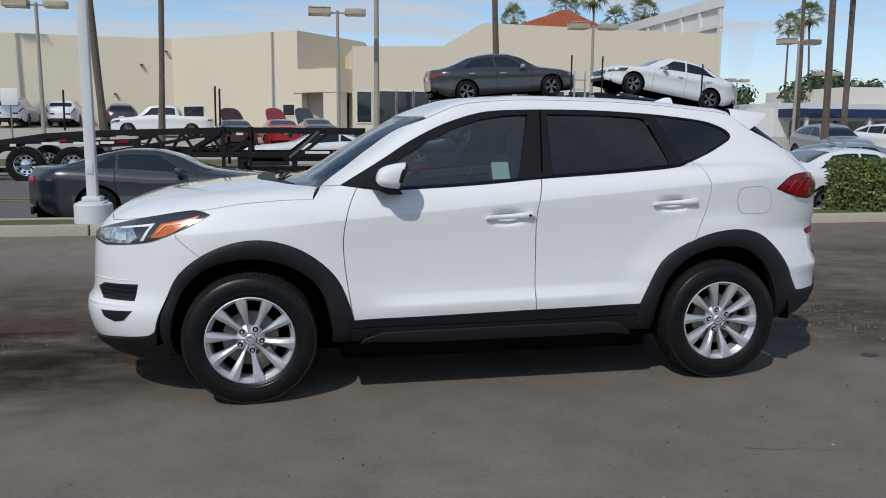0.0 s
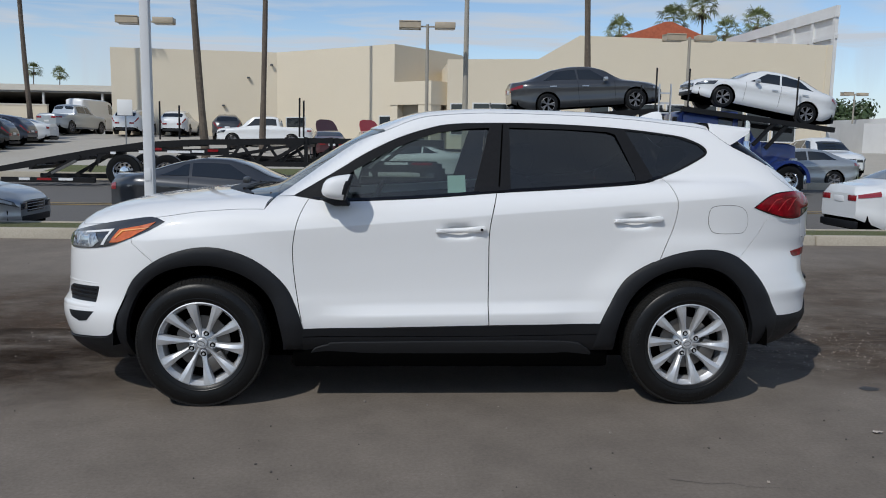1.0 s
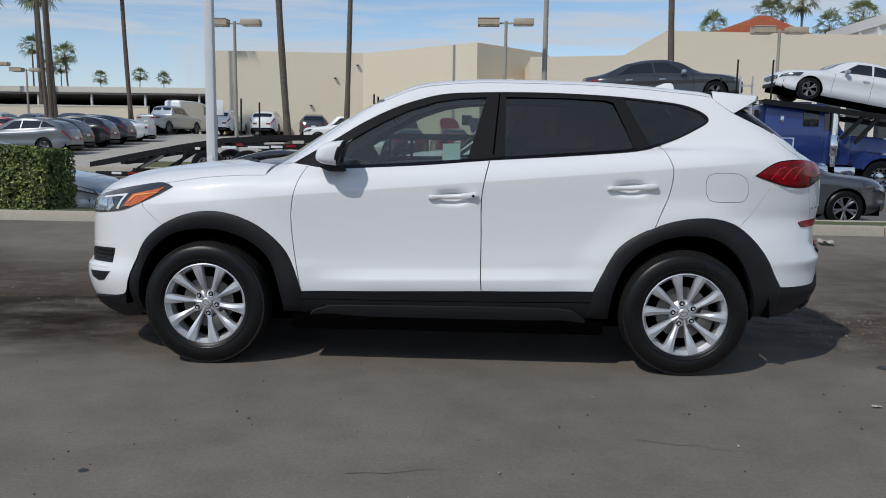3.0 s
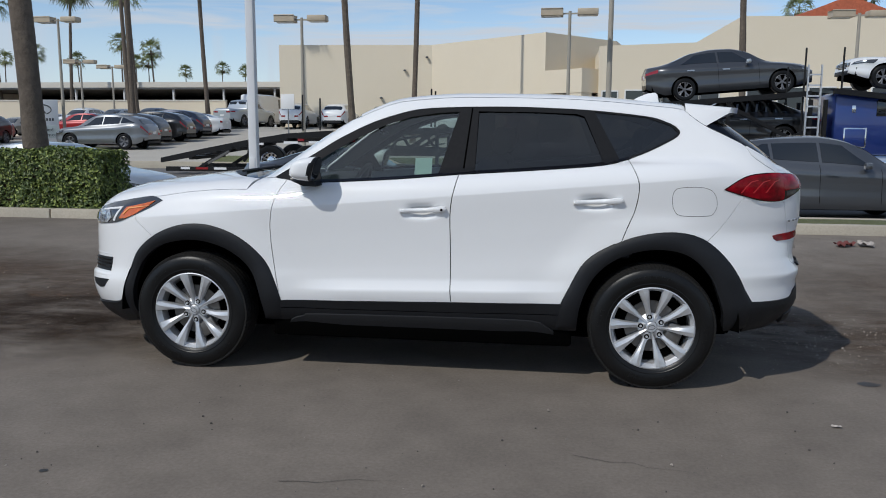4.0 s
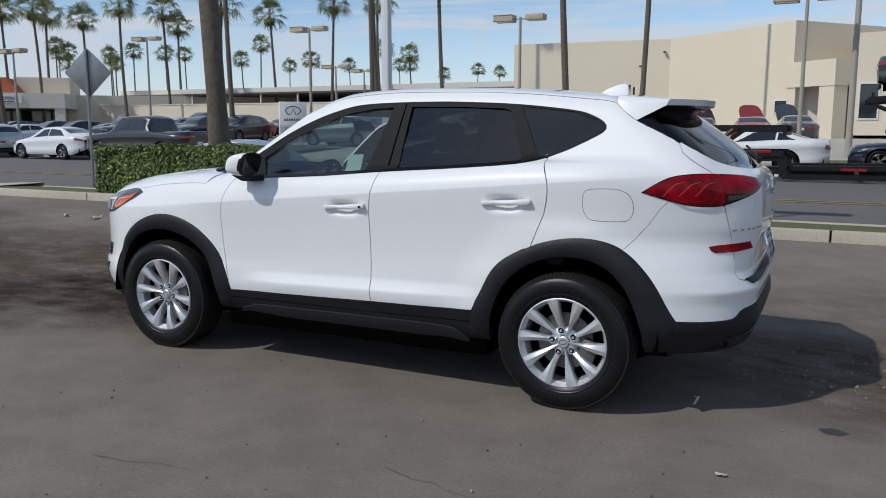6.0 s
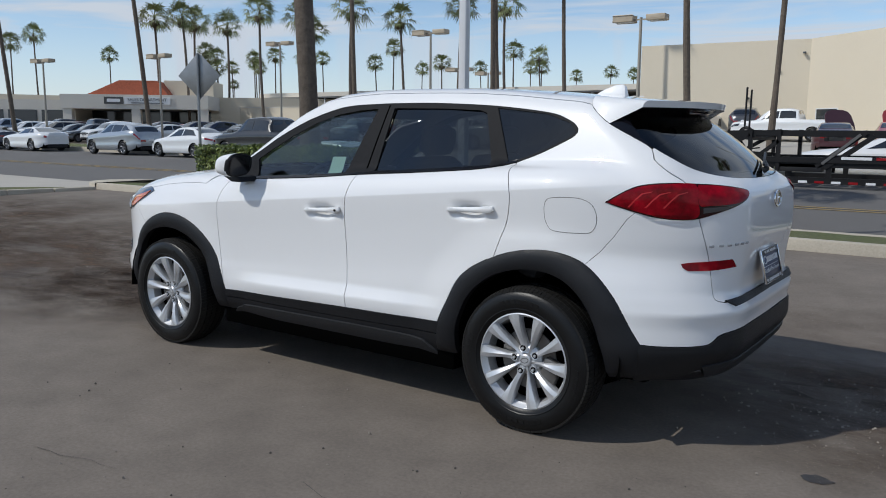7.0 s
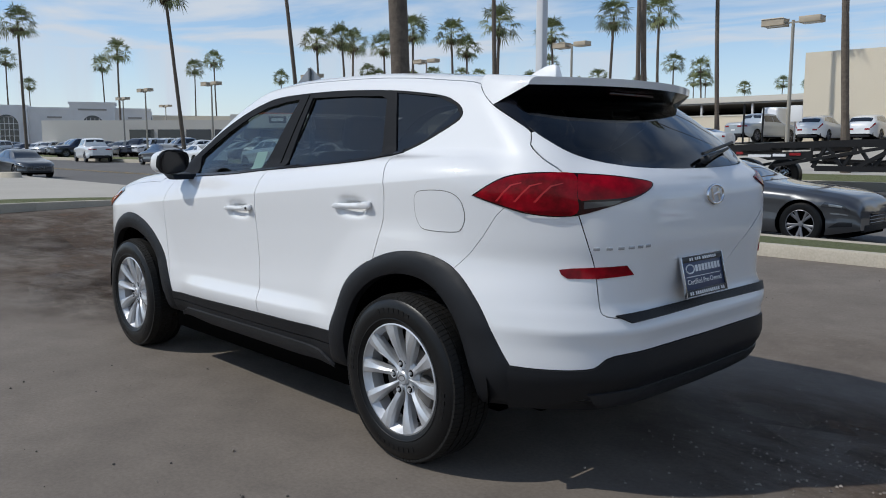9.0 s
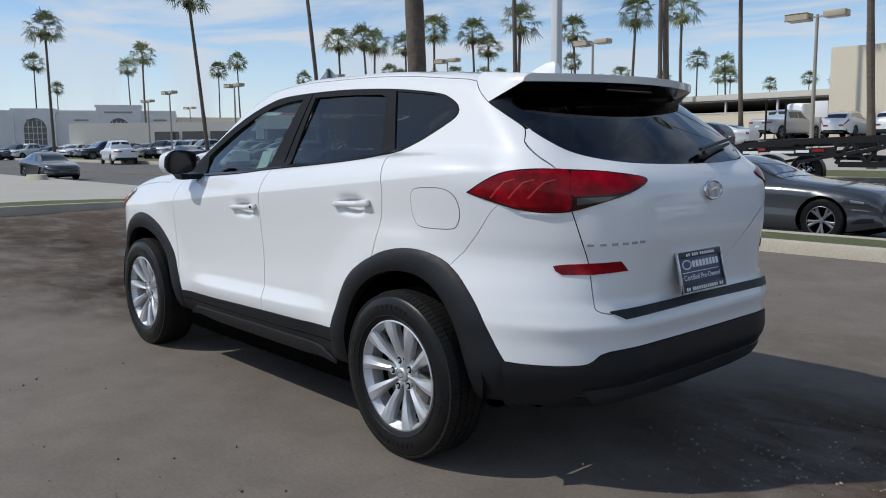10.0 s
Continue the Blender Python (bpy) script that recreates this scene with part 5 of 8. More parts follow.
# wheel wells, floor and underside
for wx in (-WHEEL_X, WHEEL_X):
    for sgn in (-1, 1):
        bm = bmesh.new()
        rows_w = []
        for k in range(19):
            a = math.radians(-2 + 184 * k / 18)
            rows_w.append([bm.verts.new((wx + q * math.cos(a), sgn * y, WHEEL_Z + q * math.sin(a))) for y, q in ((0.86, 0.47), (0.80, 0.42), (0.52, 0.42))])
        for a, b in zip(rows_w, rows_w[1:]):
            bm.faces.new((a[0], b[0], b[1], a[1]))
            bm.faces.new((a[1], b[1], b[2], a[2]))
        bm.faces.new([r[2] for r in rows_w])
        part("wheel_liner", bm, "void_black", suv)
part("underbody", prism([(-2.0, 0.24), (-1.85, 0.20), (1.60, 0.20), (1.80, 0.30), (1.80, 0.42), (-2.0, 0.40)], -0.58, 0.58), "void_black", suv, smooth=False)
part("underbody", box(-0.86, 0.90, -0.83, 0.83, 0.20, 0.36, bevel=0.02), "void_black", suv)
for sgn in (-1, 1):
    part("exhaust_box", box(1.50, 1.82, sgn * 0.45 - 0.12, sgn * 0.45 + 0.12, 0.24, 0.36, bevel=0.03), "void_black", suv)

# cabin
part("cabin_floor", box(-0.86, 0.84, -0.72, 0.72, 0.42, 0.48), "cloth_dark", suv)
part("cargo_floor", box(0.84, 1.9, -0.48, 0.48, 0.62, 0.68), "cloth_dark", suv)
part("dashboard", prism([(-1.15, 0.86), (-1.15, 1.04), (-0.95, 1.10), (-0.72, 1.11), (-0.60, 1.06), (-0.56, 0.92), (-0.66, 0.80)], -0.70, 0.70, bevel=0.03), "cloth_dark", suv)
for y in (-0.37, 0.37):
    for x, mt in ((0.02, "cloth_grey"), (0.92, "cloth_dark")):
        seat = new("seat")
        seat.parent = suv
        part("cushion", box(x - 0.30, x + (0.22 if x < 0.5 else -0.06), y - 0.25, y + 0.25, 0.52, 0.74, bevel=0.06), mt, seat)
        part("backrest", box(-0.08, 0.08, -0.25, 0.25, 0, 0.60, bevel=0.06, m=pose(x + 0.24, y, 0.68, 0, 16, 0)), mt, seat)
        part("headrest", box(-0.05, 0.05, -0.13, 0.13, 0, 0.17, bevel=0.045, m=pose(x + 0.42, y, 1.27, 0, 12, 0)), mt, seat)
bm = bmesh.new()
add_tube(bm, [(0.18 * math.cos(a), 0.18 * math.sin(a), 0) for a in np.linspace(0, 2 * math.pi, 33)], 0.016, 8)
for a in (0.0, math.pi, -math.pi / 2):
    add_tube(bm, [(0, 0, -0.02), (0.17 * math.cos(a), 0.17 * math.sin(a), 0)], 0.018, 6)
bmesh.ops.transform(bm, matrix=pose(-0.46, -0.37, 1.04, 0, -62, 0) @ pose(0, 0, 0, 0, 0, 90), verts=bm.verts[:])
part("steering_wheel", bm, "cloth_dark", suv)
bm = box(-0.004, 0.004, -0.12, 0.12, -0.035, 0.035, bevel=0.003, m=pose(-0.36, 0.0, 1.42, 0, -20, 0))
part("rear_view_mirror", bm, "gloss_black", suv)
sheet("door_lining", [(-0.75, 0.5), (-0.80, 1.08), (-0.5, 1.10), (0.25, 1.15), (1.1, 1.21), (1.1, 0.92), (0.86, 0.70), (0.82, 0.45)], "cloth_dark", lift=-0.07, depth=0, step=0.1)
sheet("pillar_trim", [q for q in DLO if q[0] < 1.47] + WS_EDGE + roof_edge[1:], "cloth_grey", lift=-0.022, depth=0, step=0.06)
headliner = ROOF_SIDE[:-2]
lid("headliner", headliner + [(x, -y) for x, y in headliner[::-1]] + roof_front, "cloth_grey", lift=-0.03, depth=0, step=0.1)
sheet("window_paper", [(-0.015, 1.175), (0.085, 1.178), (0.083, 1.265), (-0.015, 1.262)], "paper_green", both=False, lift=-0.012, depth=0.001, step=0.03, label="pale green sticker inside the window")

# badge, name letters, plate, wiper


def on_tail(y, z):
    """The place of the tail skin at (y, z), with the turn that lays a flat thing on it."""
    lo, hi = np.array([1.2]), np.array([2.6])
    t, _ = root(lambda t: body_f(t, np.array([y]), np.array([z])), lo, hi)
    p = np.array([[t[0], y, z]])
    n = Vector(body_normal(p)[0])
    right = Vector((0, 0, 1)).cross(n).normalized()
    up = n.cross(right)
    m = Matrix((right, up, n)).transposed().to_4x4()
    m.translation = p[0]
    return m


bm = bmesh.new()
add_tube(bm, [(0.062 * math.cos(a), 0.036 * math.sin(a), 0.008) for a in np.linspace(0, 2 * math.pi, 41)], 0.0055, 8)
add_tube(bm, [(-0.018, -0.026, 0.008), (-0.030, 0.024, 0.009)], 0.0055, 8)
add_tube(bm, [(0.030, -0.024, 0.009), (0.018, 0.026, 0.008)], 0.0055, 8)
add_tube(bm, [(-0.026, -0.004, 0.009), (0.0, 0.004, 0.010), (0.026, 0.006, 0.009)], 0.005, 8)
part("badge", bm, "chrome", suv, "chrome oval badge", at=on_tail(0.005, 1.10))
letters = new("model_name")
letters.parent = suv
letters["label"] = "raised silver model name"
for k in range(6):
    y0 = -0.61 + 0.034 * k
    bm = bmesh.new()
    add_box(bm, -0.0115, 0.0115, -0.0055, 0.0055, 0, 0.003, bevel=0.001)
    part("letter", bm, "dim_silver", letters, at=on_tail(y0, 0.925 + 0.0015 * k))
plate_m = pose(2.215, -0.078, 0.793) @ Matrix(((0, 0, 1, 0), (1, 0, 0, 0), (0, 1, 0, 0), (0, 0, 0, 1))) @ pose(0, 0, 0, -13, 0, 0) @ Matrix.Diagonal((0.97, 0.92, 1, 1))
plate = new("dealer_plate")
plate.parent = suv
plate.matrix_basis = plate_m
plate["label"] = "dark blue dealer plate in a chrome-edged frame"
part("plate_sheet", box(-0.152, 0.152, -0.076, 0.076, 0.0, 0.004, bevel=0.001), "plate_blue", plate)
bm = bmesh.new()
for x0, x1, y0, y1 in ((-0.157, 0.157, 0.058, 0.083), (-0.157, 0.157, -0.083, -0.056), (-0.157, -0.150, -0.083, 0.083), (0.150, 0.157, -0.083, 0.083)):
    add_box(bm, x0, x1, y0, y1, -0.002, 0.008, bevel=0.002)
part("plate_frame", bm, "plate_black", plate)
bm = bmesh.new()
for x0, x1, y0, y1 in ((-0.159, 0.159, 0.083, 0.086), (-0.159, 0.159, -0.086, -0.083), (-0.160, -0.157, -0.085, 0.085), (0.157, 0.160, -0.085, 0.085)):
    add_box(bm, x0, x1, y0, y1, -0.002, 0.010, bevel=0.001)
part("plate_edge", bm, "chrome", plate)
bm = bmesh.new()
rnd = random.Random(4)
for x0, x1, y0, y1 in ((-0.06, 0.125, 0.016, 0.044),):
    x = x0
    while x < x1:
        add_box(bm, x, x + 0.018, y0, y1, 0.004, 0.0052)
        x += 0.025
for row, x0, x1, h in ((0.064, -0.10, 0.10, 0.012), (-0.078, -0.135, 0.135, 0.014)):
    x = x0
    while x < x1:
        add_box(bm, x, x + 0.010, row, row + h, 0.008, 0.0092)
        x += 0.016 if rnd.random() > 0.15 else 0.026
add_box(bm, -0.135, 0.13, -0.004, -0.001, 0.004, 0.005)
add_tube(bm, [(-0.10 + 0.03 * math.cos(a), 0.03 + 0.018 * math.sin(a), 0.0045) for a in np.linspace(0, 2 * math.pi, 25)], 0.003, 6)
part("plate_lettering", bm, "mark_white", plate)
words = bpy.data.curves.new("plate_caption", "FONT")
words.body, words.size, words.align_x, words.extrude = "Certified Pre-Owned", 0.031, "CENTER", 0.0005
wob = new("plate_caption", words)
wob.parent = plate
wob.matrix_basis = pose(0, -0.034, 0.0045)
words.materials.append(M["mark_white"])
wiper = new("rear_wiper")
wiper.parent = suv
w0, w1 = on_tail(0.06, 1.225).translation, on_tail(0.44, 1.27).translation
off = Vector((0.022, 0, 0.013))
part("wiper_arm", tube([w0 + off * 0.3, w0 + off, w0.lerp(w1, 0.5) + off * 0.9, w1 + off * 0.6], [0.017, 0.014, 0.009, 0.006], 8), "black_plastic", wiper)
part("wiper_blade", tube([w0.lerp(w1, -0.05) + off * 0.35 + Vector((0, 0, 0.03)), w1 + off * 0.3 + Vector((0, 0.05, 0.03))], [0.007, 0.007], 6), "black_plastic", wiper)
for y0 in (-0.45, 0.15):
    a, b = Vector(on_top(np.array([-1.17]), np.array([y0]))[0]), Vector(on_top(np.array([-1.10]), np.array([y0 + 0.55]))[0])
    part("windscreen_wiper", tube([a + Vector((0, 0, 0.006)), a.lerp(b, 0.5) + Vector((0, 0, 0.008)), b + Vector((0, 0, 0.006))], [0.010, 0.008, 0.005], 6), "black_plastic", suv)


# ---- other vehicles ----
def paint(name, color, metal=0.0, rough=0.3):
    M[name] = surface(name, color, rough, metal=metal, coat=1.0, stain=(0.8, 0.05), dirt=(0.25, 0.24, 0.22))
    return name


for nm, col, mt in (("p_white", (0.74, 0.75, 0.76), 0), ("p_silver", (0.42, 0.45, 0.48), 0.6), ("p_grey", (0.10, 0.105, 0.115), 0.55), ("p_dark", (0.062, 0.065, 0.072), 0.5), ("p_steel", (0.20, 0.21, 0.225), 0.5), ("p_black", (0.012, 0.012, 0.014), 0.2), ("p_red", (0.38, 0.02, 0.02), 0.1), ("p_maroon", (0.07, 0.012, 0.015), 0.3), ("p_blue", (0.009, 0.032, 0.18), 0.2), ("p_navy", (0.02, 0.028, 0.055), 0.4), ("p_tan", (0.38, 0.35, 0.30), 0.3)):
    paint(nm, col, mt)
M["spoke_grey"] = surface("spoke_grey", (0.20, 0.20, 0.215), 0.4, metal=0.6)
M["car_glass"] = surface("car_glass", (0.012, 0.014, 0.016), 0.06, coat=1.0)
M["tail_red"] = surface("tail_red", (0.26, 0.008, 0.012), 0.15, coat=1.0)
M["lamp_lens"] = surface("lamp_lens", (0.045, 0.048, 0.054), 0.08, metal=0.2, coat=1.0)
M["head_clear"] = surface("head_clear", (0.30, 0.32, 0.34), 0.12, metal=0.5, coat=1.0)

# roof line, belt line and half-width along the length (from the nose), then wheels
KINDS = {
    "sedan": dict(L=4.64, W=0.90, top=[(0, 0.63), (0.04, 0.70), (0.3, 0.81), (1.2, 0.97), (1.8, 1.29), (2.25, 1.42), (2.7, 1.44), (3.3, 1.37), (3.95, 1.15), (4.3, 1.07), (4.58, 1.05), (4.64, 0.9)], belt=[(0, 0.60), (0.3, 0.74), (1.2, 0.89), (2.2, 0.93), (3.4, 0.99), (4.2, 1.01), (4.64, 0.9)], roof_w=0.56, wheels=(0.88, 3.58), r=0.325, glass=(1.28, 1.95, 3.25, 3.92), side=(1.62, 3.72), splits=(2.62,), base=0.20),
    "coupe": dict(L=4.78, W=0.955, round=0.24, top=[(0, 0.55), (0.04, 0.72), (0.18, 0.82), (0.6, 0.90), (1.5, 1.00), (1.7, 1.04), (2.25, 1.27), (2.65, 1.365), (3.0, 1.375), (3.6, 1.27), (4.25, 1.08), (4.5, 1.06), (4.74, 1.05), (4.78, 0.9)], belt=[(0, 0.50), (0.06, 0.66), (0.35, 0.78), (1.5, 0.91), (2.5, 0.93), (3.4, 0.99), (4.2, 1.03), (4.78, 0.9)], roof_w=0.56, wheels=(0.85, 3.57), r=0.345, glass=(1.62, 2.35, 3.35, 4.2), side=(1.98, 3.85), splits=(3.25,), base=0.18),
    "suv": dict(L=4.74, W=0.945, top=[(0, 0.80), (0.05, 0.88), (0.3, 0.98), (1.15, 1.09), (1.7, 1.42), (2.15, 1.60), (2.6, 1.655), (3.3, 1.62), (3.9, 1.54), (4.22, 1.45), (4.5, 1.20), (4.68, 1.04), (4.74, 0.82)], belt=[(0, 0.76), (0.3, 0.89), (1.15, 1.0), (2.2, 1.05), (3.3, 1.12), (4.0, 1.20), (4.4, 1.20), (4.74, 0.82)], roof_w=0.57, wheels=(0.90, 3.65), r=0.36, glass=(1.24, 1.88, 4.22, 4.56), side=(1.55, 4.25), splits=(2.55, 3.45), base=0.24),
    "pickup": dict(L=5.8, W=1.0, top=[(0, 0.98), (0.05, 1.06), (0.3, 1.13), (1.4, 1.22), (1.9, 1.62), (2.3, 1.86), (3.3, 1.90), (3.75, 1.80), (3.9, 1.30), (4.2, 1.26), (5.7, 1.26), (5.8, 1.1)], belt=[(0, 0.92), (0.3, 1.04), (1.4, 1.16), (2.5, 1.22), (3.8, 1.24), (5.8, 1.1)], roof_w=0.66, wheels=(1.0, 4.6), r=0.40, glass=(1.5, 2.05, 3.72, 3.86), side=(1.75, 3.72), splits=(2.75,), base=0.32),
    "van": dict(L=5.9, W=1.0, top=[(0, 0.6), (0.06, 0.95), (0.3, 1.15), (0.9, 1.35), (1.5, 2.0), (1.9, 2.45), (3, 2.55), (5.7, 2.52), (5.86, 2.3), (5.9, 1.0)], belt=[(0, 0.6), (0.3, 1.05), (0.9, 1.22), (2, 1.35), (5.8, 1.35), (5.9, 1.0)], roof_w=0.80, wheels=(0.95, 4.6), r=0.36, glass=(0.95, 1.7, 5.87, 5.89), side=(1.35, 2.4), splits=(), base=0.25),
}


def car_surface(k, x, v):
    """Point of the flank and roof at x along the length; v from 0 at the sill to 1 at the belt and 2 at the middle of the roof."""
    L, W = k["L"], k["W"]
    top, belt = pchip(x, k["top"]), np.minimum(pchip(x, k["belt"]), pchip(x, k["top"]) - 0.015)
    e = np.minimum(x, L - x)
    turn = np.where(x < L / 2, k.get("round", 0.34), 0.36)
    plan = W * (1 - turn * np.clip(1 - e / 0.75, 0, 1) ** 2.4)
    base = k["base"] + np.where(x < L / 2, 0.10, 0.22) * np.clip(1 - e / 0.5, 0, 1)
    house = np.clip((top - belt) / 0.35, 0, 1)
    roof_w = (1 - house) * plan * 0.78 + house * k["roof_w"] * plan / W
    a = np.clip(v, 0, 1)
    lower_y = plan * pchip(a, [(0, 0.93), (0.12, 0.985), (0.3, 1.0), (0.42, 0.985), (0.62, 0.985), (0.80, 1.0), (0.93, 0.965), (1.0, 0.90)])
    lower_z = base + (belt - base) * a
    b = np.clip(v - 1, 0, 1)
    arc = np.clip(b / 0.62, 0, 1)
    up_y = plan * 0.90 + (roof_w - plan * 0.90) * arc**1.15
    over = np.clip((b - 0.62) / 0.38, 0, 1)
    up_y = up_y * np.cos(over * math.pi / 2) ** 0.9
    edge = belt + (top - belt) * (0.90 * house + 0.55 * (1 - house))
    up_z = belt + (edge - belt) * arc + (top - edge) * np.sin(over * math.pi / 2)
    y, z = np.where(v <= 1, lower_y, up_y), np.where(v <= 1, lower_z, up_z)
    return np.stack([x, -y, z], -1)


def patch(k, x0, x1, v0, v1, nx=8, nv=5, lift=0.006, mirror=False, both=False, skew=(0, 0)):
    """A piece of that surface, lifted off a little, as a bmesh."""
    bm = bmesh.new()
    for m in ((False, True) if both else (mirror,)):
        grid = []
        for i in range(nx + 1):
            row = []
            for j in range(nv + 1):
                f = j / nv
                a, b = x0 + skew[0] * f, x1 + skew[1] * f
                x = a + (b - a) * i / nx
                p = car_surface(k, np.array([x]), np.array([v0 + (v1 - v0) * f]))[0]
                q = car_surface(k, np.array([x + 0.01]), np.array([v0 + (v1 - v0) * f]))[0] - p
                r = car_surface(k, np.array([x]), np.array([min(v0 + (v1 - v0) * f + 0.01, 1.999)]))[0] - p
                n = Vector(q).cross(Vector(r))
                n = n.normalized() if n.length > 1e-9 else Vector((0, 0, 1))
                if n.y > 0.2 or n.z < -0.3:
                    n = -n
                p = Vector(p) + n * lift
                if m:
                    p.y = -p.y
                row.append(bm.verts.new(p))
            grid.append(row)
        for a, b in zip(grid, grid[1:]):
            for j in range(nv):
                ring = (a[j], b[j], b[j + 1], a[j + 1])
                bm.faces.new(ring[::-1] if m else ring)
    bmesh.ops.remove_doubles(bm, verts=bm.verts[:], dist=0.0005)
    bmesh.ops.recalc_face_normals(bm, faces=bm.faces[:])
    return bm


def make_vehicle(kind, color, fine=True):
    """A parked car at the origin, nose towards +x, standing on z = 0."""
    k = KINDS[kind]
    L = k["L"]
    ob = thing("parked_" + ("car" if kind in ("sedan", "coupe") else kind), "parked car", "car")
    flip = lambda bm: (bmesh.ops.transform(bm, matrix=pose(L / 2, 0, 0, 0, 0, 180), verts=bm.verts[:]), bm)[1]
    nx = 72 if fine else 40
    xs_ = np.unique(np.concatenate([np.linspace(0, 0.3, 6), np.linspace(0.3, L - 0.3, nx), np.linspace(L - 0.3, L, 6)]))
    vs_ = np.concatenate([np.linspace(0, 1, 13), np.linspace(1, 2, 12)[1:]])
    bm = bmesh.new()
    gx, gv = np.meshgrid(xs_, vs_, indexing="ij")
    P = car_surface(k, gx.ravel(), gv.ravel()).reshape(len(xs_), len(vs_), 3)
    ra = k["r"] + 0.055
    ends = []
    for m in (1, -1):
        V = [[None] * len(vs_) for _ in xs_]
        for i in range(len(xs_)):
            for j in range(len(vs_)):
                x, y, z = P[i, j]
                for wx in k["wheels"]:
                    d = math.hypot(x - wx, z - k["r"])
                    if vs_[j] < 1 and abs(d - ra) < (0.05 if fine else 0.07) and d > 1e-6:
                        x, z = wx + (x - wx) * ra / d, k["r"] + (z - k["r"]) * ra / d
                V[i][j] = bm.verts.new((x, y * m, z))
        for i in range(len(xs_) - 1):
            for j in range(len(vs_) - 1):
                ring = [V[i][j], V[i + 1][j], V[i + 1][j + 1], V[i][j + 1]]
                if vs_[j] < 1 and any(all(math.hypot(q.co.x - wx, q.co.z - k["r"]) < ra + 0.004 for q in ring) for wx in k["wheels"]):
                    continue
                bm.faces.new(ring if m > 0 else ring[::-1])
        ends.append((V[0], V[-1]))
    for p, q in zip(*ends):
        for j in range(len(vs_) - 2):
            bm.faces.new((p[j], p[j + 1], q[j + 1], q[j]))
    bmesh.ops.delete(bm, geom=[v for v in bm.verts if not v.link_faces], context="VERTS")
    bmesh.ops.remove_doubles(bm, verts=bm.verts[:], dist=0.001)
    bmesh.ops.recalc_face_normals(bm, faces=bm.faces[:])
    body = part("body", flip(bm), None, ob)
    body.data.materials.append(M[color])
    body.material_slots[0].link = "OBJECT"
    body.material_slots[0].material = M[color]
    part("underside", flip(box(0.15, L - 0.15, -k["W"] * 0.8, k["W"] * 0.8, k["base"] - 0.02, k["base"] + 0.28)), "void_black", ob, smooth=False)
    g, s = k["glass"], k["side"]
    part("windscreen", flip(patch(k, g[0], g[1] - 0.05, 1.66, 2.0, both=True, nx=8, nv=6)), "car_glass", ob)
    if kind != "van":
        part("back_window", flip(patch(k, g[2] + 0.05, g[3] - 0.04, 1.66, 2.0, both=True, nx=6, nv=6)), "car_glass", ob)
    cuts = [s[0]] + list(k["splits"]) + [s[1]]
    lean0, lean1 = 0.55, -0.42
    if kind in ("pickup", "van"):
        lean1 = -0.06
    if kind == "suv":
        lean1 = -0.62
    for m in (False, True):
        for q in range(len(cuts) - 1):
            first, last = q == 0, q == len(cuts) - 2
            part("side_window", flip(patch(k, cuts[q] + 0.03, cuts[q + 1] - 0.03, 1.09, 1.52, mirror=m, nx=8, nv=4, skew=(lean0 if first else 0.02, lean1 if last else 0.02))), "car_glass", ob)
        # lamps
        zt = 0.80 if kind in ("sedan", "coupe") else 0.78
        if kind == "coupe":
            lamp = part("head_lamp", flip(patch(k, 0.12, 0.54, 0.74, 0.86, mirror=m, nx=5, nv=3, lift=0.008, skew=(0.10, -0.06))), "lamp_lens", ob)
            part("reflector", flip(patch(k, 0.24, 0.42, 0.77, 0.83, mirror=m, nx=3, nv=2, lift=0.012)), "head_clear", lamp)
            part("fog_lamp", flip(patch(k, 0.16, 0.40, 0.56, 0.60, mirror=m, nx=4, nv=2, lift=0.008)), "head_clear", ob)
            part("air_duct", flip(patch(k, 0.10, 0.42, 0.20, 0.34, mirror=m, nx=4, nv=3, lift=0.006, skew=(0.0, -0.14))), "black_plastic", ob)
        else:
            lamp = part("head_lamp", flip(patch(k, 0.02, 0.52, zt - 0.06, zt + 0.12, mirror=m, nx=6, nv=3, lift=0.008, skew=(0.06, 0.10))), "lamp_lens", ob)
            part("reflector", flip(patch(k, 0.10, 0.34, zt - 0.01, zt + 0.08, mirror=m, nx=4, nv=2, lift=0.013)), "head_clear", lamp)
            end_y, nose_z = k["W"] * 0.63, k["top"][0][1]
            side = 1 if m else -1
            part("front_lens", flip(box(-0.010, 0.03, *sorted((side * end_y * 0.62, side * end_y * 1.02)), nose_z - 0.15, nose_z - 0.035, bevel=0.012)), "lamp_lens", ob)
            if kind != "van":
                tail_z = k["top"][-1][1]
                part("rear_lens", flip(box(L - 0.03, L + 0.010, *sorted((side * end_y * 0.52, side * end_y * 1.0)), tail_z - 0.15, tail_z - 0.035, bevel=0.012)), "tail_red", ob)
        part("tail_lamp", flip(patch(k, L - {"coupe": 0.14, "sedan": 0.34}.get(kind, 0.28), L - 0.02, 0.80 if kind != "coupe" else 0.72, 0.93, mirror=m, nx=5, nv=3, lift=0.008)), "tail_red", ob)
        part("sill", flip(patch(k, k["wheels"][0] + ra, k["wheels"][1] - ra, 0.0, 0.10, mirror=m, nx=6, nv=2, lift=0.006)), "black_plastic", ob)
        if fine:
            for q in cuts[1:-1] + [s[1] - 0.12]:
                part("door_handle", flip(patch(k, q - 0.30, q - 0.10, 0.80, 0.835, mirror=m, nx=3, nv=2, lift=0.03)), None, ob).data.materials.append(M[color])
            y = k["W"] * 0.97
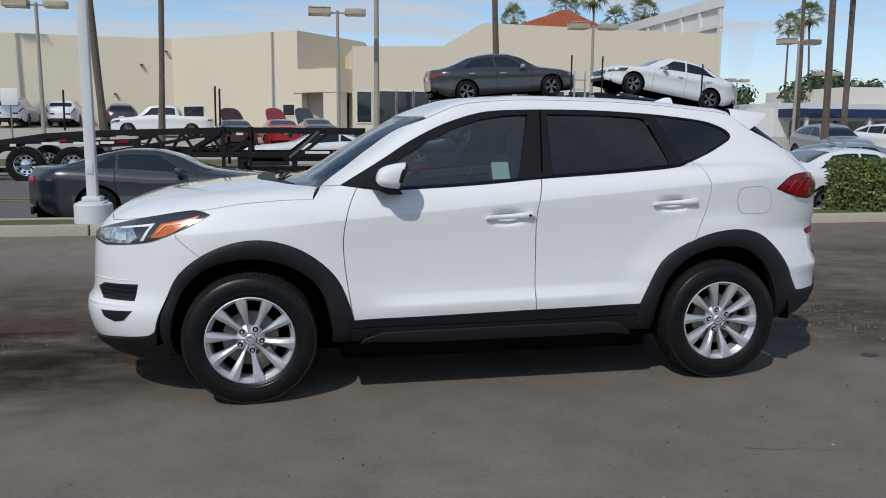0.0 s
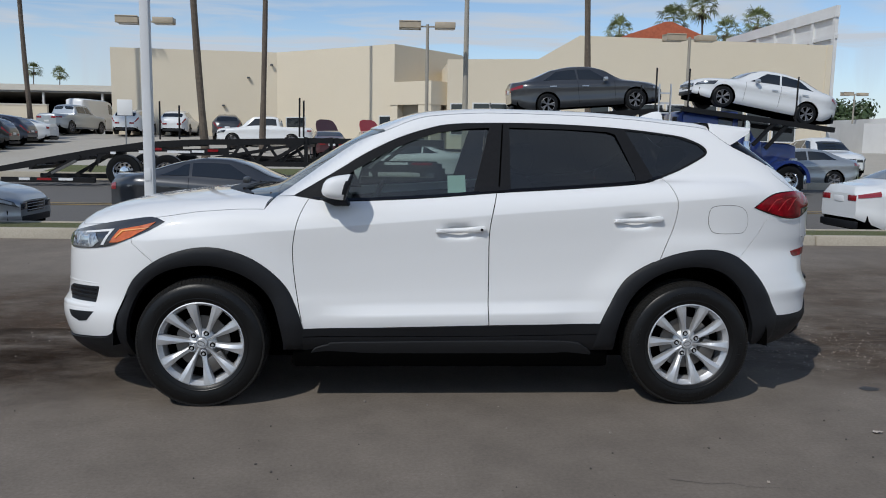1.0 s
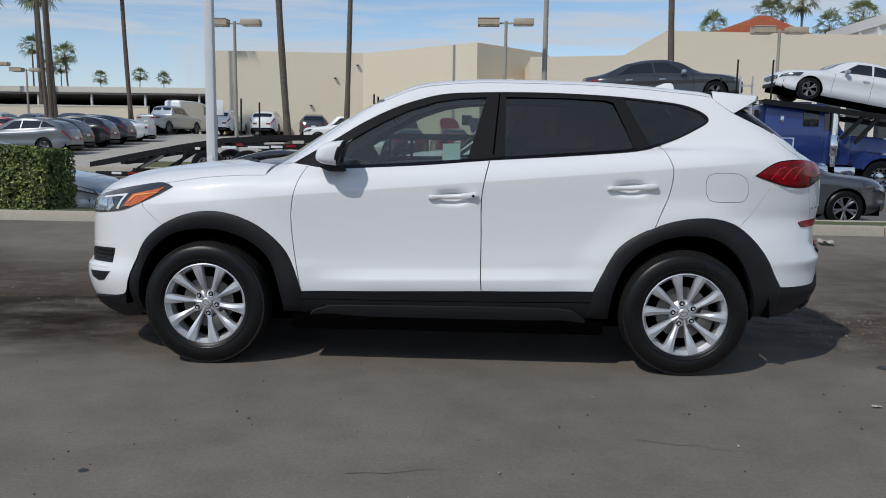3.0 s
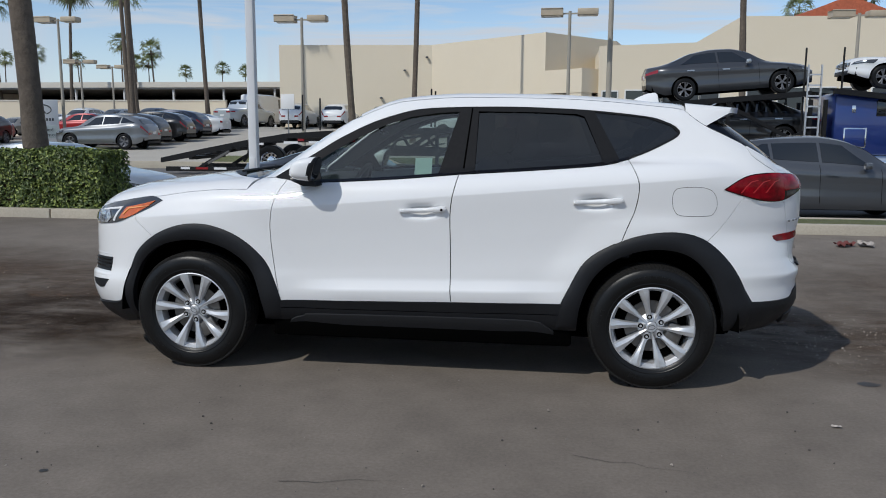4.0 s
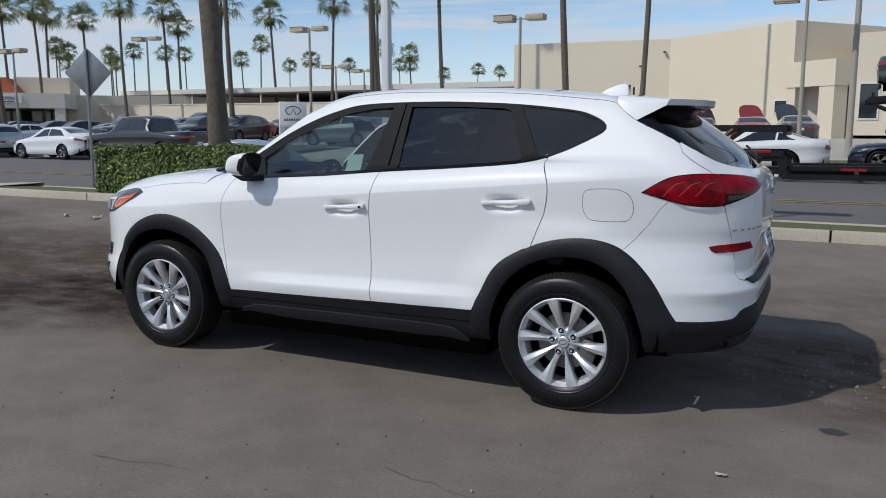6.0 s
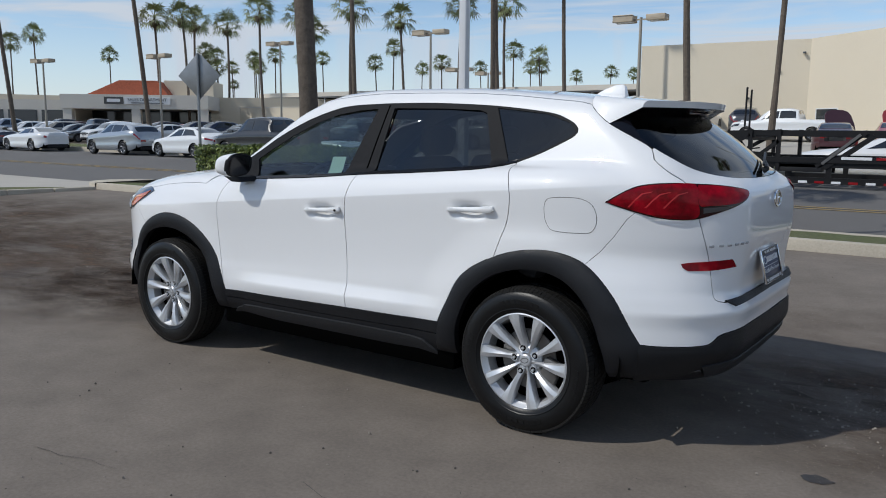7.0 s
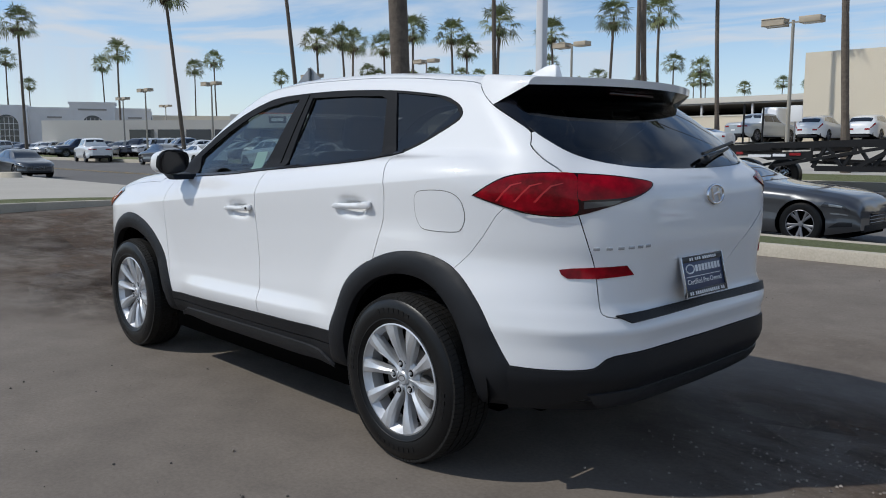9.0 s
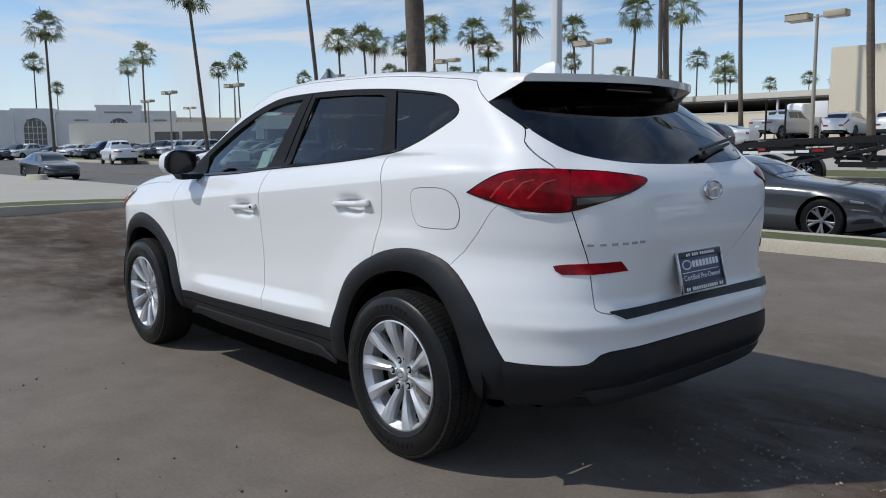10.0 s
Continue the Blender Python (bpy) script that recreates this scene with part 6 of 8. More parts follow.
            part("wing_mirror", flip(box(s[0] + 0.12, s[0] + 0.26, (y if m else -y - 0.17), (y + 0.17 if m else -y), pchip(s[0], k["belt"]) + 0.0, pchip(s[0], k["belt"]) + 0.13, bevel=0.04)), color, ob)
            for q in list(k["splits"]) + [s[0] - 0.12]:
                part("door_seam", flip(patch(k, q - 0.004, q + 0.004, 0.08, 1.02, mirror=m, nx=1, nv=10, lift=0.002, skew=(0.02, 0.02))), "void_black", ob)
    zb = k["base"]
    nose = k["top"][0][1]
    grille = part("grille", flip(box(-0.008, 0.06, -0.34, 0.34, nose - 0.20, nose - 0.02, bevel=0.015)), "gloss_black", ob)
    for q in range(3):
        part("grille_bar", flip(box(-0.016, 0.0, -0.33, 0.33, nose - 0.172 + 0.052 * q, nose - 0.160 + 0.052 * q, bevel=0.003)), "dim_silver", grille)
    part("front_intake", flip(box(-0.008, 0.06, -0.55, 0.55, zb + 0.06, zb + 0.18, bevel=0.02)), "black_plastic", ob)
    part("number_plate", flip(box(L - 0.03, L + 0.012, -0.15, 0.15, 0.72, 0.83, bevel=0.004)), "mark_white", ob)
    part("rear_diffuser", flip(box(L - 0.06, L + 0.006, -0.6, 0.6, zb + 0.02, zb + 0.16, bevel=0.02)), "black_plastic", ob)
    # wheels
    r = k["r"]
    hub = new("wheel")
    hub.parent = ob
    part("tyre", lathe([(r * 0.64, -0.10), (r * 0.72, -0.112), (r * 0.92, -0.105), (r, -0.08), (r, 0.09), (r * 0.64, 0.10)], steps=32), "rubber", hub)
    part("rim", lathe([(r * 0.66, -0.106), (r * 0.63, -0.098), (r * 0.60, -0.05), (r * 0.5, -0.03), (0.0, -0.03)], steps=32), "void_black" if fine else "alloy_dark", hub)
    bm = bmesh.new()
    for a in range(5):
        for da in (-0.19, 0.19):
            rings = []
            for u in (0.0, 0.4, 1.0):
                ang = 2 * math.pi * a / 5 + da * (0.35 + 0.65 * u)
                rad, half = r * (0.10 + 0.55 * u), r * (0.045 + 0.03 * u)
                t, nrm = Vector((math.cos(ang), 0, math.sin(ang))), Vector((-math.sin(ang), 0, math.cos(ang)))
                y = -0.070 - 0.028 * u
                rings.append([bm.verts.new(t * rad + nrm * (w * half) + Vector((0, y + d, 0))) for w, d in ((-1, 0.008), (-0.5, 0), (0.5, 0), (1, 0.008), (0.8, 0.03), (-0.8, 0.03))])
            for p, q in zip(rings, rings[1:]):
                for i in range(6):
                    bm.faces.new((p[i], p[(i + 1) % 6], q[(i + 1) % 6], q[i]))
    add_lathe(bm, [(0.0, -0.086), (r * 0.12, -0.082), (r * 0.16, -0.05)], steps=14)
    bmesh.ops.recalc_face_normals(bm, faces=bm.faces[:])
    part("spokes", bm, "spoke_grey", hub, smooth=False)
    part("rim_lip", lathe([(r * 0.665, -0.107), (r * 0.65, -0.110), (r * 0.63, -0.104)], steps=32), "spoke_grey", hub)
    hub.matrix_basis = pose(L / 2 - k["wheels"][0], -k["W"] + 0.125, r, 0, 20, 0)
    for i, (wx, m) in enumerate(((k["wheels"][1], -1), (k["wheels"][0], 1), (k["wheels"][1], 1))):
        w = copy_thing(hub, pose(L / 2 - wx, m * (k["W"] - 0.125), r, 0, 0, 0 if m < 0 else 180) @ pose(0, 0, 0, 0, 33 * i, 0))
        w.parent = ob
    for wx in k["wheels"]:
        for m in (-1, 1):
            bm = bmesh.new()
            rows_w = [[bm.verts.new((L / 2 - wx + (ra + 0.01) * math.cos(a), m * y, r + (ra + 0.01) * math.sin(a))) for y in (k["W"] * 0.93, k["W"] * 0.55)] for a in np.linspace(-0.15, math.pi + 0.15, 14)]
            for a, b in zip(rows_w, rows_w[1:]):
                bm.faces.new((a[0], b[0], b[1], a[1]))
            bm.faces.new([q[1] for q in rows_w])
            part("wheel_liner", bm, "void_black", ob)
    return ob


MASTERS = {}


def park(kind, color, x, y, heading, label, z=None, fine=False, pitch=0.0, name=None, group="parked cars across the street"):
    """Stands a car at its place; heading in degrees from +x."""
    m = pose(x, y, ground_z(x, y) + 0.02 if z is None else z, 0, pitch, heading)
    if (kind, fine) not in MASTERS:
        ob = MASTERS[kind, fine] = make_vehicle(kind, color, fine)
        ob.matrix_basis = m
    else:
        ob = copy_thing(MASTERS[kind, fine], m)
    for o in ob.children:
        if o.name.startswith("body"):
            o.material_slots[0].material = M[color]
    tagged(ob, label, {"pickup": "pickup", "van": "van", "suv": "suv"}.get(kind, "car"), group)
    if name:
        ob.name = name
    return ob


# on the near side of the street
park("coupe", "p_dark", -3.2, 11.0, 0, "dark grey coupe with black windows parked at the kerb", fine=True, group="cars at the strip")
park("suv", "p_grey", 6.0, 11.9, 0, "dark grey suv standing in the street", fine=True, group="cars at the strip", z=-0.31)
park("sedan", "p_silver", -8.75, 9.1, 0, "silver saloon with round headlamps parked at the kerb", fine=True, group="cars at the strip")
park("sedan", "p_white", 10.9, 10.3, 2, "pearl white saloon in the street, red tail lamps", fine=True, group="cars at the strip")
park("sedan", "p_silver", 13.9, 14.0, 0, "silver saloon in the far lane of the street", group="cars at the strip")
# on the transporter
park("sedan", "p_dark", 5.68, 19.95, 0, "dark grey saloon on the upper deck of a car transporter", z=2.38, fine=True, pitch=-4.5, group="cars on the transporter")
park("sedan", "p_white", 11.15, 19.95, 180, "white saloon on the upper deck above the tractor", z=2.38, fine=True, pitch=-10.0, group="cars on the transporter")
park("sedan", "p_black", 5.95, 19.95, 180, "black saloon on the lower deck of the transporter", z=0.95, fine=True, pitch=-1, group="cars on the transporter")
park("coupe", "p_navy", 5.2, 24.1, 180, "navy coupe on the verge behind the transporter", fine=True)
# across the street
FAR = [
    ("coupe", "p_white", -0.1, 23.2, 180, "low white sports car behind the transporter"),
    ("sedan", "p_silver", 14.0, 23.0, 180, "silver saloon behind the tractor"),
    ("suv", "p_white", 18.2, 28.4, -95, "white suv facing the street"),
    ("pickup", "p_white", -8.1, 46.2, 180, "white crew-cab pickup by the pale wall"),
    ("suv", "p_white", -17.3, 50.0, 92, "white suv with its tail to the street"),
    ("suv", "p_white", -14.5, 50.6, 92, "white suv with black rear bumper"),
    ("suv", "p_dark", -11.0, 49.0, 100, "dark suv beside the pickup"),
    ("sedan", "p_maroon", -3.4, 34.5, 100, "dark red saloon with raised bonnet"),
    ("sedan", "p_red", -1.3, 36.0, 100, "red saloon with raised bonnet"),
    ("sedan", "p_grey", 0.5, 38.0, 100, "grey saloon with raised bonnet"),
    ("suv", "p_steel", -20.8, 31.3, 180, "steel grey suv at the front of a row"),
    ("suv", "p_black", -29.6, 33.4, -84, "black suv facing the street"),
    ("suv", "p_dark", -32.8, 33.6, -88, "dark grey suv facing the street"),
    ("suv", "p_dark", -21.5, 33.9, 178, "dark plum-grey suv in a row"),
    ("suv", "p_black", -21.4, 36.5, 181, "black suv in a row"),
    ("suv", "p_navy", -21.6, 39.1, 179, "dark blue suv in a row"),
    ("coupe", "p_white", -21.6, 41.8, 180, "white sports car at the end of a row"),
    ("pickup", "p_silver", -21.4, 50.2, 80, "silver pickup with its tail to the street"),
    ("van", "p_white", -22.6, 57.5, 84, "tall white van near the carport"),
    ("sedan", "p_red", -27.2, 39.5, 182, "red car behind the lot sign"),
    ("pickup", "p_black", -23.8, 20.6, 180, "black pickup with covered bed"),
    ("sedan", "p_white", -29.4, 20.7, 180, "white saloon at the far kerb"),
    ("suv", "p_silver", -35.0, 20.7, 180, "silver suv parked at the far kerb"),
    ("coupe", "p_white", -43.8, 20.7, 180, "white coupe parked at the far kerb"),
    ("sedan", "p_navy", -49.2, 20.7, 180, "dark blue car parked at the far kerb"),
    ("sedan", "p_dark", -41.0, 9.6, 3, "black car coming along the street"),
    ("sedan", "p_black", -48.0, 6.9, 8, "black car following in the street"),
    ("pickup", "p_white", -62.5, 20.9, 172, "white pickup at the far kerb"),
    ("suv", "p_silver", 22.5, 26.5, -100, "silver suv in the lot"),
    ("suv", "p_white", 28.5, 29.5, -80, "white suv in the lot"),
    ("sedan", "p_white", 23.8, 20.5, 186, "white saloon near the planting"),
    ("sedan", "p_silver", 33.0, 30.5, -95, "silver car in the lot"),
    ("suv", "p_silver", 38.0, 33.5, -95, "silver suv in the lot"),
]
for row in FAR:
    park(*row)
tints = ["p_white", "p_silver", "p_grey", "p_dark", "p_black", "p_white", "p_tan", "p_navy", "p_red", "p_maroon"]
words_of = {"p_white": "white", "p_silver": "silver", "p_grey": "grey", "p_dark": "dark grey", "p_black": "black", "p_tan": "tan", "p_navy": "dark blue", "p_steel": "steel grey", "p_red": "red", "p_maroon": "dark red"}
rnd = random.Random(11)
spots = [(-33 - 3.0 * i, 37.5 + 0.4 * i, -95) for i in range(11)] + [(-47 - 3.1 * i, 31.5 + 0.25 * i, -98) for i in range(10)] + [(-62 - 3.3 * i, 40 + 0.1 * i, 85) for i in range(7)] + [(-80 - 3.6 * i, 26.5 + 0.7 * i, -92) for i in range(8)] + [(-27 - 3.2 * i, 48 + 0.7 * i, -92) for i in range(5)]
spots += [(x, y, -60) for x, y in [(-101.4, 21.5), (-101.0, 23.0), (-100.6, 24.5), (-100.2, 26.1), (-99.8, 27.6), (-99.3, 29.1), (-91.0, 28.7), (-90.5, 30.1), (-90.0, 31.6), (-89.5, 33.0), (-79.8, 30.2), (-79.3, 31.6), (-78.8, 32.8), (-78.2, 34.2), (-77.6, 35.4), (-110.9, 24.7), (-110.1, 27.8), (-109.2, 31.1)]]
for x, y, h in spots:
    kd = rnd.choice(["sedan", "suv", "suv", "sedan", "pickup"])
    cl = rnd.choice(tints)
    park(kd, cl, x + rnd.uniform(-0.2, 0.2), y + rnd.uniform(-0.4, 0.4), h + rnd.uniform(-3, 3), words_of[cl] + " " + {"sedan": "saloon", "suv": "suv", "pickup": "pickup"}[kd] + " in the crowded sales lot")
# raised bonnets
for x, y, cl in ((-3.4, 36.1, "p_maroon"), (-1.3, 37.6, "p_red"), (0.2, 39.6, "p_grey")):
    ring = [(-0.72, 0), (-0.74, 0.35), (-0.68, 0.78), (-0.55, 0.98), (-0.3, 1.06), (0.3, 1.06), (0.55, 0.98), (0.68, 0.78), (0.74, 0.35), (0.72, 0)]
    bm = prism(ring, -0.035, 0.0)
    bmesh.ops.transform(bm, matrix=pose(x + 0.05, y - 0.35, ground_z(x, y) + 0.98, -24, 0, 48), verts=bm.verts[:])
    tagged(part("raised_bonnet", bm, cl), words_of[cl] + " bonnet propped open on a parked car", "car bonnet")


# ---- the car transporter ----
M["deck_black"] = surface("deck_black", (0.006, 0.006, 0.007), 0.5, stain=(2.5, 0.3), grain=(20, 0.3), spec=0.3, dirt=(0.022, 0.018, 0.016))
M["deck_grey"] = surface("deck_grey", (0.025, 0.025, 0.028), 0.5, metal=0.4, stain=(3, 0.4), dirt=(0.05, 0.045, 0.04))
trailer = thing("car_transporter_trailer", "black steel car transporter trailer, empty rear deck, loaded front", "trailer")
TY0, TY1 = 18.6, 21.2


def bars(name, segs, r, mat="deck_black", square=True):
    """A frame of straight bars, given as pairs of points."""
    for a, b in segs:
        a, b = Vector(a), Vector(b)
        way = b - a
        m = Matrix.Translation((a + b) / 2) @ way.to_track_quat("X", "Z").to_matrix().to_4x4()
        part(name, box(-way.length / 2, way.length / 2, -r, r, -r, r, m=m), mat, trailer, smooth=False)


DECK_LINE = [(-11.6, 0.50), (-10.46, 0.74), (-8.72, 1.08), (-7.45, 1.28), (-6.12, 1.37), (-2.67, 1.48), (1.25, 1.48)]
for y in (TY0, TY1):
    bm = bmesh.new()
    for (x0, z0), (x1, z1) in zip(DECK_LINE, DECK_LINE[1:]):
        bm.faces.new([bm.verts.new(q) for q in ((x0, y, z0), (x1, y, z1), (x1, y, z1 - 0.2), (x0, y, z0 - 0.15))])
    bmesh.ops.remove_doubles(bm, verts=bm.verts[:], dist=0.001)
    made = bmesh.ops.extrude_face_region(bm, geom=bm.faces[:])["geom"]
    for v in (q for q in made if isinstance(q, bmesh.types.BMVert)):
        v.co.y += 0.12 if y == TY0 else -0.12
    bmesh.ops.recalc_face_normals(bm, faces=bm.faces[:])
    part("deck_rail", bm, "deck_black", trailer, smooth=False)
for y in (TY0 + 0.12, TY1 - 0.75):
    bm = bmesh.new()
    for (x0, z0), (x1, z1) in zip(DECK_LINE, DECK_LINE[1:]):
        n = max(1, int((x1 - x0) / 0.35))
        for q in range(n):
            xa, xb = x0 + (x1 - x0) * q / n, x0 + (x1 - x0) * (q + 0.7) / n
            za = z0 + (z1 - z0) * q / n
            add_box(bm, xa, xb, y, y + 0.63, za - 0.03, za)
    part("wheel_track", bm, "deck_grey", trailer, smooth=False)
bars("lower_rail", [((-11.4, y, 0.16), (-8.8, y, 0.16)) for y in (TY0, TY1)] + [((-4.9, y, 0.70), (1.2, y, 0.72)) for y in (TY0, TY1)] + [((1.2, y, 0.12), (8.2, y, 0.14)) for y in (TY0, TY1)], 0.07)
for y in (TY0 - 0.02, TY1 - 0.06):
    beam = []
    for x0, x1, z0, z1 in ((-2.4, 1.3, 0.52, 0.66), (-2.4, 1.3, 0.10, 0.26), (-2.4, -2.22, 0.26, 0.52), (-0.85, -0.72, 0.26, 0.52), (1.12, 1.3, 0.26, 0.52)):
        beam.append(box(x0, x1, y, y + 0.08, z0, z1))
    bm = bmesh.new()
    for b in beam:
        tmp = bpy.data.meshes.new("tmp")
        b.to_mesh(tmp)
        b.free()
        bm.from_mesh(tmp)
        bpy.data.meshes.remove(tmp)
    bmesh.ops.remove_doubles(bm, verts=bm.verts[:], dist=0.001)
    part("side_beam", bm, "deck_black", trailer, smooth=False)
for q in range(9):
    x0 = -2.3 + 0.4 * q
    part("reflective_tape", box(x0, x0 + 0.22, TY0 - 0.026, TY0 - 0.018, 0.115, 0.175), "tail_red" if q % 2 else "mark_white", trailer, smooth=False)
bars("truss", [((-5.0 + 0.75 * q, TY0 + 0.05, 0.72), (-4.65 + 0.75 * q, TY0 + 0.05, 1.30)) for q in range(3)] + [((-4.65 + 0.75 * q, TY0 + 0.05, 1.30), (-4.25 + 0.75 * q, TY0 + 0.05, 0.72)) for q in range(3)] + [((-9.9 + 0.8 * q, TY1, 0.30), (-9.5 + 0.8 * q, TY1, 0.85)) for q in range(4)] + [((-6.0, TY0, 0.75), (-2.8, TY0, 1.32)), ((-8.6, TY1, 0.5), (-4.9, TY1, 1.2)), ((-5.4, TY0 + 0.9, 0.85), (-2.4, TY0 + 0.9, 0.75)), ((-5.4, TY1 - 0.9, 0.9), (-2.4, TY1 - 0.9, 0.8))], 0.04)
bars("hose", [((-5.2, TY0 + 0.2, 1.05), (-4.6, TY0 + 0.2, 0.95)), ((-4.6, TY0 + 0.2, 0.95), (-3.9, TY0 + 0.2, 1.1)), ((-3.4, TY0 + 0.3, 0.9), (-2.6, TY0 + 0.3, 1.0))], 0.018)
bars("cross_beam", [((x, TY0, z), (x, TY1, z)) for x, z in ((-10.6, 0.5), (-9.0, 0.8), (-7.0, 1.1), (-5.0, 1.2), (-2.8, 1.25), (-0.9, 1.25), (1.2, 1.25), (-3.0, 0.68), (0.2, 0.7), (3.0, 0.15), (5.6, 0.15), (8.0, 0.15))], 0.05)
bars("tower", [((x, y, 0.35), (x, y, 1.5)) for x in (-2.78, -2.05) for y in (TY0, TY1)] + [((-2.78, TY0, 0.62), (-2.05, TY0, 1.2))], 0.05)
bars("brace", [((-3.9, y, 0.72), (-2.8, y, 1.36)) for y in (TY0, TY1)] + [((-1.1, y, 0.55), (0.05, y, 1.45)) for y in (TY0, TY1)] + [((-0.9, y, 0.50), (0.2, y, 1.35)) for y in (TY0,)] + [((-10.3, y, 0.2), (-9.2, y, 0.85)) for y in (TY0, TY1)], 0.05)
bars("ram", [((-0.95, TY0 - 0.05, 0.62), (-0.1, TY0 - 0.05, 1.38)), ((5.4, TY0 - 0.05, 1.12), (4.25, TY0 - 0.05, 2.08)), ((-10.0, TY0 - 0.04, 0.35), (-9.3, TY0 - 0.04, 0.72))], 0.035, "steel")
for x, z0, z1 in ((-6.95, 1.36, 2.45), (-6.4, 1.38, 2.34), (-2.97, 1.5, 2.62), (-2.85, 1.5, 2.55), (7.55, 1.2, 3.72), (7.1, 2.2, 3.2), (3.2, 2.1, 2.3), (8.55, 2.5, 3.72), (11.9, 2.1, 3.55)):
    part("stanchion", tube([(x, TY0 + 0.05, z0), (x + 0.01, TY0 + 0.05, z1)], 0.027, 8), "deck_black", trailer)
# upper front decks
for pts in (((3.1, 2.16), (7.75, 2.53)), ((8.35, 2.60), (13.1, 2.05))):
    for y in (TY0 + 0.1, TY1 - 0.75):
        bm = bmesh.new()
        (x0, z0), (x1, z1) = pts
        n = 16
        for q in range(n):
            xa, xb = x0 + (x1 - x0) * q / n, x0 + (x1 - x0) * (q + 0.78) / n
            za, zb = z0 + (z1 - z0) * q / n, z0 + (z1 - z0) * (q + 0.78) / n
            bm.faces.new([bm.verts.new(p) for p in ((xa, y, za), (xb, y, zb), (xb, y + 0.65, zb), (xa, y + 0.65, za))])
        part("upper_track", bm, "deck_grey", trailer, smooth=False)
    bars("upper_rail", [((pts[0][0], y, pts[0][1] - 0.06), (pts[1][0], y, pts[1][1] - 0.06)) for y in (TY0, TY1)], 0.075)
bars("front_frame", [((x, y, 0.15), (x, y, 2.3)) for x in (7.75, 8.15, 5.55) for y in (TY0, TY1)] + [((5.55, TY0, 0.2), (7.75, TY0, 1.5)), ((5.6, TY0, 2.1), (7.7, TY0, 1.0)), ((3.2, TY0, 2.0), (5.5, TY0, 1.0)), ((10.6, TY0, 1.5), (11.3, TY0, 2.25)), ((11.0, TY0, 1.4), (11.7, TY0, 2.2))], 0.05)
bars("lower_deck", [((1.2, y, 0.33), (8.0, y, 0.42)) for y in (TY0 + 0.2, TY0 + 0.6, TY1 - 0.6, TY1 - 0.2)] + [((4.9, y, 0.92), (8.2, y, 0.98)) for y in (TY0 + 0.2, TY1 - 0.2)], 0.06)
# ladder, fenders, wheels, markings
bars("ladder", [((x, TY0 - 0.06, 0.95), (x, TY0 - 0.06, 3.25)) for x in (7.62, 7.97)] + [((7.62, TY0 - 0.06, 0.95 + 0.29 * q), (7.97, TY0 - 0.06, 0.95 + 0.29 * q)) for q in range(8)], 0.022, "alloy")
part("fender", prism([(-8.75, 0.55), (-8.6, 0.86), (-8.2, 0.98), (-6.6, 1.02), (-6.2, 0.9), (-5.0, 0.95), (-5.0, 1.15), (-8.72, 1.0)], TY0 + 0.02, TY0 + 0.06), "deck_black", trailer, smooth=False)
for x0, x1, z, c in ((-8.35, -8.2, 0.92, "mark_white"), (-7.55, -7.1, 0.97, "mark_white"), (-7.1, -6.9, 1.05, "tail_red"), (-6.75, -6.1, 0.98, "mark_white"), (-6.05, -5.7, 1.0, "mark_white"), (-5.6, -5.3, 1.03, "tail_red"), (-10.9, -10.6, 0.15, "mark_white"), (-10.4, -10.0, 0.15, "tail_red"), (-9.8, -9.4, 0.15, "mark_white"), (2.6, 3.2, 0.30, "tail_red"), (0.3, 0.9, 0.74, "tail_red"), (-0.5, 0.2, 0.74, "mark_white")):
    part("reflective_tape", box(x0, x1, TY0 - 0.004 - (0.08 if z < 0.8 else 0.0), TY0 + 0.02, z, z + 0.07), c, trailer, smooth=False)
part("tool_box", box(-2.0, -0.95, TY0 - 0.02, TY0 + 0.3, 0.40, 0.62, bevel=0.02), "deck_grey", trailer)


def truck_wheel(parent, x, y, z, r=0.50, w=0.28):
    hub = new("wheel")
    hub.parent = parent
    part("tyre", lathe([(r * 0.56, -w / 2 + 0.02), (r * 0.66, -w / 2), (r * 0.94, -w / 2 + 0.01), (r, -w / 2 + 0.05), (r, w / 2), (r * 0.5, w / 2)], steps=36), "rubber", hub)
    part("rim", lathe([(r * 0.58, -w / 2 + 0.0), (r * 0.54, -w / 2 + 0.03), (r * 0.50, 0.02), (r * 0.30, 0.03), (r * 0.26, -0.04), (0, -0.06)], steps=36), "chrome", hub)
    bm = bmesh.new()
    for q in range(10):
        a = 2 * math.pi * q / 10
        bmesh.ops.create_cone(bm, cap_ends=True, segments=8, radius1=0.030, radius2=0.030, depth=0.03, matrix=pose(r * 0.40 * math.cos(a), 0.012, r * 0.40 * math.sin(a), 90))
    part("hand_hole", bm, "void_black", hub)
    hub.matrix_basis = pose(x, y, z)
    return hub


for x in (-8.02, -6.80):
    truck_wheel(trailer, x, TY0 + 0.16, 0.42)
    truck_wheel(trailer, x, TY1 - 0.16, 0.42)

tractor = thing("truck_tractor", "blue long-nosed truck tractor with chrome stack and steps", "truck")
part("sleeper", box(8.45, 10.2, TY0 + 0.15, TY1 - 0.15, 0.75, 2.50, bevel=0.10), "p_blue", tractor)
part("cab", prism([(10.1, 0.75), (10.1, 2.42), (10.35, 2.42), (10.75, 1.75), (11.0, 1.60), (11.0, 0.75)], TY0 + 0.25, TY1 - 0.25, bevel=0.05), "p_blue", tractor)
part("bonnet", prism([(10.9, 0.72), (10.9, 1.62), (12.0, 1.56), (12.25, 1.50), (12.3, 0.72)], TY0 + 0.55, TY1 - 0.55, bevel=0.07), "p_blue", tractor)
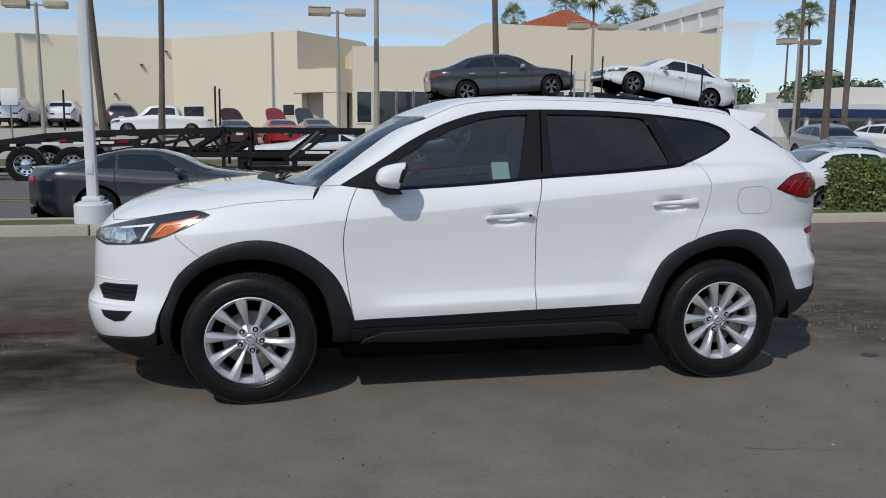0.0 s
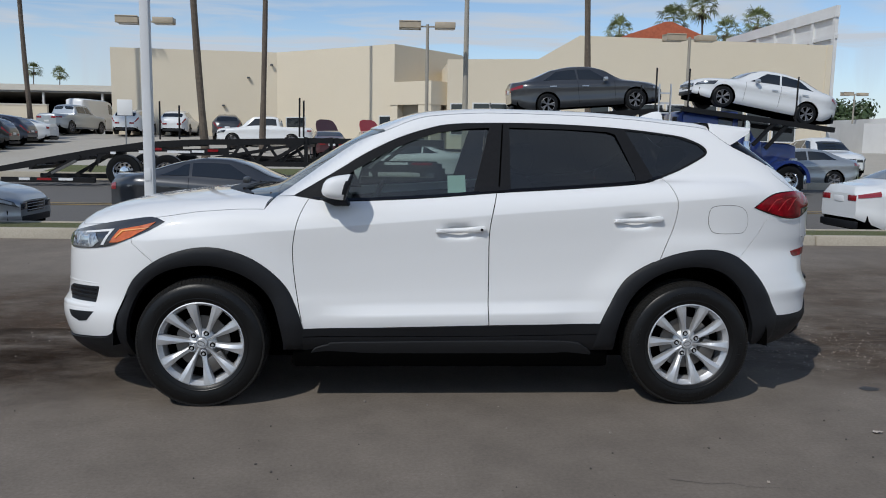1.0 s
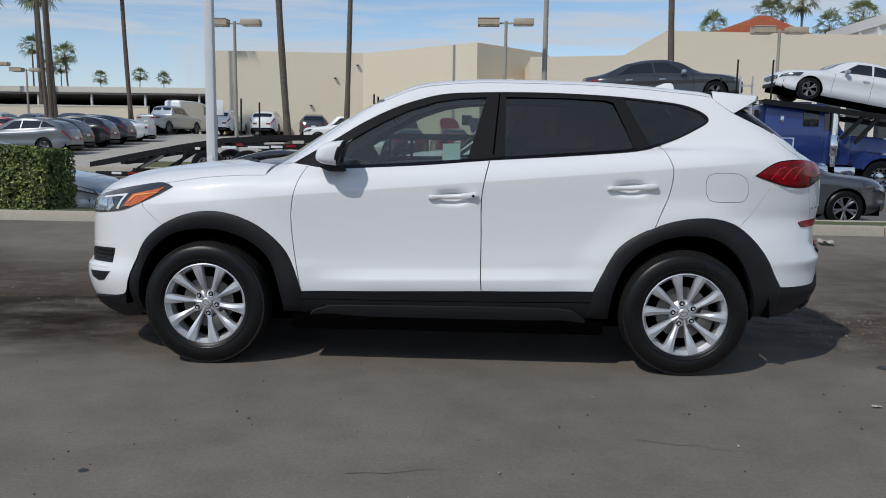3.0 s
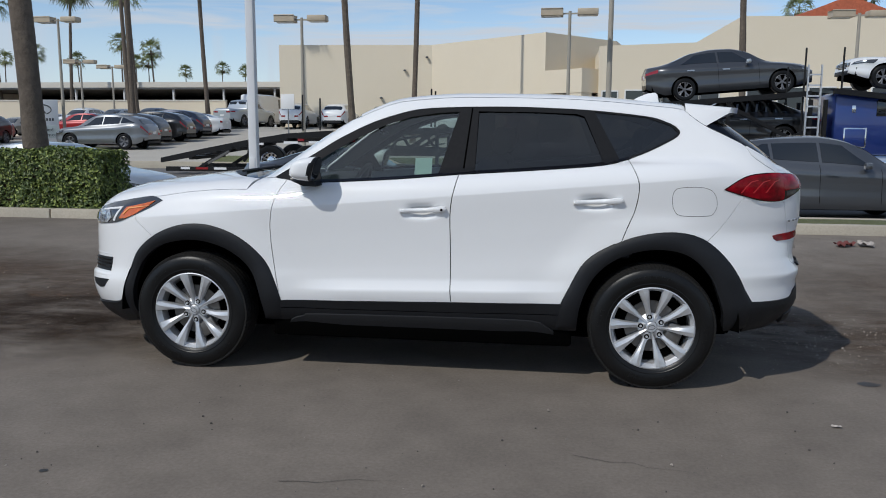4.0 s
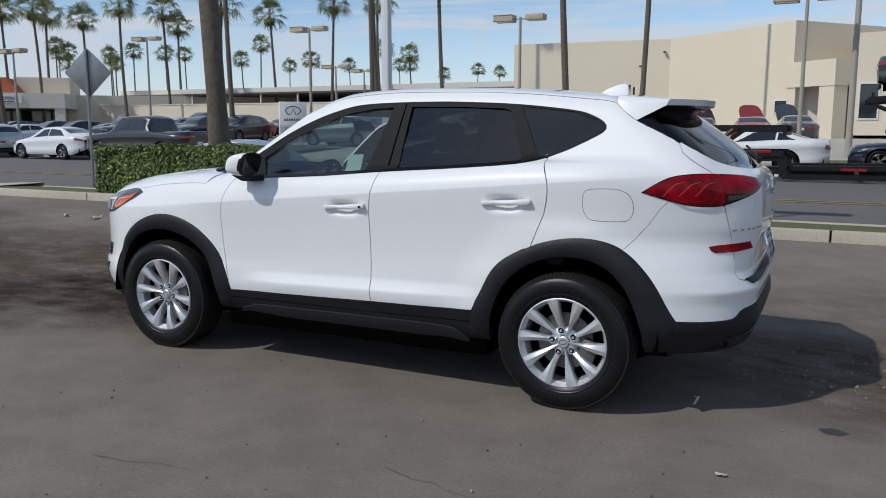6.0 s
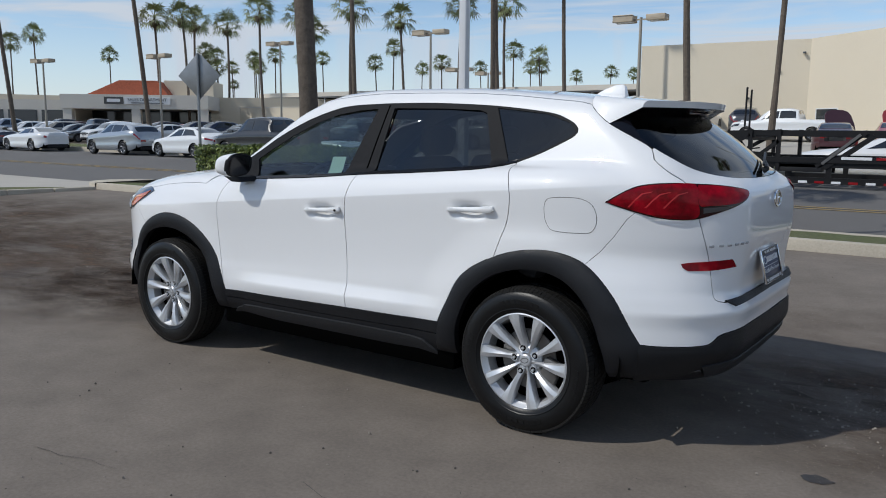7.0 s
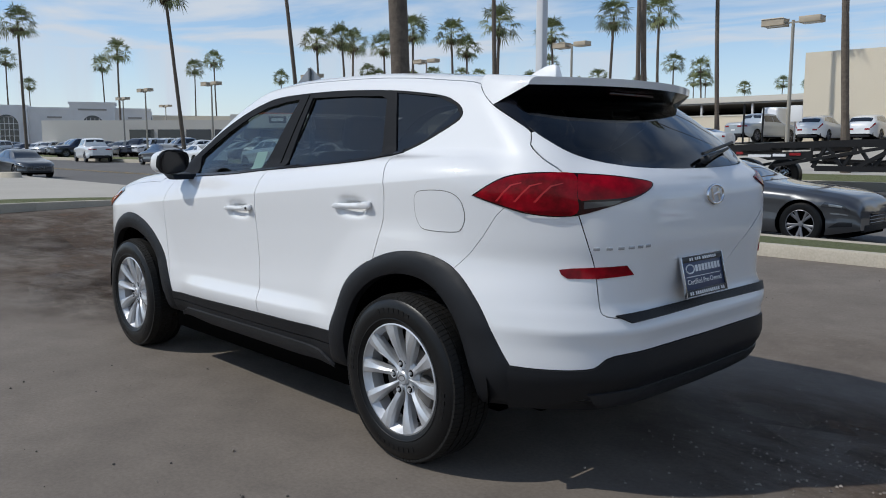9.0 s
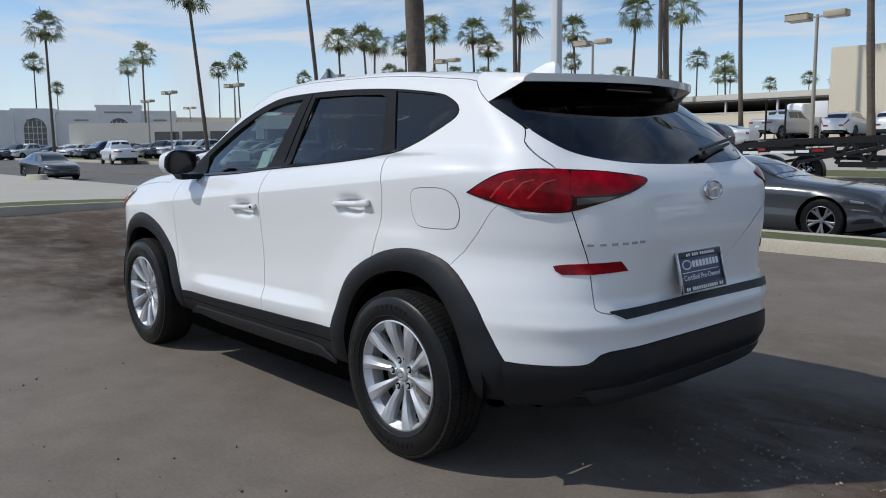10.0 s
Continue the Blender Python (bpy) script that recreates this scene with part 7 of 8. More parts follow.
bm = bmesh.new()
for y0, y1 in ((TY0 + 0.02, TY0 + 0.62), (TY1 - 0.62, TY1 - 0.02)):
    ring = [(11.85 + 0.66 * math.cos(a), 0.44 + 0.62 * math.sin(a)) for a in np.linspace(-0.1, math.pi - 0.35, 14)] + [(11.85 + 0.56 * math.cos(a), 0.44 + 0.53 * math.sin(a)) for a in np.linspace(math.pi - 0.35, -0.1, 14)]
    sub = prism(ring, y0, y1)
    tmp = bpy.data.meshes.new("tmp")
    sub.to_mesh(tmp)
    sub.free()
    bm.from_mesh(tmp)
    bpy.data.meshes.remove(tmp)
part("mudguard", bm, "p_blue", tractor)
part("side_window", prism([(10.2, 1.72), (10.2, 2.26), (10.36, 2.26), (10.62, 1.78)], TY0 + 0.235, TY0 + 0.26), "car_glass", tractor)
part("sleeper_window", box(9.55, 10.0, TY0 + 0.135, TY0 + 0.16, 1.85, 2.3, bevel=0.02), "car_glass", tractor)
part("hatch", box(8.75, 9.3, TY0 + 0.135, TY0 + 0.16, 1.0, 1.5, bevel=0.02), "p_blue", tractor)
part("hatch_edge", box(8.72, 9.33, TY0 + 0.14, TY0 + 0.155, 0.97, 1.53, bevel=0.02), "chrome", tractor)
part("vent", box(8.9, 9.0, TY0 + 0.135, TY0 + 0.16, 1.95, 2.15, bevel=0.01), "chrome", tractor)
part("exhaust_stack", tube([(10.45, TY0 + 0.12, 0.7), (10.45, TY0 + 0.12, 2.35)], 0.09, 14), "chrome", tractor)
part("heat_shield", lathe([(0.12, 0.0), (0.13, 0.02), (0.13, 0.6), (0.12, 0.62)], axis="z", steps=20), "chrome", tractor, at=pose(10.45, TY0 + 0.12, 1.0))
part("fuel_tank", tube([(8.9, TY0 + 0.3, 0.55), (10.3, TY0 + 0.3, 0.55)], 0.30, 20), "chrome", tractor)
part("step", box(10.5, 11.1, TY0 + 0.05, TY0 + 0.4, 0.35, 0.7, bevel=0.02), "chrome", tractor)
part("bumper", box(12.3, 12.45, TY0 + 0.05, TY1 - 0.05, 0.18, 0.62, bevel=0.04), "chrome", tractor)
part("radiator", box(12.24, 12.32, TY0 + 0.7, TY1 - 0.7, 0.66, 1.48, bevel=0.02), "chrome", tractor)
part("head_lamp", box(12.0, 12.2, TY0 + 0.3, TY0 + 0.5, 0.95, 1.12, bevel=0.03), "head_clear", tractor)
part("frame_rail", box(8.2, 12.2, TY0 + 0.8, TY1 - 0.8, 0.40, 0.74, bevel=0.01), "deck_black", tractor)
for x in (11.85,):
    truck_wheel(tractor, x, TY0 + 0.2, 0.40)
    truck_wheel(tractor, x, TY1 - 0.2, 0.40)
for y in (TY0 + 0.2, TY1 - 0.2):
    truck_wheel(tractor, 8.6, y, 0.40)


# ---- lamps, poles and signs ----
M["pole_white"] = surface("pole_white", (0.66, 0.67, 0.69), 0.45, stain=(3, 0.15), dirt=(0.4, 0.38, 0.34))
M["pole_tan"] = surface("pole_tan", (0.36, 0.33, 0.28), 0.5, stain=(2, 0.2))
M["lamp_tan"] = surface("lamp_tan", (0.48, 0.40, 0.30), 0.5, stain=(3, 0.2))
M["lens_white"] = surface("lens_white", (0.6, 0.6, 0.58), 0.3)
M["sign_grey"] = surface("sign_grey", (0.30, 0.31, 0.32), 0.4, metal=0.7, stain=(4, 0.3))
M["sign_pale"] = surface("sign_pale", (0.55, 0.60, 0.58), 0.4)
M["sign_white"] = surface("sign_white", (0.72, 0.72, 0.72), 0.4)
pole = thing("light_pole", "white square light pole on a round concrete base", "light pole")
part("base", lathe([(0.0, 0.37), (0.215, 0.37), (0.232, 0.35), (0.235, 0.0), (0.235, -0.2)], axis="z", steps=32), "pole_white", pole, at=pose(-3.52, 5.78, 0.12))
bm = bmesh.new()
rings = []
for z, w in ((0.50, 0.064), (9.6, 0.052)):
    rings.append([bm.verts.new((-3.52 + a * w, 5.78 + b * w, z)) for a, b in ((-1, -1), (1, -1), (1, 1), (-1, 1))])
for i in range(4):
    bm.faces.new((rings[0][i], rings[0][(i + 1) % 4], rings[1][(i + 1) % 4], rings[1][i]))
bm.faces.new(rings[1])
bmesh.ops.bevel(bm, geom=[e for e in bm.edges if abs(e.verts[0].co.z - e.verts[1].co.z) > 1], offset=0.02, segments=2, profile=0.5, affect="EDGES")
part("shaft", bm, "pole_white", pole)
part("foot_plate", box(-3.68, -3.36, 5.62, 5.94, 0.488, 0.515, bevel=0.006), "pole_white", pole)
part("foot_cover", box(-3.635, -3.405, 5.665, 5.895, 0.515, 0.575, bevel=0.02), "pole_white", pole)
part("hand_hole_cover", box(-3.565, -3.485, 5.706, 5.724, 0.86, 1.02, bevel=0.004), "pole_white", pole)
part("lamp_head", box(-4.3, -2.74, 5.6, 5.96, 9.55, 9.7, bevel=0.03), "pole_white", pole)


def lot_lamp(x, y, heads=2, turn=0.0, top=6.25, color="pole_tan"):
    ob = thing("lot_lamp", "lot lamp with two flat tan heads on a slim post", "lot lamp", "lot lamps across the street", at=pose(x, y, ground_z(x, y), 0, 0, turn))
    h = top - ground_z(x, y)
    part("post", tube([(0, 0, 0), (0, 0, h * 0.5), (0, 0, h - 0.1)], [0.09, 0.075, 0.06], 10), color, ob)
    part("arm", box(-0.35, 0.35, -0.03, 0.03, h - 0.22, h - 0.16), color, ob, smooth=False)
    for s in (-1, 1):
        head = part("head", box(s * 0.30, s * 1.12, -0.28, 0.28, h - 0.27, h - 0.02, bevel=0.03), "lamp_tan", ob)
        part("lens", box(s * 0.36, s * 1.06, -0.22, 0.22, h - 0.285, h - 0.262), "lens_white", head, smooth=False)
    return ob


LAMP_TOPS = {-24.6: 7.0, -41.0: 7.6}
for x, y, a in ((-10.25, 29.0, 2), (1.15, 28.3, -1), (12.7, 30.0, 3), (-24.6, 33.6, 0), (-41.0, 37.5, 3), (-44.2, 29.6, -4), (-55.2, 27.6, 3), (-66.0, 26.9, 0), (-91.8, 40.4, 4), (-33.3, 49.3, 5), (-33.6, 54.0, 2), (25.3, 33.2, 0), (39.6, 62.6, 3), (41.6, 52.9, 0), (-80.0, 30.5, 2)):
    lot_lamp(x, y, turn=a, top=LAMP_TOPS.get(x, 6.25))
tall = thing("flag_pole", "tall tapered grey pole beside the showroom", "pole")
part("shaft", tube([(2.84, 29.4, 0.3), (2.84, 29.4, 5), (2.84, 29.4, 14)], [0.13, 0.11, 0.07], 12), "pole_tan", tall)
warn = thing("road_sign", "grey back of a diamond road sign on a thin post", "road sign")
part("post", tube([(-11.98, 7.66, -0.2), (-11.98, 7.66, 3.05)], 0.032, 8), "sign_grey", warn)
bm = box(-0.37, 0.37, -0.006, 0.006, -0.37, 0.37, bevel=0.003, m=pose(-11.98, 7.70, 2.56, 0, 0, 22) @ pose(0, 0, 0, 0, 45, 0))
part("sign_plate", bm, "sign_grey", warn)
stand = thing("lot_sign", "white lot sign with dark lettering bars and a badge", "sign")
part("panel", box(-0.76, 0.76, -0.18, 0.18, -0.2, 2.25, bevel=0.03), "sign_white", stand)
bm = bmesh.new()
add_tube(bm, [(0.42 * math.cos(a), -0.19, 1.75 + 0.24 * math.sin(a)) for a in np.linspace(-1.1, math.pi + 1.1, 25)], 0.03, 6)
add_tube(bm, [(-0.15, -0.19, 1.55), (0.0, -0.19, 1.85), (0.15, -0.19, 1.55)], 0.025, 6)
for i in range(8):
    add_box(bm, -0.52 + 0.135 * i, -0.43 + 0.135 * i, -0.195, -0.18, 1.18, 1.32)
part("badge", bm, "p_dark", stand, smooth=False)
part("footer", box(-0.76, 0.76, -0.186, -0.175, 0.3, 0.95), "sign_pale", stand, smooth=False)
for body_, z in (("Certified", 0.66), ("Pre-Owned", 0.40)):
    cu = bpy.data.curves.new("sign_text", "FONT")
    cu.body, cu.size, cu.align_x, cu.extrude = body_, 0.26, "CENTER", 0.004
    cu.materials.append(M["p_dark"])
    wo = new("sign_text", cu)
    wo.parent = stand
    wo.matrix_basis = pose(0, -0.192, z, 90)
stand.matrix_basis = pose(-25.3, 32.8, ground_z(-25.3, 32.8) + 0.10, 0, 0, 46)
p_sign = thing("parking_sign", "small pale board on a grey post", "sign")
part("post", tube([(-14.7, 40.0, 0.6), (-14.7, 40.0, 3.4)], 0.04, 8), "sign_grey", p_sign)
part("board", box(-15.1, -14.3, 39.9, 39.95, 2.55, 3.4, bevel=0.01), "sign_white", p_sign)


# ---- planting ----
M["leaf"] = surface("leaf", (0.08, 0.118, 0.028), 0.5, grain=(8, 0.3), vary=0.15)
M["leaf_light"] = surface("leaf_light", (0.21, 0.255, 0.06), 0.5, grain=(8, 0.3), vary=0.15)
M["leaf_dark"] = surface("leaf_dark", (0.05, 0.08, 0.03), 0.5, grain=(8, 0.3), vary=0.15)
M["twig"] = surface("twig", (0.06, 0.045, 0.03), 0.9)
M["bark"] = surface("bark", (0.145, 0.115, 0.09), 0.95, grain=(9, 0.3), stain=(1.3, 0.5), bump=(22, 0.02), dirt=(0.06, 0.05, 0.042))
M["frond"] = surface("frond", (0.17, 0.195, 0.075), 0.55, grain=(5, 0.3), vary=0.2)
M["frond_dry"] = surface("frond_dry", (0.13, 0.10, 0.06), 0.8, grain=(5, 0.3))


def hedge(x0, x1, y0, y1, z0, z1, label, seed, count):
    """A clipped hedge: a dense dark core under thousands of small leaves with an uneven face."""
    ob = thing("hedge", label, "hedge")
    r = random.Random(seed)
    part("core", box(x0 + 0.08, x1 - 0.08, y0 + 0.08, y1 - 0.08, z0, z1 - 0.07, bevel=0.05), "twig", ob)
    for mat, share in (("leaf", 0.62), ("leaf_light", 0.38)):
        vs, fs = [], []
        for _ in range(int(count * share)):
            side = r.random()
            u, w = r.uniform(x0, x1), r.uniform(z0, z1)
            if side < 0.42:
                p, n = Vector((u, y0, w)), Vector((0, -1, 0.25))
            elif side < 0.80:
                p, n = Vector((u, r.uniform(y0, y1), z1)), Vector((0, 0, 1))
            elif side < 0.88:
                p, n = Vector((x0, r.uniform(y0, y1), w)), Vector((-1, 0, 0.2))
            elif side < 0.96:
                p, n = Vector((x1, r.uniform(y0, y1), w)), Vector((1, 0, 0.2))
            else:
                p, n = Vector((u, y1, w)), Vector((0, 1, 0.2))
            bulge = 0.06 * noise.noise(p * 1.7) + 0.035 * noise.noise(p * 6)
            p += n * (bulge + r.uniform(-0.07, 0.03))
            n = (n + Vector((r.uniform(-0.9, 0.9), r.uniform(-0.9, 0.9), r.uniform(-0.6, 0.9)))).normalized()
            a = n.orthogonal().normalized()
            a.rotate(Matrix.Rotation(r.uniform(0, 6.28), 3, n))
            b = n.cross(a)
            s = r.uniform(0.018, 0.042)
            i = len(vs)
            vs += [p - a * s, p + b * s * 0.5 + n * s * 0.2, p + a * s, p - b * s * 0.5 + n * s * 0.2]
            fs.append((i, i + 1, i + 2, i + 3))
        me = bpy.data.meshes.new("leaves")
        me.from_pydata([tuple(v) for v in vs], [], fs)
        o = part_of("leaves", me, mat, ob, smooth=False)
        o["kind"] = "stuff"
    return ob


hedge(-9.55, -5.85, 5.66, 6.50, 0.19, 1.06, "clipped green hedge along the strip", 5, 26000)
hedge(7.5, 14.0, 5.66, 6.50, 0.19, 1.0, "clipped green hedge at the end of the strip", 6, 26000)


def palm(x, y, top, r0=0.24, lean=(0, 0), seed=0, crown=1.75, sides=12, group="palms"):
    """A tall fan palm: ringed trunk, dry skirt, round head of split fans."""
    r = random.Random(seed)
    z0 = ground_z(x, y) - 0.1
    ob = thing("palm", "tall slender fan palm with a small round crown", "palm tree", group)
    pts, rad = [], []
    bend = r.uniform(-0.25, 0.25)
    for i in range(15):
        t = i / 14
        pts.append((x + lean[0] * t + bend * math.sin(t * 3.1), y + lean[1] * t, z0 + (top - z0) * t))
        rad.append(r0 * (1.25 - 0.25 * min(1, t * 8)) * (1 - 0.35 * t) * (1 + 0.04 * math.sin(i * 2.1)))
    part("trunk", tube(pts, rad, sides), "bark", ob)
    c = Vector(pts[-1])
    for mat, n, lo, hi in (("frond", 30, -0.8, 1.45), ("frond_dry", 13, -1.5, -0.9)):
        vs, fs = [], []
        for k in range(n):
            az = 2.39996 * k + r.uniform(-0.35, 0.35)
            el = lo + (hi - lo) * (k + r.random()) / n
            L = crown * r.uniform(0.78, 1.08) * (0.5 if mat == "frond_dry" else 1)
            way = Vector((math.cos(az) * math.cos(el), math.sin(az) * math.cos(el), math.sin(el)))
            side = way.cross(Vector((0, 0, 1)))
            side = side.normalized() if side.length > 0.05 else Vector((1, 0, 0))
            side.rotate(Matrix.Rotation(r.uniform(-0.6, 0.6), 3, way))
            up = side.cross(way)
            stem = c + way * L * 0.50
            i = len(vs)
            vs += [c + side * 0.03, c - side * 0.03, stem - side * 0.025, stem + side * 0.025]
            fs.append((i, i + 1, i + 2, i + 3))
            for b in range(11):
                a = (b - 5) / 5 * 1.35
                out = (way * math.cos(a) + side * math.sin(a)) * L * 0.52 * (1 - 0.10 * abs(a)) * r.uniform(0.8, 1.15)
                tip = stem + out - Vector((0, 0, L * r.uniform(0.10, 0.24) * (0.6 + 0.3 * abs(a)))) + up * 0.05 * L * math.sin(b * 2.7)
                mid = stem + out * 0.58 + up * 0.03 * L
                w = (way * -math.sin(a) + side * math.cos(a)) * 0.026 * crown
                i = len(vs)
                vs += [stem, mid + w, tip, mid - w]
                fs.append((i, i + 1, i + 2, i + 3))
        me = bpy.data.meshes.new("crown")
        me.from_pydata([tuple(v) for v in vs], [], fs)
        part_of("crown" if mat == "frond" else "dry_fronds", me, mat, ob, smooth=False)
    return ob


PALMS = [(-7.55, 6.75, 13.5, 0.185), (-7.95, 29.0, 17, 0.155), (-7.43, 40.2, 25, 0.155), (8.66, 30.9, 17.5, 0.155), (-22.1, 45.7, 18, 0.155), (-50.3, 22.9, 11.7, 0.155), (-42.1, 27.3, 17, 0.155), (-30.1, 33.4, 17.5, 0.155), (-28.4, 47.2, 18, 0.155), (21.6, 25.6, 16, 0.155), (26.3, 30.6, 17, 0.155), (27.5, 36, 18, 0.12), (-23.6, 38.8, 16, 0.155), (-24.4, 40.8, 16.5, 0.155)]
FAR_PALMS = [(-154.0, 75.0, 17.0), (-135.0, 70.0, 17.0), (-163.0, 101.0, 17.0), (-76.2, 52.4, 13.5), (-72.7, 53.5, 13.5), (-75.9, 57.1, 13.5), (-76.0, 61.7, 13.5), (-62.6, 55.5, 13.5), (-61.4, 60.2, 13.5), (-70.2, 71.1, 13.5), (-137.0, 107.0, 17.0), (-143.0, 115.0, 17.0), (-152.0, 134.0, 17.0), (-127.0, 132.0, 17.0), (-53.3, 68.0, 13.5), (-43.2, 63.3, 13.5), (-38.2, 64.8, 13.5), (-126.0, 168.0, 17.0), (-110.0, 172.0, 17.0), (-100.0, 179.0, 17.0), (-98.0, 180.5, 17.0), (-102.0, 211.0, 17.0), (-88.0, 201.0, 17.0), (-86.5, 213.0, 17.0), (-235.0, 197.0, 17.0), (-85.8, 22.7, 13.5), (-161.0, 41.5, 17.0), (-225.0, 64.0, 17.0), (-159.0, 58.5, 17.0), (-104.5, 39.9, 13.5), (72.6, 104.0, 17.0), (69.8, 94.3, 17.0), (32.0, 106.5, 17.0), (35.2, 96.4, 17.0), (35.3, 87.0, 17.0), (45.8, 105.0, 17.0), (46.3, 96.0, 17.0), (-43.8, 48.3, 11.5), (-150, 118, 17), (-146, 122, 15), (-141, 124, 17), (-135, 120, 14.5), (-128, 118, 16.5), (-139, 112, 14), (-120, 119, 16), (-108, 128, 15), (-99, 122, 17), (-88, 124, 14), (-70, 120, 15), (-62, 116, 13.5)]
for i, (x, y, h, r0) in enumerate(PALMS):
    palm(x, y, h, r0, lean={0: (-1.1, 0.0), 5: (-0.4, -0.84), 6: (-1.0, -1.1)}.get(i, (random.Random(i).uniform(-0.7, 0.3), 0)), seed=i, sides=16 if i == 0 else 10)
for i, (x, y, top) in enumerate(FAR_PALMS):
    palm(x, y, top, 0.17, lean=(random.Random(i).uniform(-1.0, 0.6), 0), seed=50 + i, sides=8, crown=1.3 + 0.075 * top)


def bush_tree(x, y, h, w, seed, label="dark rounded tree beyond the lots"):
    """A low far tree: trunk with limbs and an uneven crown of leaf clumps."""
    r = random.Random(seed)
    z0 = ground_z(x, y)
    ob = thing("tree", label, "tree", "far trees")
    bm = tube([(x, y, z0), (x + 0.1, y, z0 + h * 0.3), (x, y, z0 + h * 0.55)], [0.25, 0.18, 0.1], 8)
    for k in range(5):
        a = r.uniform(0, 6.28)
        add_tube(bm, [(x, y, z0 + h * 0.3), (x + w * 0.3 * math.cos(a), y + w * 0.3 * math.sin(a), z0 + h * r.uniform(0.55, 0.8))], [0.1, 0.04], 6)
    part("trunk", bm, "bark", ob)
    vs, fs = [], []
    for k in range(26):
        a, el = r.uniform(0, 6.28), r.uniform(-0.6, 1.5)
        c = Vector((x + w * 0.36 * r.random() ** 0.5 * math.cos(a), y + w * 0.36 * math.sin(a) * r.random() ** 0.5, z0 + h * (0.62 + 0.28 * math.sin(el))))
        for _ in range(75):
            n = Vector((r.gauss(0, 1), r.gauss(0, 1), r.gauss(0, 1))).normalized()
            p = c + n * w * 0.17 * r.uniform(0.6, 1.1)
            s = w * 0.03 * r.uniform(0.7, 1.5)
            q = n.orthogonal().normalized()
            q.rotate(Matrix.Rotation(r.uniform(0, 6.28), 3, n))
            t = n.cross(q)
            i = len(vs)
            vs += [p - q * s, p - t * s * 0.6, p + q * s, p + t * s * 0.6]
            fs.append((i, i + 1, i + 2, i + 3))
    me = bpy.data.meshes.new("crown")
    me.from_pydata([tuple(v) for v in vs], [], fs)
    part_of("crown", me, "leaf_dark", ob, smooth=False)
    return ob


for i, (x, y, h, w) in enumerate(((52, 70, 8, 7), (57, 74, 10, 6), (62, 76, 8, 8), (66, 70, 9, 6), (47, 78, 7, 8), (72, 78, 11, 6), (78, 80, 9, 9), (-34, 92, 7.5, 7), (-39, 96, 7.0, 6), (-62, 110, 7.5, 7), (-72, 118, 7, 8), (-130, 62, 7, 7), (-142, 75, 8, 7), (-120, 98, 8, 8), (-105, 110, 7.5, 8), (-160, 90, 8, 9), (-90, 125, 7, 9), (-48, 105, 7, 7), (-185, 70, 9, 9))):
    bush_tree(x, y, h * 0.7, w, 90 + i)


# ---- buildings ----
M["stucco"] = surface("stucco", (0.70, 0.62, 0.49), 0.9, grain=(30, 0.05), stain=(0.25, 0.12), bump=(45, 0.006), dirt=(0.55, 0.46, 0.33))
M["stucco_pale"] = surface("stucco_pale", (0.66, 0.62, 0.55), 0.9, grain=(30, 0.05), stain=(0.3, 0.15), bump=(45, 0.006), dirt=(0.5, 0.46, 0.4))
M["trim_white"] = surface("trim_white", (0.72, 0.72, 0.72), 0.6, stain=(0.6, 0.12))
M["roof_tile"] = surface("roof_tile", (0.42, 0.11, 0.055), 0.8, grain=(6, 0.25), vary=0.15, stain=(1.5, 0.3), dirt=(0.22, 0.07, 0.04))
M["shade_metal"] = surface("shade_metal", (0.30, 0.29, 0.27), 0.6, stain=(0.5, 0.3))
M["window_dark"] = surface("window_dark", (0.02, 0.026, 0.03), 0.08, coat=0.6)
# canopy blue with the shadow it stands in darkened into the colour
M["awning_blue"] = surface("awning_blue", (0.012, 0.024, 0.085), 0.6)


def outline_wall(name, pts, z0, z1, mat, parent, close=True):
    """Upright walls over a plan outline, with a flat roof a little below the parapet."""
    bm = bmesh.new()
    lo, hi = [bm.verts.new((x, y, z0)) for x, y in pts], [bm.verts.new((x, y, z1)) for x, y in pts]
    for i in range(len(pts)):
        j = (i + 1) % len(pts)
        bm.faces.new((lo[i], lo[j], hi[j], hi[i]))
    bm.faces.new([bm.verts.new((x, y, z1 - 0.01)) for x, y in pts])
    bmesh.ops.recalc_face_normals(bm, faces=bm.faces[:])
    return part(name, bm, mat, parent, smooth=False)


def windows_on(parent, origin, along, cells, mat="window_dark", frame="trim_white"):
    """Windows let into a wall: cells of (from, to, bottom, top) along it."""
    along = Vector(along).normalized()
    out = Vector((along.y, -along.x, 0))
    base = Matrix((along, -out, Vector((0, 0, 1)))).transposed().to_4x4()
    base.translation = Vector(origin)
    for a, b, z0, z1 in cells:
        w = new("window")
        w.parent = parent
        part("pane", box(a, b, -0.03, 0.06, z0, z1, m=base), mat, w, smooth=False)
        bm = bmesh.new()
        for x0, x1, h0, h1 in ((a - 0.07, a, z0 - 0.07, z1 + 0.07), (b, b + 0.07, z0 - 0.07, z1 + 0.07), (a, b, z0 - 0.07, z0), (a, b, z1, z1 + 0.07)):
            add_box(bm, x0, x1, -0.06, 0.02, h0, h1, m=base)
        part("frame", bm, frame, w, smooth=False)


show = thing("showroom", "windowless cream stucco showroom with stepped front", "building")
A = [(-19.4, 52.0), (-8.3, 52.9), (-0.1, 46.1), (4.6, 51.7), (7.0, 64.0), (-19.4, 70.0)]
outline_wall("wall", A, 0.5, 7.42, "stucco", show)
porch = [(-0.12, 46.05), (2.1, 43.9), (4.4, 45.9), (4.4, 51.0), (-0.05, 46.2)]
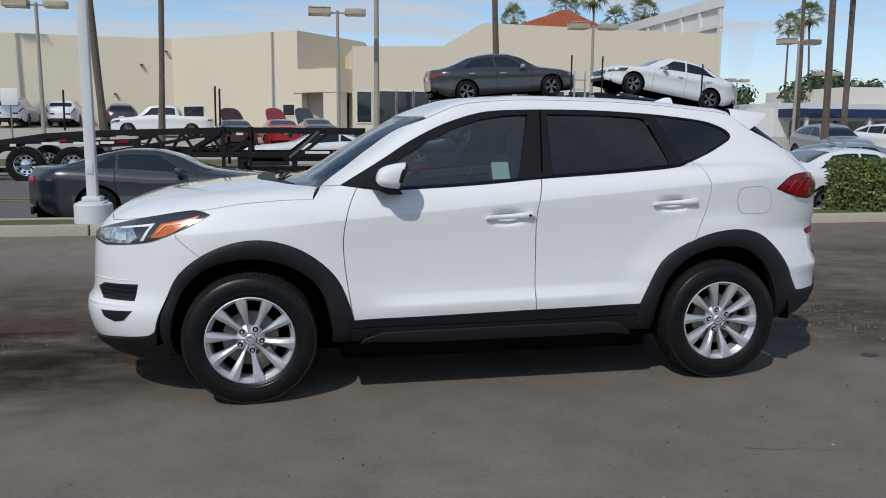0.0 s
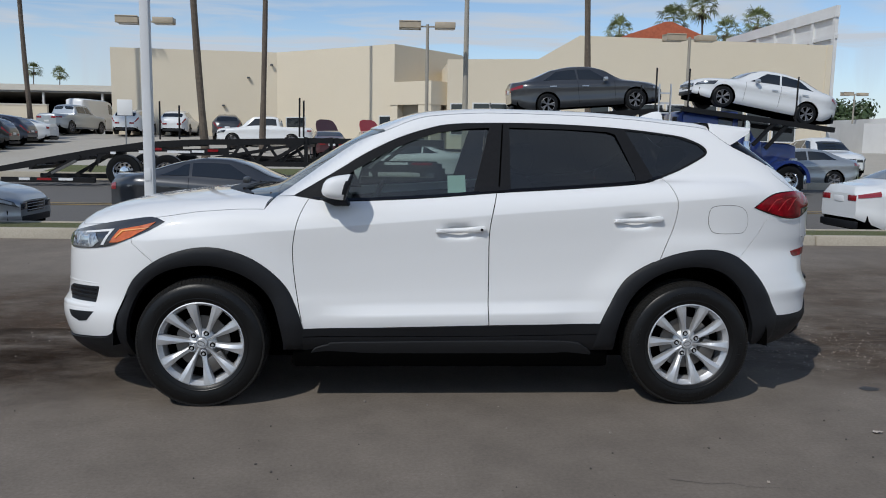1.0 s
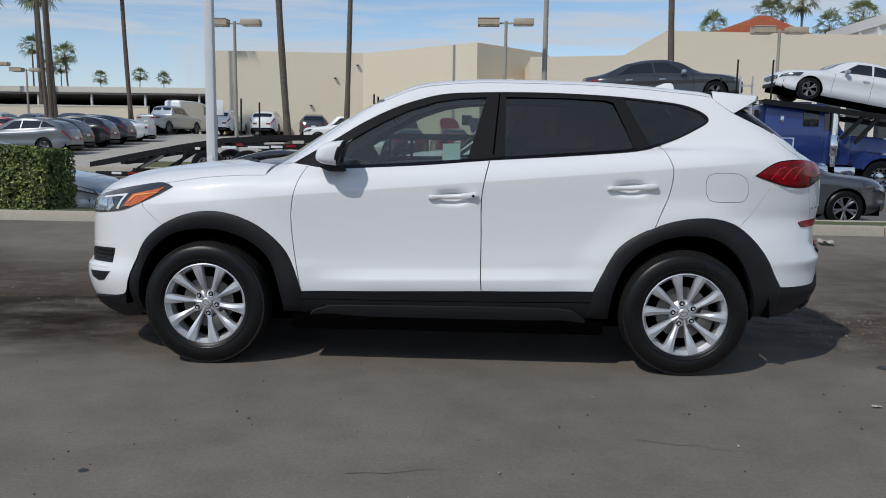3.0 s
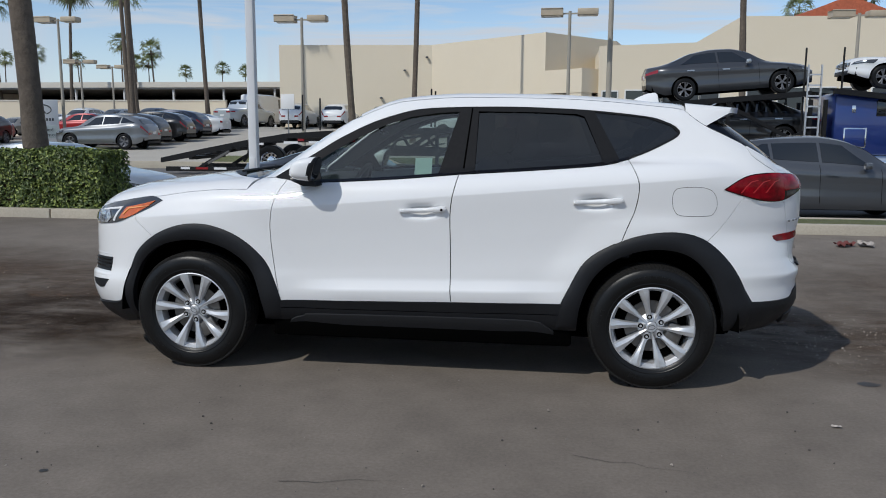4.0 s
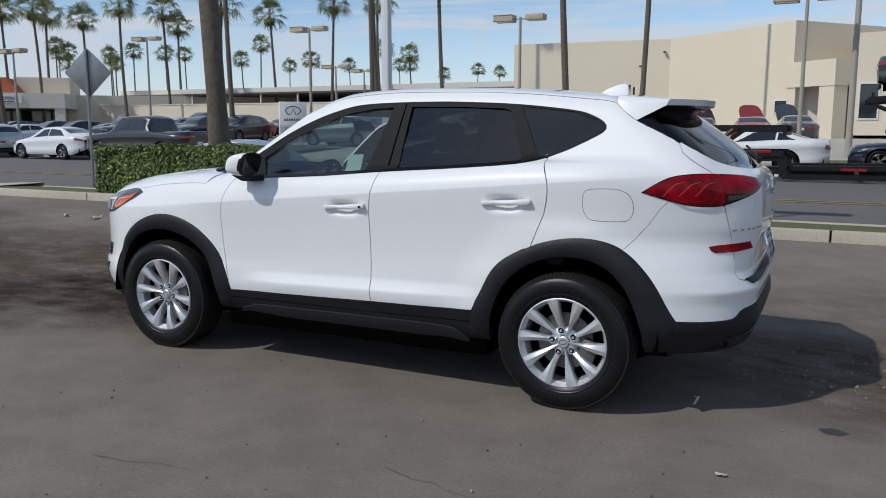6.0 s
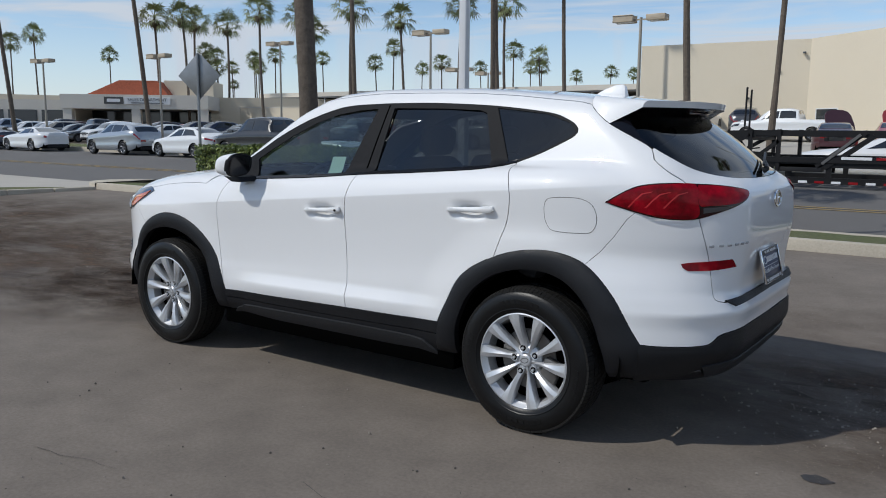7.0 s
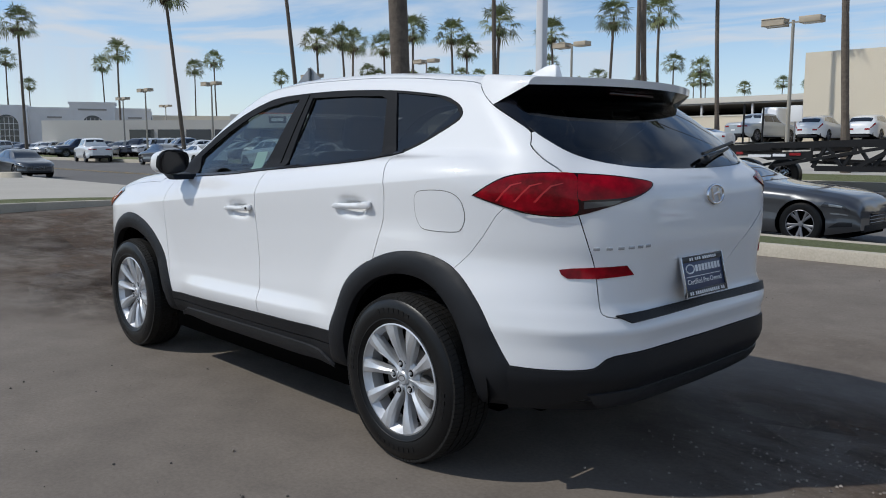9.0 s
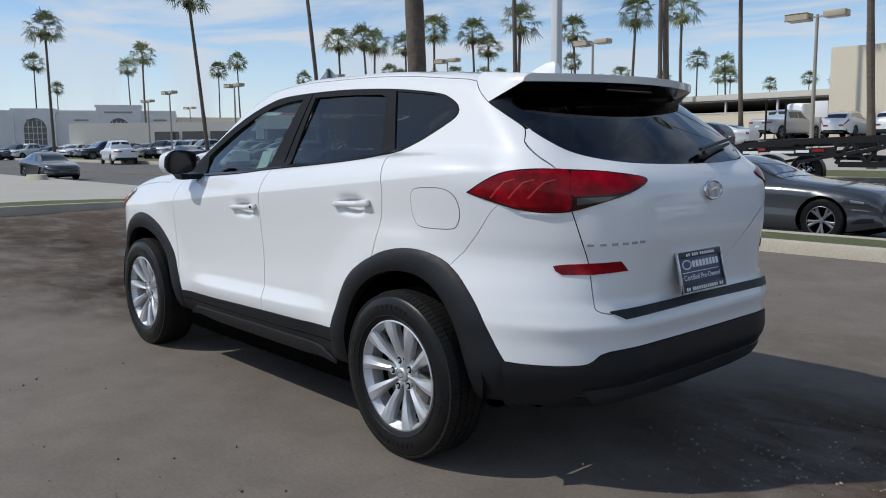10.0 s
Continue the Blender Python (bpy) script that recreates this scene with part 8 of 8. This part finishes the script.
for name, q in (("porch_pier", ((1.35, 44.35), (2.1, 43.65), (2.75, 44.3), (2.0, 45.0))), ("porch_pier", ((-0.35, 45.95), (0.1, 45.5), (0.45, 45.9), (0.0, 46.4)))):
    outline_wall(name, q, 0.8, 4.0, "stucco", show)
outline_wall("porch_roof", [(-0.4, 45.9), (2.1, 43.6), (4.6, 46.0), (4.6, 51.5), (0.0, 46.3)], 3.65, 5.05, "stucco", show)
part("recess", prism([(0.2, 46.4), (2.4, 46.2), (4.5, 50.5), (4.0, 51.0)], 1.0, 3.7, axis="z"), "stucco_pale", show, smooth=False)
along = Vector((A[2][0] - A[1][0], A[2][1] - A[1][1], 0))
windows_on(show, (A[1][0], A[1][1], 0), along, [(0.97, 2.77, 1.7, 2.9), (9.5, 10.4, 2.3, 2.95)])
# two wall lights and, lowest, a grille made as the same dark box
for x, y, z in ((-10.22, 52.72, 5.62), (-8.63, 52.85, 6.54), (-11.95, 52.6, 3.67)):
    fl = part("wall_light", box(x - 0.09, x + 0.09, y - 0.26, y - 0.02, z - 0.06, z + 0.06, bevel=0.02), "p_dark", show)
wing = thing("service_wing", "low cream stucco wing with sloping parapet and dark glazing", "building")
B = [(3.1, 1.0), (3.1, 6.35), (8.6, 6.5), (11.1, 7.95), (26.8, 7.75), (26.8, 1.0)]
part("front_wall", prism(B, 44.0, 44.4), "stucco", wing, smooth=False)
part("rear_mass", box(3.1, 26.8, 44.4, 60, 1.0, 6.2), "stucco", wing, smooth=False)
part("parapet_end", box(26.6, 26.95, 43.95, 60, 1.0, 7.78), "stucco", wing, smooth=False)
windows_on(wing, (3.1, 44.0, 0), (1, 0, 0), [(0.25, 1.1, 1.9, 3.7), (1.6, 2.6, 1.75, 3.75), (2.65, 3.65, 1.75, 3.75), (3.7, 4.7, 1.75, 3.75), (4.75, 5.8, 1.75, 3.75), (5.85, 6.9, 1.75, 3.75)])
windows_on(wing, (3.1, 44.0, 0), (1, 0, 0), [(8.5 + 1.7 * i, 9.9 + 1.7 * i, 1.8, 3.9) for i in range(8)])
tile = thing("tile_roof_house", "house with a red clay tile hip roof behind the wing", "building")
part("wall", box(17.5, 27.5, 62, 72, 1, 9.6), "stucco", tile, smooth=False)
bm = bmesh.new()
x0, x1, y0, y1, zb, zt = 17.0, 28.0, 61.4, 72.6, 9.6, 11.6
for k in range(9):
    f0, f1 = k / 9, (k + 1) / 9 + 0.02
    q0 = [(x0 + 5.2 * f0, y0 + 5.2 * f0), (x1 - 5.2 * f0, y0 + 5.2 * f0), (x1 - 5.2 * f0, y1 - 5.2 * f0), (x0 + 5.2 * f0, y1 - 5.2 * f0)]
    q1 = [(x0 + 5.2 * f1, y0 + 5.2 * f1), (x1 - 5.2 * f1, y0 + 5.2 * f1), (x1 - 5.2 * f1, y1 - 5.2 * f1), (x0 + 5.2 * f1, y1 - 5.2 * f1)]
    za, zc = zb + (zt - zb) * f0, zb + (zt - zb) * min(1, f1) + 0.07
    for i in range(4):
        j = (i + 1) % 4
        n = 22
        for u in range(n):
            s, e = u / n, (u + 0.88) / n
            mixp = lambda p, q, t: (p[0] + (q[0] - p[0]) * t, p[1] + (q[1] - p[1]) * t)
            ring = [(*mixp(q0[i], q0[j], s), za + 0.09), (*mixp(q0[i], q0[j], e), za + 0.09), (*mixp(q1[i], q1[j], e), zc), (*mixp(q1[i], q1[j], s), zc)]
            bm.faces.new([bm.verts.new(p) for p in ring])
part("roof_tiles", bm, "roof_tile", tile, smooth=False)
part("roof", prism([(17, 9.55), (28, 9.55), (22.8, 11.55), (22.2, 11.55)], 61.4, 72.6), "roof_tile", tile, smooth=False)
white_b = thing("white_block", "tall white building with panelled upper wall", "building")
outline_wall("wall", [(30, 49), (38, 67), (29.9, 67)], 1, 11.0, "trim_white", white_b)
for k in range(7):
    part("pilaster", box(29.8, 30.02, 49 + 2.9 * k, 49.35 + 2.9 * k, 1, 10.3), "trim_white", white_b, smooth=False)
part("cornice", box(29.75, 30.02, 48.9, 67, 10.3, 11.05), "trim_white", white_b, smooth=False)
part("string_course", box(29.83, 30.02, 48.9, 67, 8.9, 9.15), "trim_white", white_b, smooth=False)
shop = thing("blue_canopy_shop", "pale low building with a blue canopy behind the lot", "building")
part("wall", box(40.8, 95, 58, 75, 0, 4.0), "trim_white", shop, smooth=False)
part("canopy", box(40.9, 96, 55.5, 58, 2.75, 3.45), "awning_blue", shop, smooth=False)
for k in range(9):
    part("canopy_post", box(42 + 6 * k, 42.25 + 6 * k, 55.7, 55.95, 0.2, 2.76), "trim_white", shop, smooth=False)
part("parapet", box(50.6, 95, 62, 75, 4.0, 5.7), "stucco_pale", shop, smooth=False)
windows_on(shop, (41, 58, 0), (1, 0, 0), [(1 + 4.2 * i, 4.2 + 4.2 * i, 0.6, 2.5) for i in range(10)])
part("low_wall", box(38.2, 40.8, 58.5, 62, 0, 3.5), "trim_white", shop, smooth=False)
# carport and walls beside of the showroom
port = thing("carport", "long flat-roofed steel carport over parked cars", "carport")
part("roof", box(-75, -19.8, 66, 84, 5.0, 5.45), "shade_metal", port, smooth=False)
part("fascia", box(-75, -19.8, 65.9, 66.02, 5.15, 5.65), "stucco_pale", port, smooth=False)
for k in range(12):
    part("post", box(-74 + 4.9 * k, -73.85 + 4.9 * k, 66.2, 66.4, 1.0, 5.02), "trim_white", port, smooth=False)
# back wall coloured near-black for the deep shade under the roof
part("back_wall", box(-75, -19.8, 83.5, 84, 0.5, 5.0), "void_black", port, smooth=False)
lot_wall = thing("boundary_wall", "long cream boundary wall behind the sales lot", "wall")
part("wall", box(-75, -27, 60.0, 60.3, 0.5, 3.7), "stucco", lot_wall, smooth=False)
part("coping", box(-75, -27, 59.95, 60.35, 3.7, 3.8), "stucco_pale", lot_wall, smooth=False)
back_b = thing("long_low_building", "long low beige building with flat roof", "building")
part("wall", box(-105, -55, 88, 104, 0, 4.6), "stucco_pale", back_b, smooth=False)
part("roof", box(-106, -54, 87.4, 105, 4.6, 5.2), "shade_metal", back_b, smooth=False)
# sales building
sales = thing("sales_building", "cream sales building with a red tile roof over the entrance", "building")
sm = pose(-74, 50.0, 0, 0, 0, 42)


def placed(bm, m):
    bmesh.ops.transform(bm, matrix=m, verts=bm.verts[:])
    return bm


part("wall", placed(box(-34, -9, 2, 16, 0, 4.3), sm), "stucco_pale", sales, smooth=False)
part("wall", placed(box(5, 30, 6, 20, 0, 4.9), sm), "stucco", sales, smooth=False)
part("entrance_roof", placed(box(-9.2, 6, -2, 10, 3.3, 4.8), sm), "stucco_pale", sales, smooth=False)
for x in (-9.0, -2.0, 5.0):
    part("pier", placed(box(x, x + 0.9, -1.9, -1.0, 0, 3.4), sm), "stucco_pale", sales, smooth=False)
part("entrance_wall", placed(box(-9, 6, 8, 9, 0, 3.4), sm), "window_dark", sales, smooth=False)
part("roof", placed(prism([(-7.2, 4.8), (1.5, 4.8), (0.3, 6.4), (-3.6, 6.4)], 0, 7), sm), "roof_tile", sales, smooth=False)
part("tower", placed(box(0.4, 5.8, 3, 10, 4.8, 6.6), sm), "stucco", sales, smooth=False)
part("sign_board", placed(box(-4.7, -2.75, -2.12, -2.02, 3.8, 4.55), sm), "p_black", sales, smooth=False)
part("sign_board", placed(box(-2.65, 2.1, -2.12, -2.02, 3.8, 4.55), sm), "sign_white", sales, smooth=False)
cu = bpy.data.curves.new("sign_text", "FONT")
cu.body, cu.size, cu.align_x, cu.extrude = "SALES DEPARTMENT", 0.44, "CENTER", 0.01
cu.materials.append(M["p_dark"])
wo = new("sign_text", cu)
wo.parent = sales
wo.matrix_basis = sm @ pose(-0.27, -2.14, 4.12, 90)
part("sign_bars", placed(box(-1.9, 1.4, -2.14, -2.11, 3.88, 3.98), sm), "p_dark", sales, smooth=False)
part("sign_bars", placed(box(-4.4, -3.05, -2.14, -2.11, 4.02, 4.35), sm), "mark_white", sales, smooth=False)
for k in range(4):
    part("shop_window", placed(box(-23 + 3.5 * k, -20 + 3.5 * k, 1.9, 2.05, 0.6, 3.2), sm), "window_dark", sales, smooth=False)
# white dealership with arched windows
arch = thing("arched_showroom", "white showroom with tall arched windows and a stepped parapet", "building")
am = pose(-116.2, 40.5, 0, 0, 0, 66)
part("wall", placed(box(-34, 7.9, 0, 18, 0, 6.65), am), "trim_white", arch, smooth=False)
part("parapet", placed(box(-3.0, 3.0, -0.5, 4, 0, 7.45), am), "trim_white", arch, smooth=False)
part("parapet_cap", placed(box(-3.15, 3.15, -0.62, 4, 7.2, 7.5), am), "trim_white", arch, smooth=False)
part("parapet", placed(box(-14.2, -8.4, -0.3, 4, 0, 6.95), am), "trim_white", arch, smooth=False)
part("cornice", placed(box(-34, 7.9, -0.12, 0.02, 6.3, 6.7), am), "trim_white", arch, smooth=False)
for x in (-3.0, 2.55, -8.85, -14.2):
    part("pilaster", placed(box(x, x + 0.45, -0.66, -0.28, 0, 6.4), am), "trim_white", arch, smooth=False)
for cx, y in ((0.0, -0.54), (-11.1, -0.34)):
    for name, rr, mt, d in (("arch_moulding", 1.75, "trim_white", 0.03), ("arched_window", 1.45, "window_dark", 0.06)):
        ring = [(cx + rr * math.cos(a), 4.15 + rr * math.sin(a)) for a in np.linspace(0, math.pi, 15)] + [(cx - rr, 0.3), (cx + rr, 0.3)]
        part(name, placed(prism(ring, y - d, y + 0.3), am), mt, arch, smooth=False)
    bm = bmesh.new()
    for q in range(4):
        add_box(bm, cx - 0.9 + 0.57 * q, cx - 0.83 + 0.57 * q, y - 0.12, y - 0.055, 0.3, 5.2)
    for q in range(5):
        add_box(bm, cx - 1.4, cx + 1.4, y - 0.12, y - 0.055, 0.9 + 0.85 * q, 0.97 + 0.85 * q)
    part("glazing_bars", placed(bm, am), "trim_white", arch, smooth=False)
for x0 in (-6.5, 4.4, -19.0, -24.0):
    part("shop_window", placed(box(x0, x0 + 2.7, -0.05, 0.1, 0.5, 3.85), am), "window_dark", arch, smooth=False)
    bm = bmesh.new()
    for q in range(5):
        add_box(bm, x0 + q * 0.66, x0 + q * 0.66 + 0.07, -0.1, -0.04, 0.5, 3.85)
    add_box(bm, x0, x0 + 2.7, -0.1, -0.04, 2.9, 2.97)
    part("glazing_bars", placed(bm, am), "trim_white", arch, smooth=False)
part("sign_panel", placed(box(-1.9, 1.9, -0.58, -0.5, 6.3, 6.55), am), "shade_metal", arch, smooth=False)
for x0 in (-6.0, 4.7, -12.2):
    part("sign_panel", placed(box(x0, x0 + 1.9, -0.4 if x0 < -8 else -0.1, -0.02, 5.2, 5.42), am), "shade_metal", arch, smooth=False)
beige = thing("beige_shop", "beige flat-roofed shop beside the white showroom", "building")
part("wall", placed(box(8.1, 34, -4, 12, 0, 5.6), am), "stucco", beige, smooth=False)
part("canopy", placed(box(12.0, 34.5, -6.5, -3.9, 3.9, 4.7), am), "stucco_pale", beige, smooth=False)
for k in range(4):
    part("shop_window", placed(box(13 + 5 * k, 17 + 5 * k, -4.1, -3.95, 0.4, 3.7), am), "window_dark", beige, smooth=False)

hedge(30.3, 32.9, 39.4, 41.0, 0.5, 1.55, "low clipped green bush among the lot's cars", 61, 2600)
hedge(34.0, 36.2, 41.0, 42.4, 0.55, 1.45, "low clipped green bush among the lot's cars", 62, 2200)
# litter on the lot
M["litter"] = surface("litter", (0.42, 0.37, 0.33), 0.85)
M["litter_red"] = surface("litter_red", (0.16, 0.045, 0.04), 0.8)
for i, (x, y, s, mt, lb) in enumerate(((2.17, -1.365, 0.022, "litter", "small scrap of pale paper"), (4.1, 4.4, 0.12, "litter_red", "crumpled red and white wrapper"), (4.35, 4.45, 0.13, "litter", "crumpled pale wrapper"), (-7.2, 3.6, 0.09, "litter", "brown dry leaf scrap"), (-7.9, 3.65, 0.07, "litter", "pale paper scrap"))):
    bm = bmesh.new()
    bmesh.ops.create_grid(bm, x_segments=5, y_segments=4, size=s)
    r = random.Random(i)
    for v in bm.verts:
        v.co.z = r.uniform(0, s * 0.5)
        v.co.y *= 0.6
        v.co.x += r.uniform(-s, s) * 0.2
    tagged(part("litter", bm, mt, smooth=False, at=pose(x, y, ground_z(x, y) + 0.004, 0, 0, 40 * i)), lb + " on the asphalt", "litter")
bm = bmesh.new()
r = random.Random(21)
for _ in range(300):
    x, y = r.uniform(-4.5, 5.0), r.uniform(-3.2, -0.95) if r.random() < 0.8 else r.uniform(1.5, 5)
    s = 0.0015 + 0.0055 * r.random() ** 2.2
    bmesh.ops.create_icosphere(bm, subdivisions=1, radius=s, matrix=pose(x, y, ground_z(x, y) + s * 0.4))
tagged(part("grit", bm, "crack"), "scattered dark grit on the asphalt", "grit", kind="stuff")
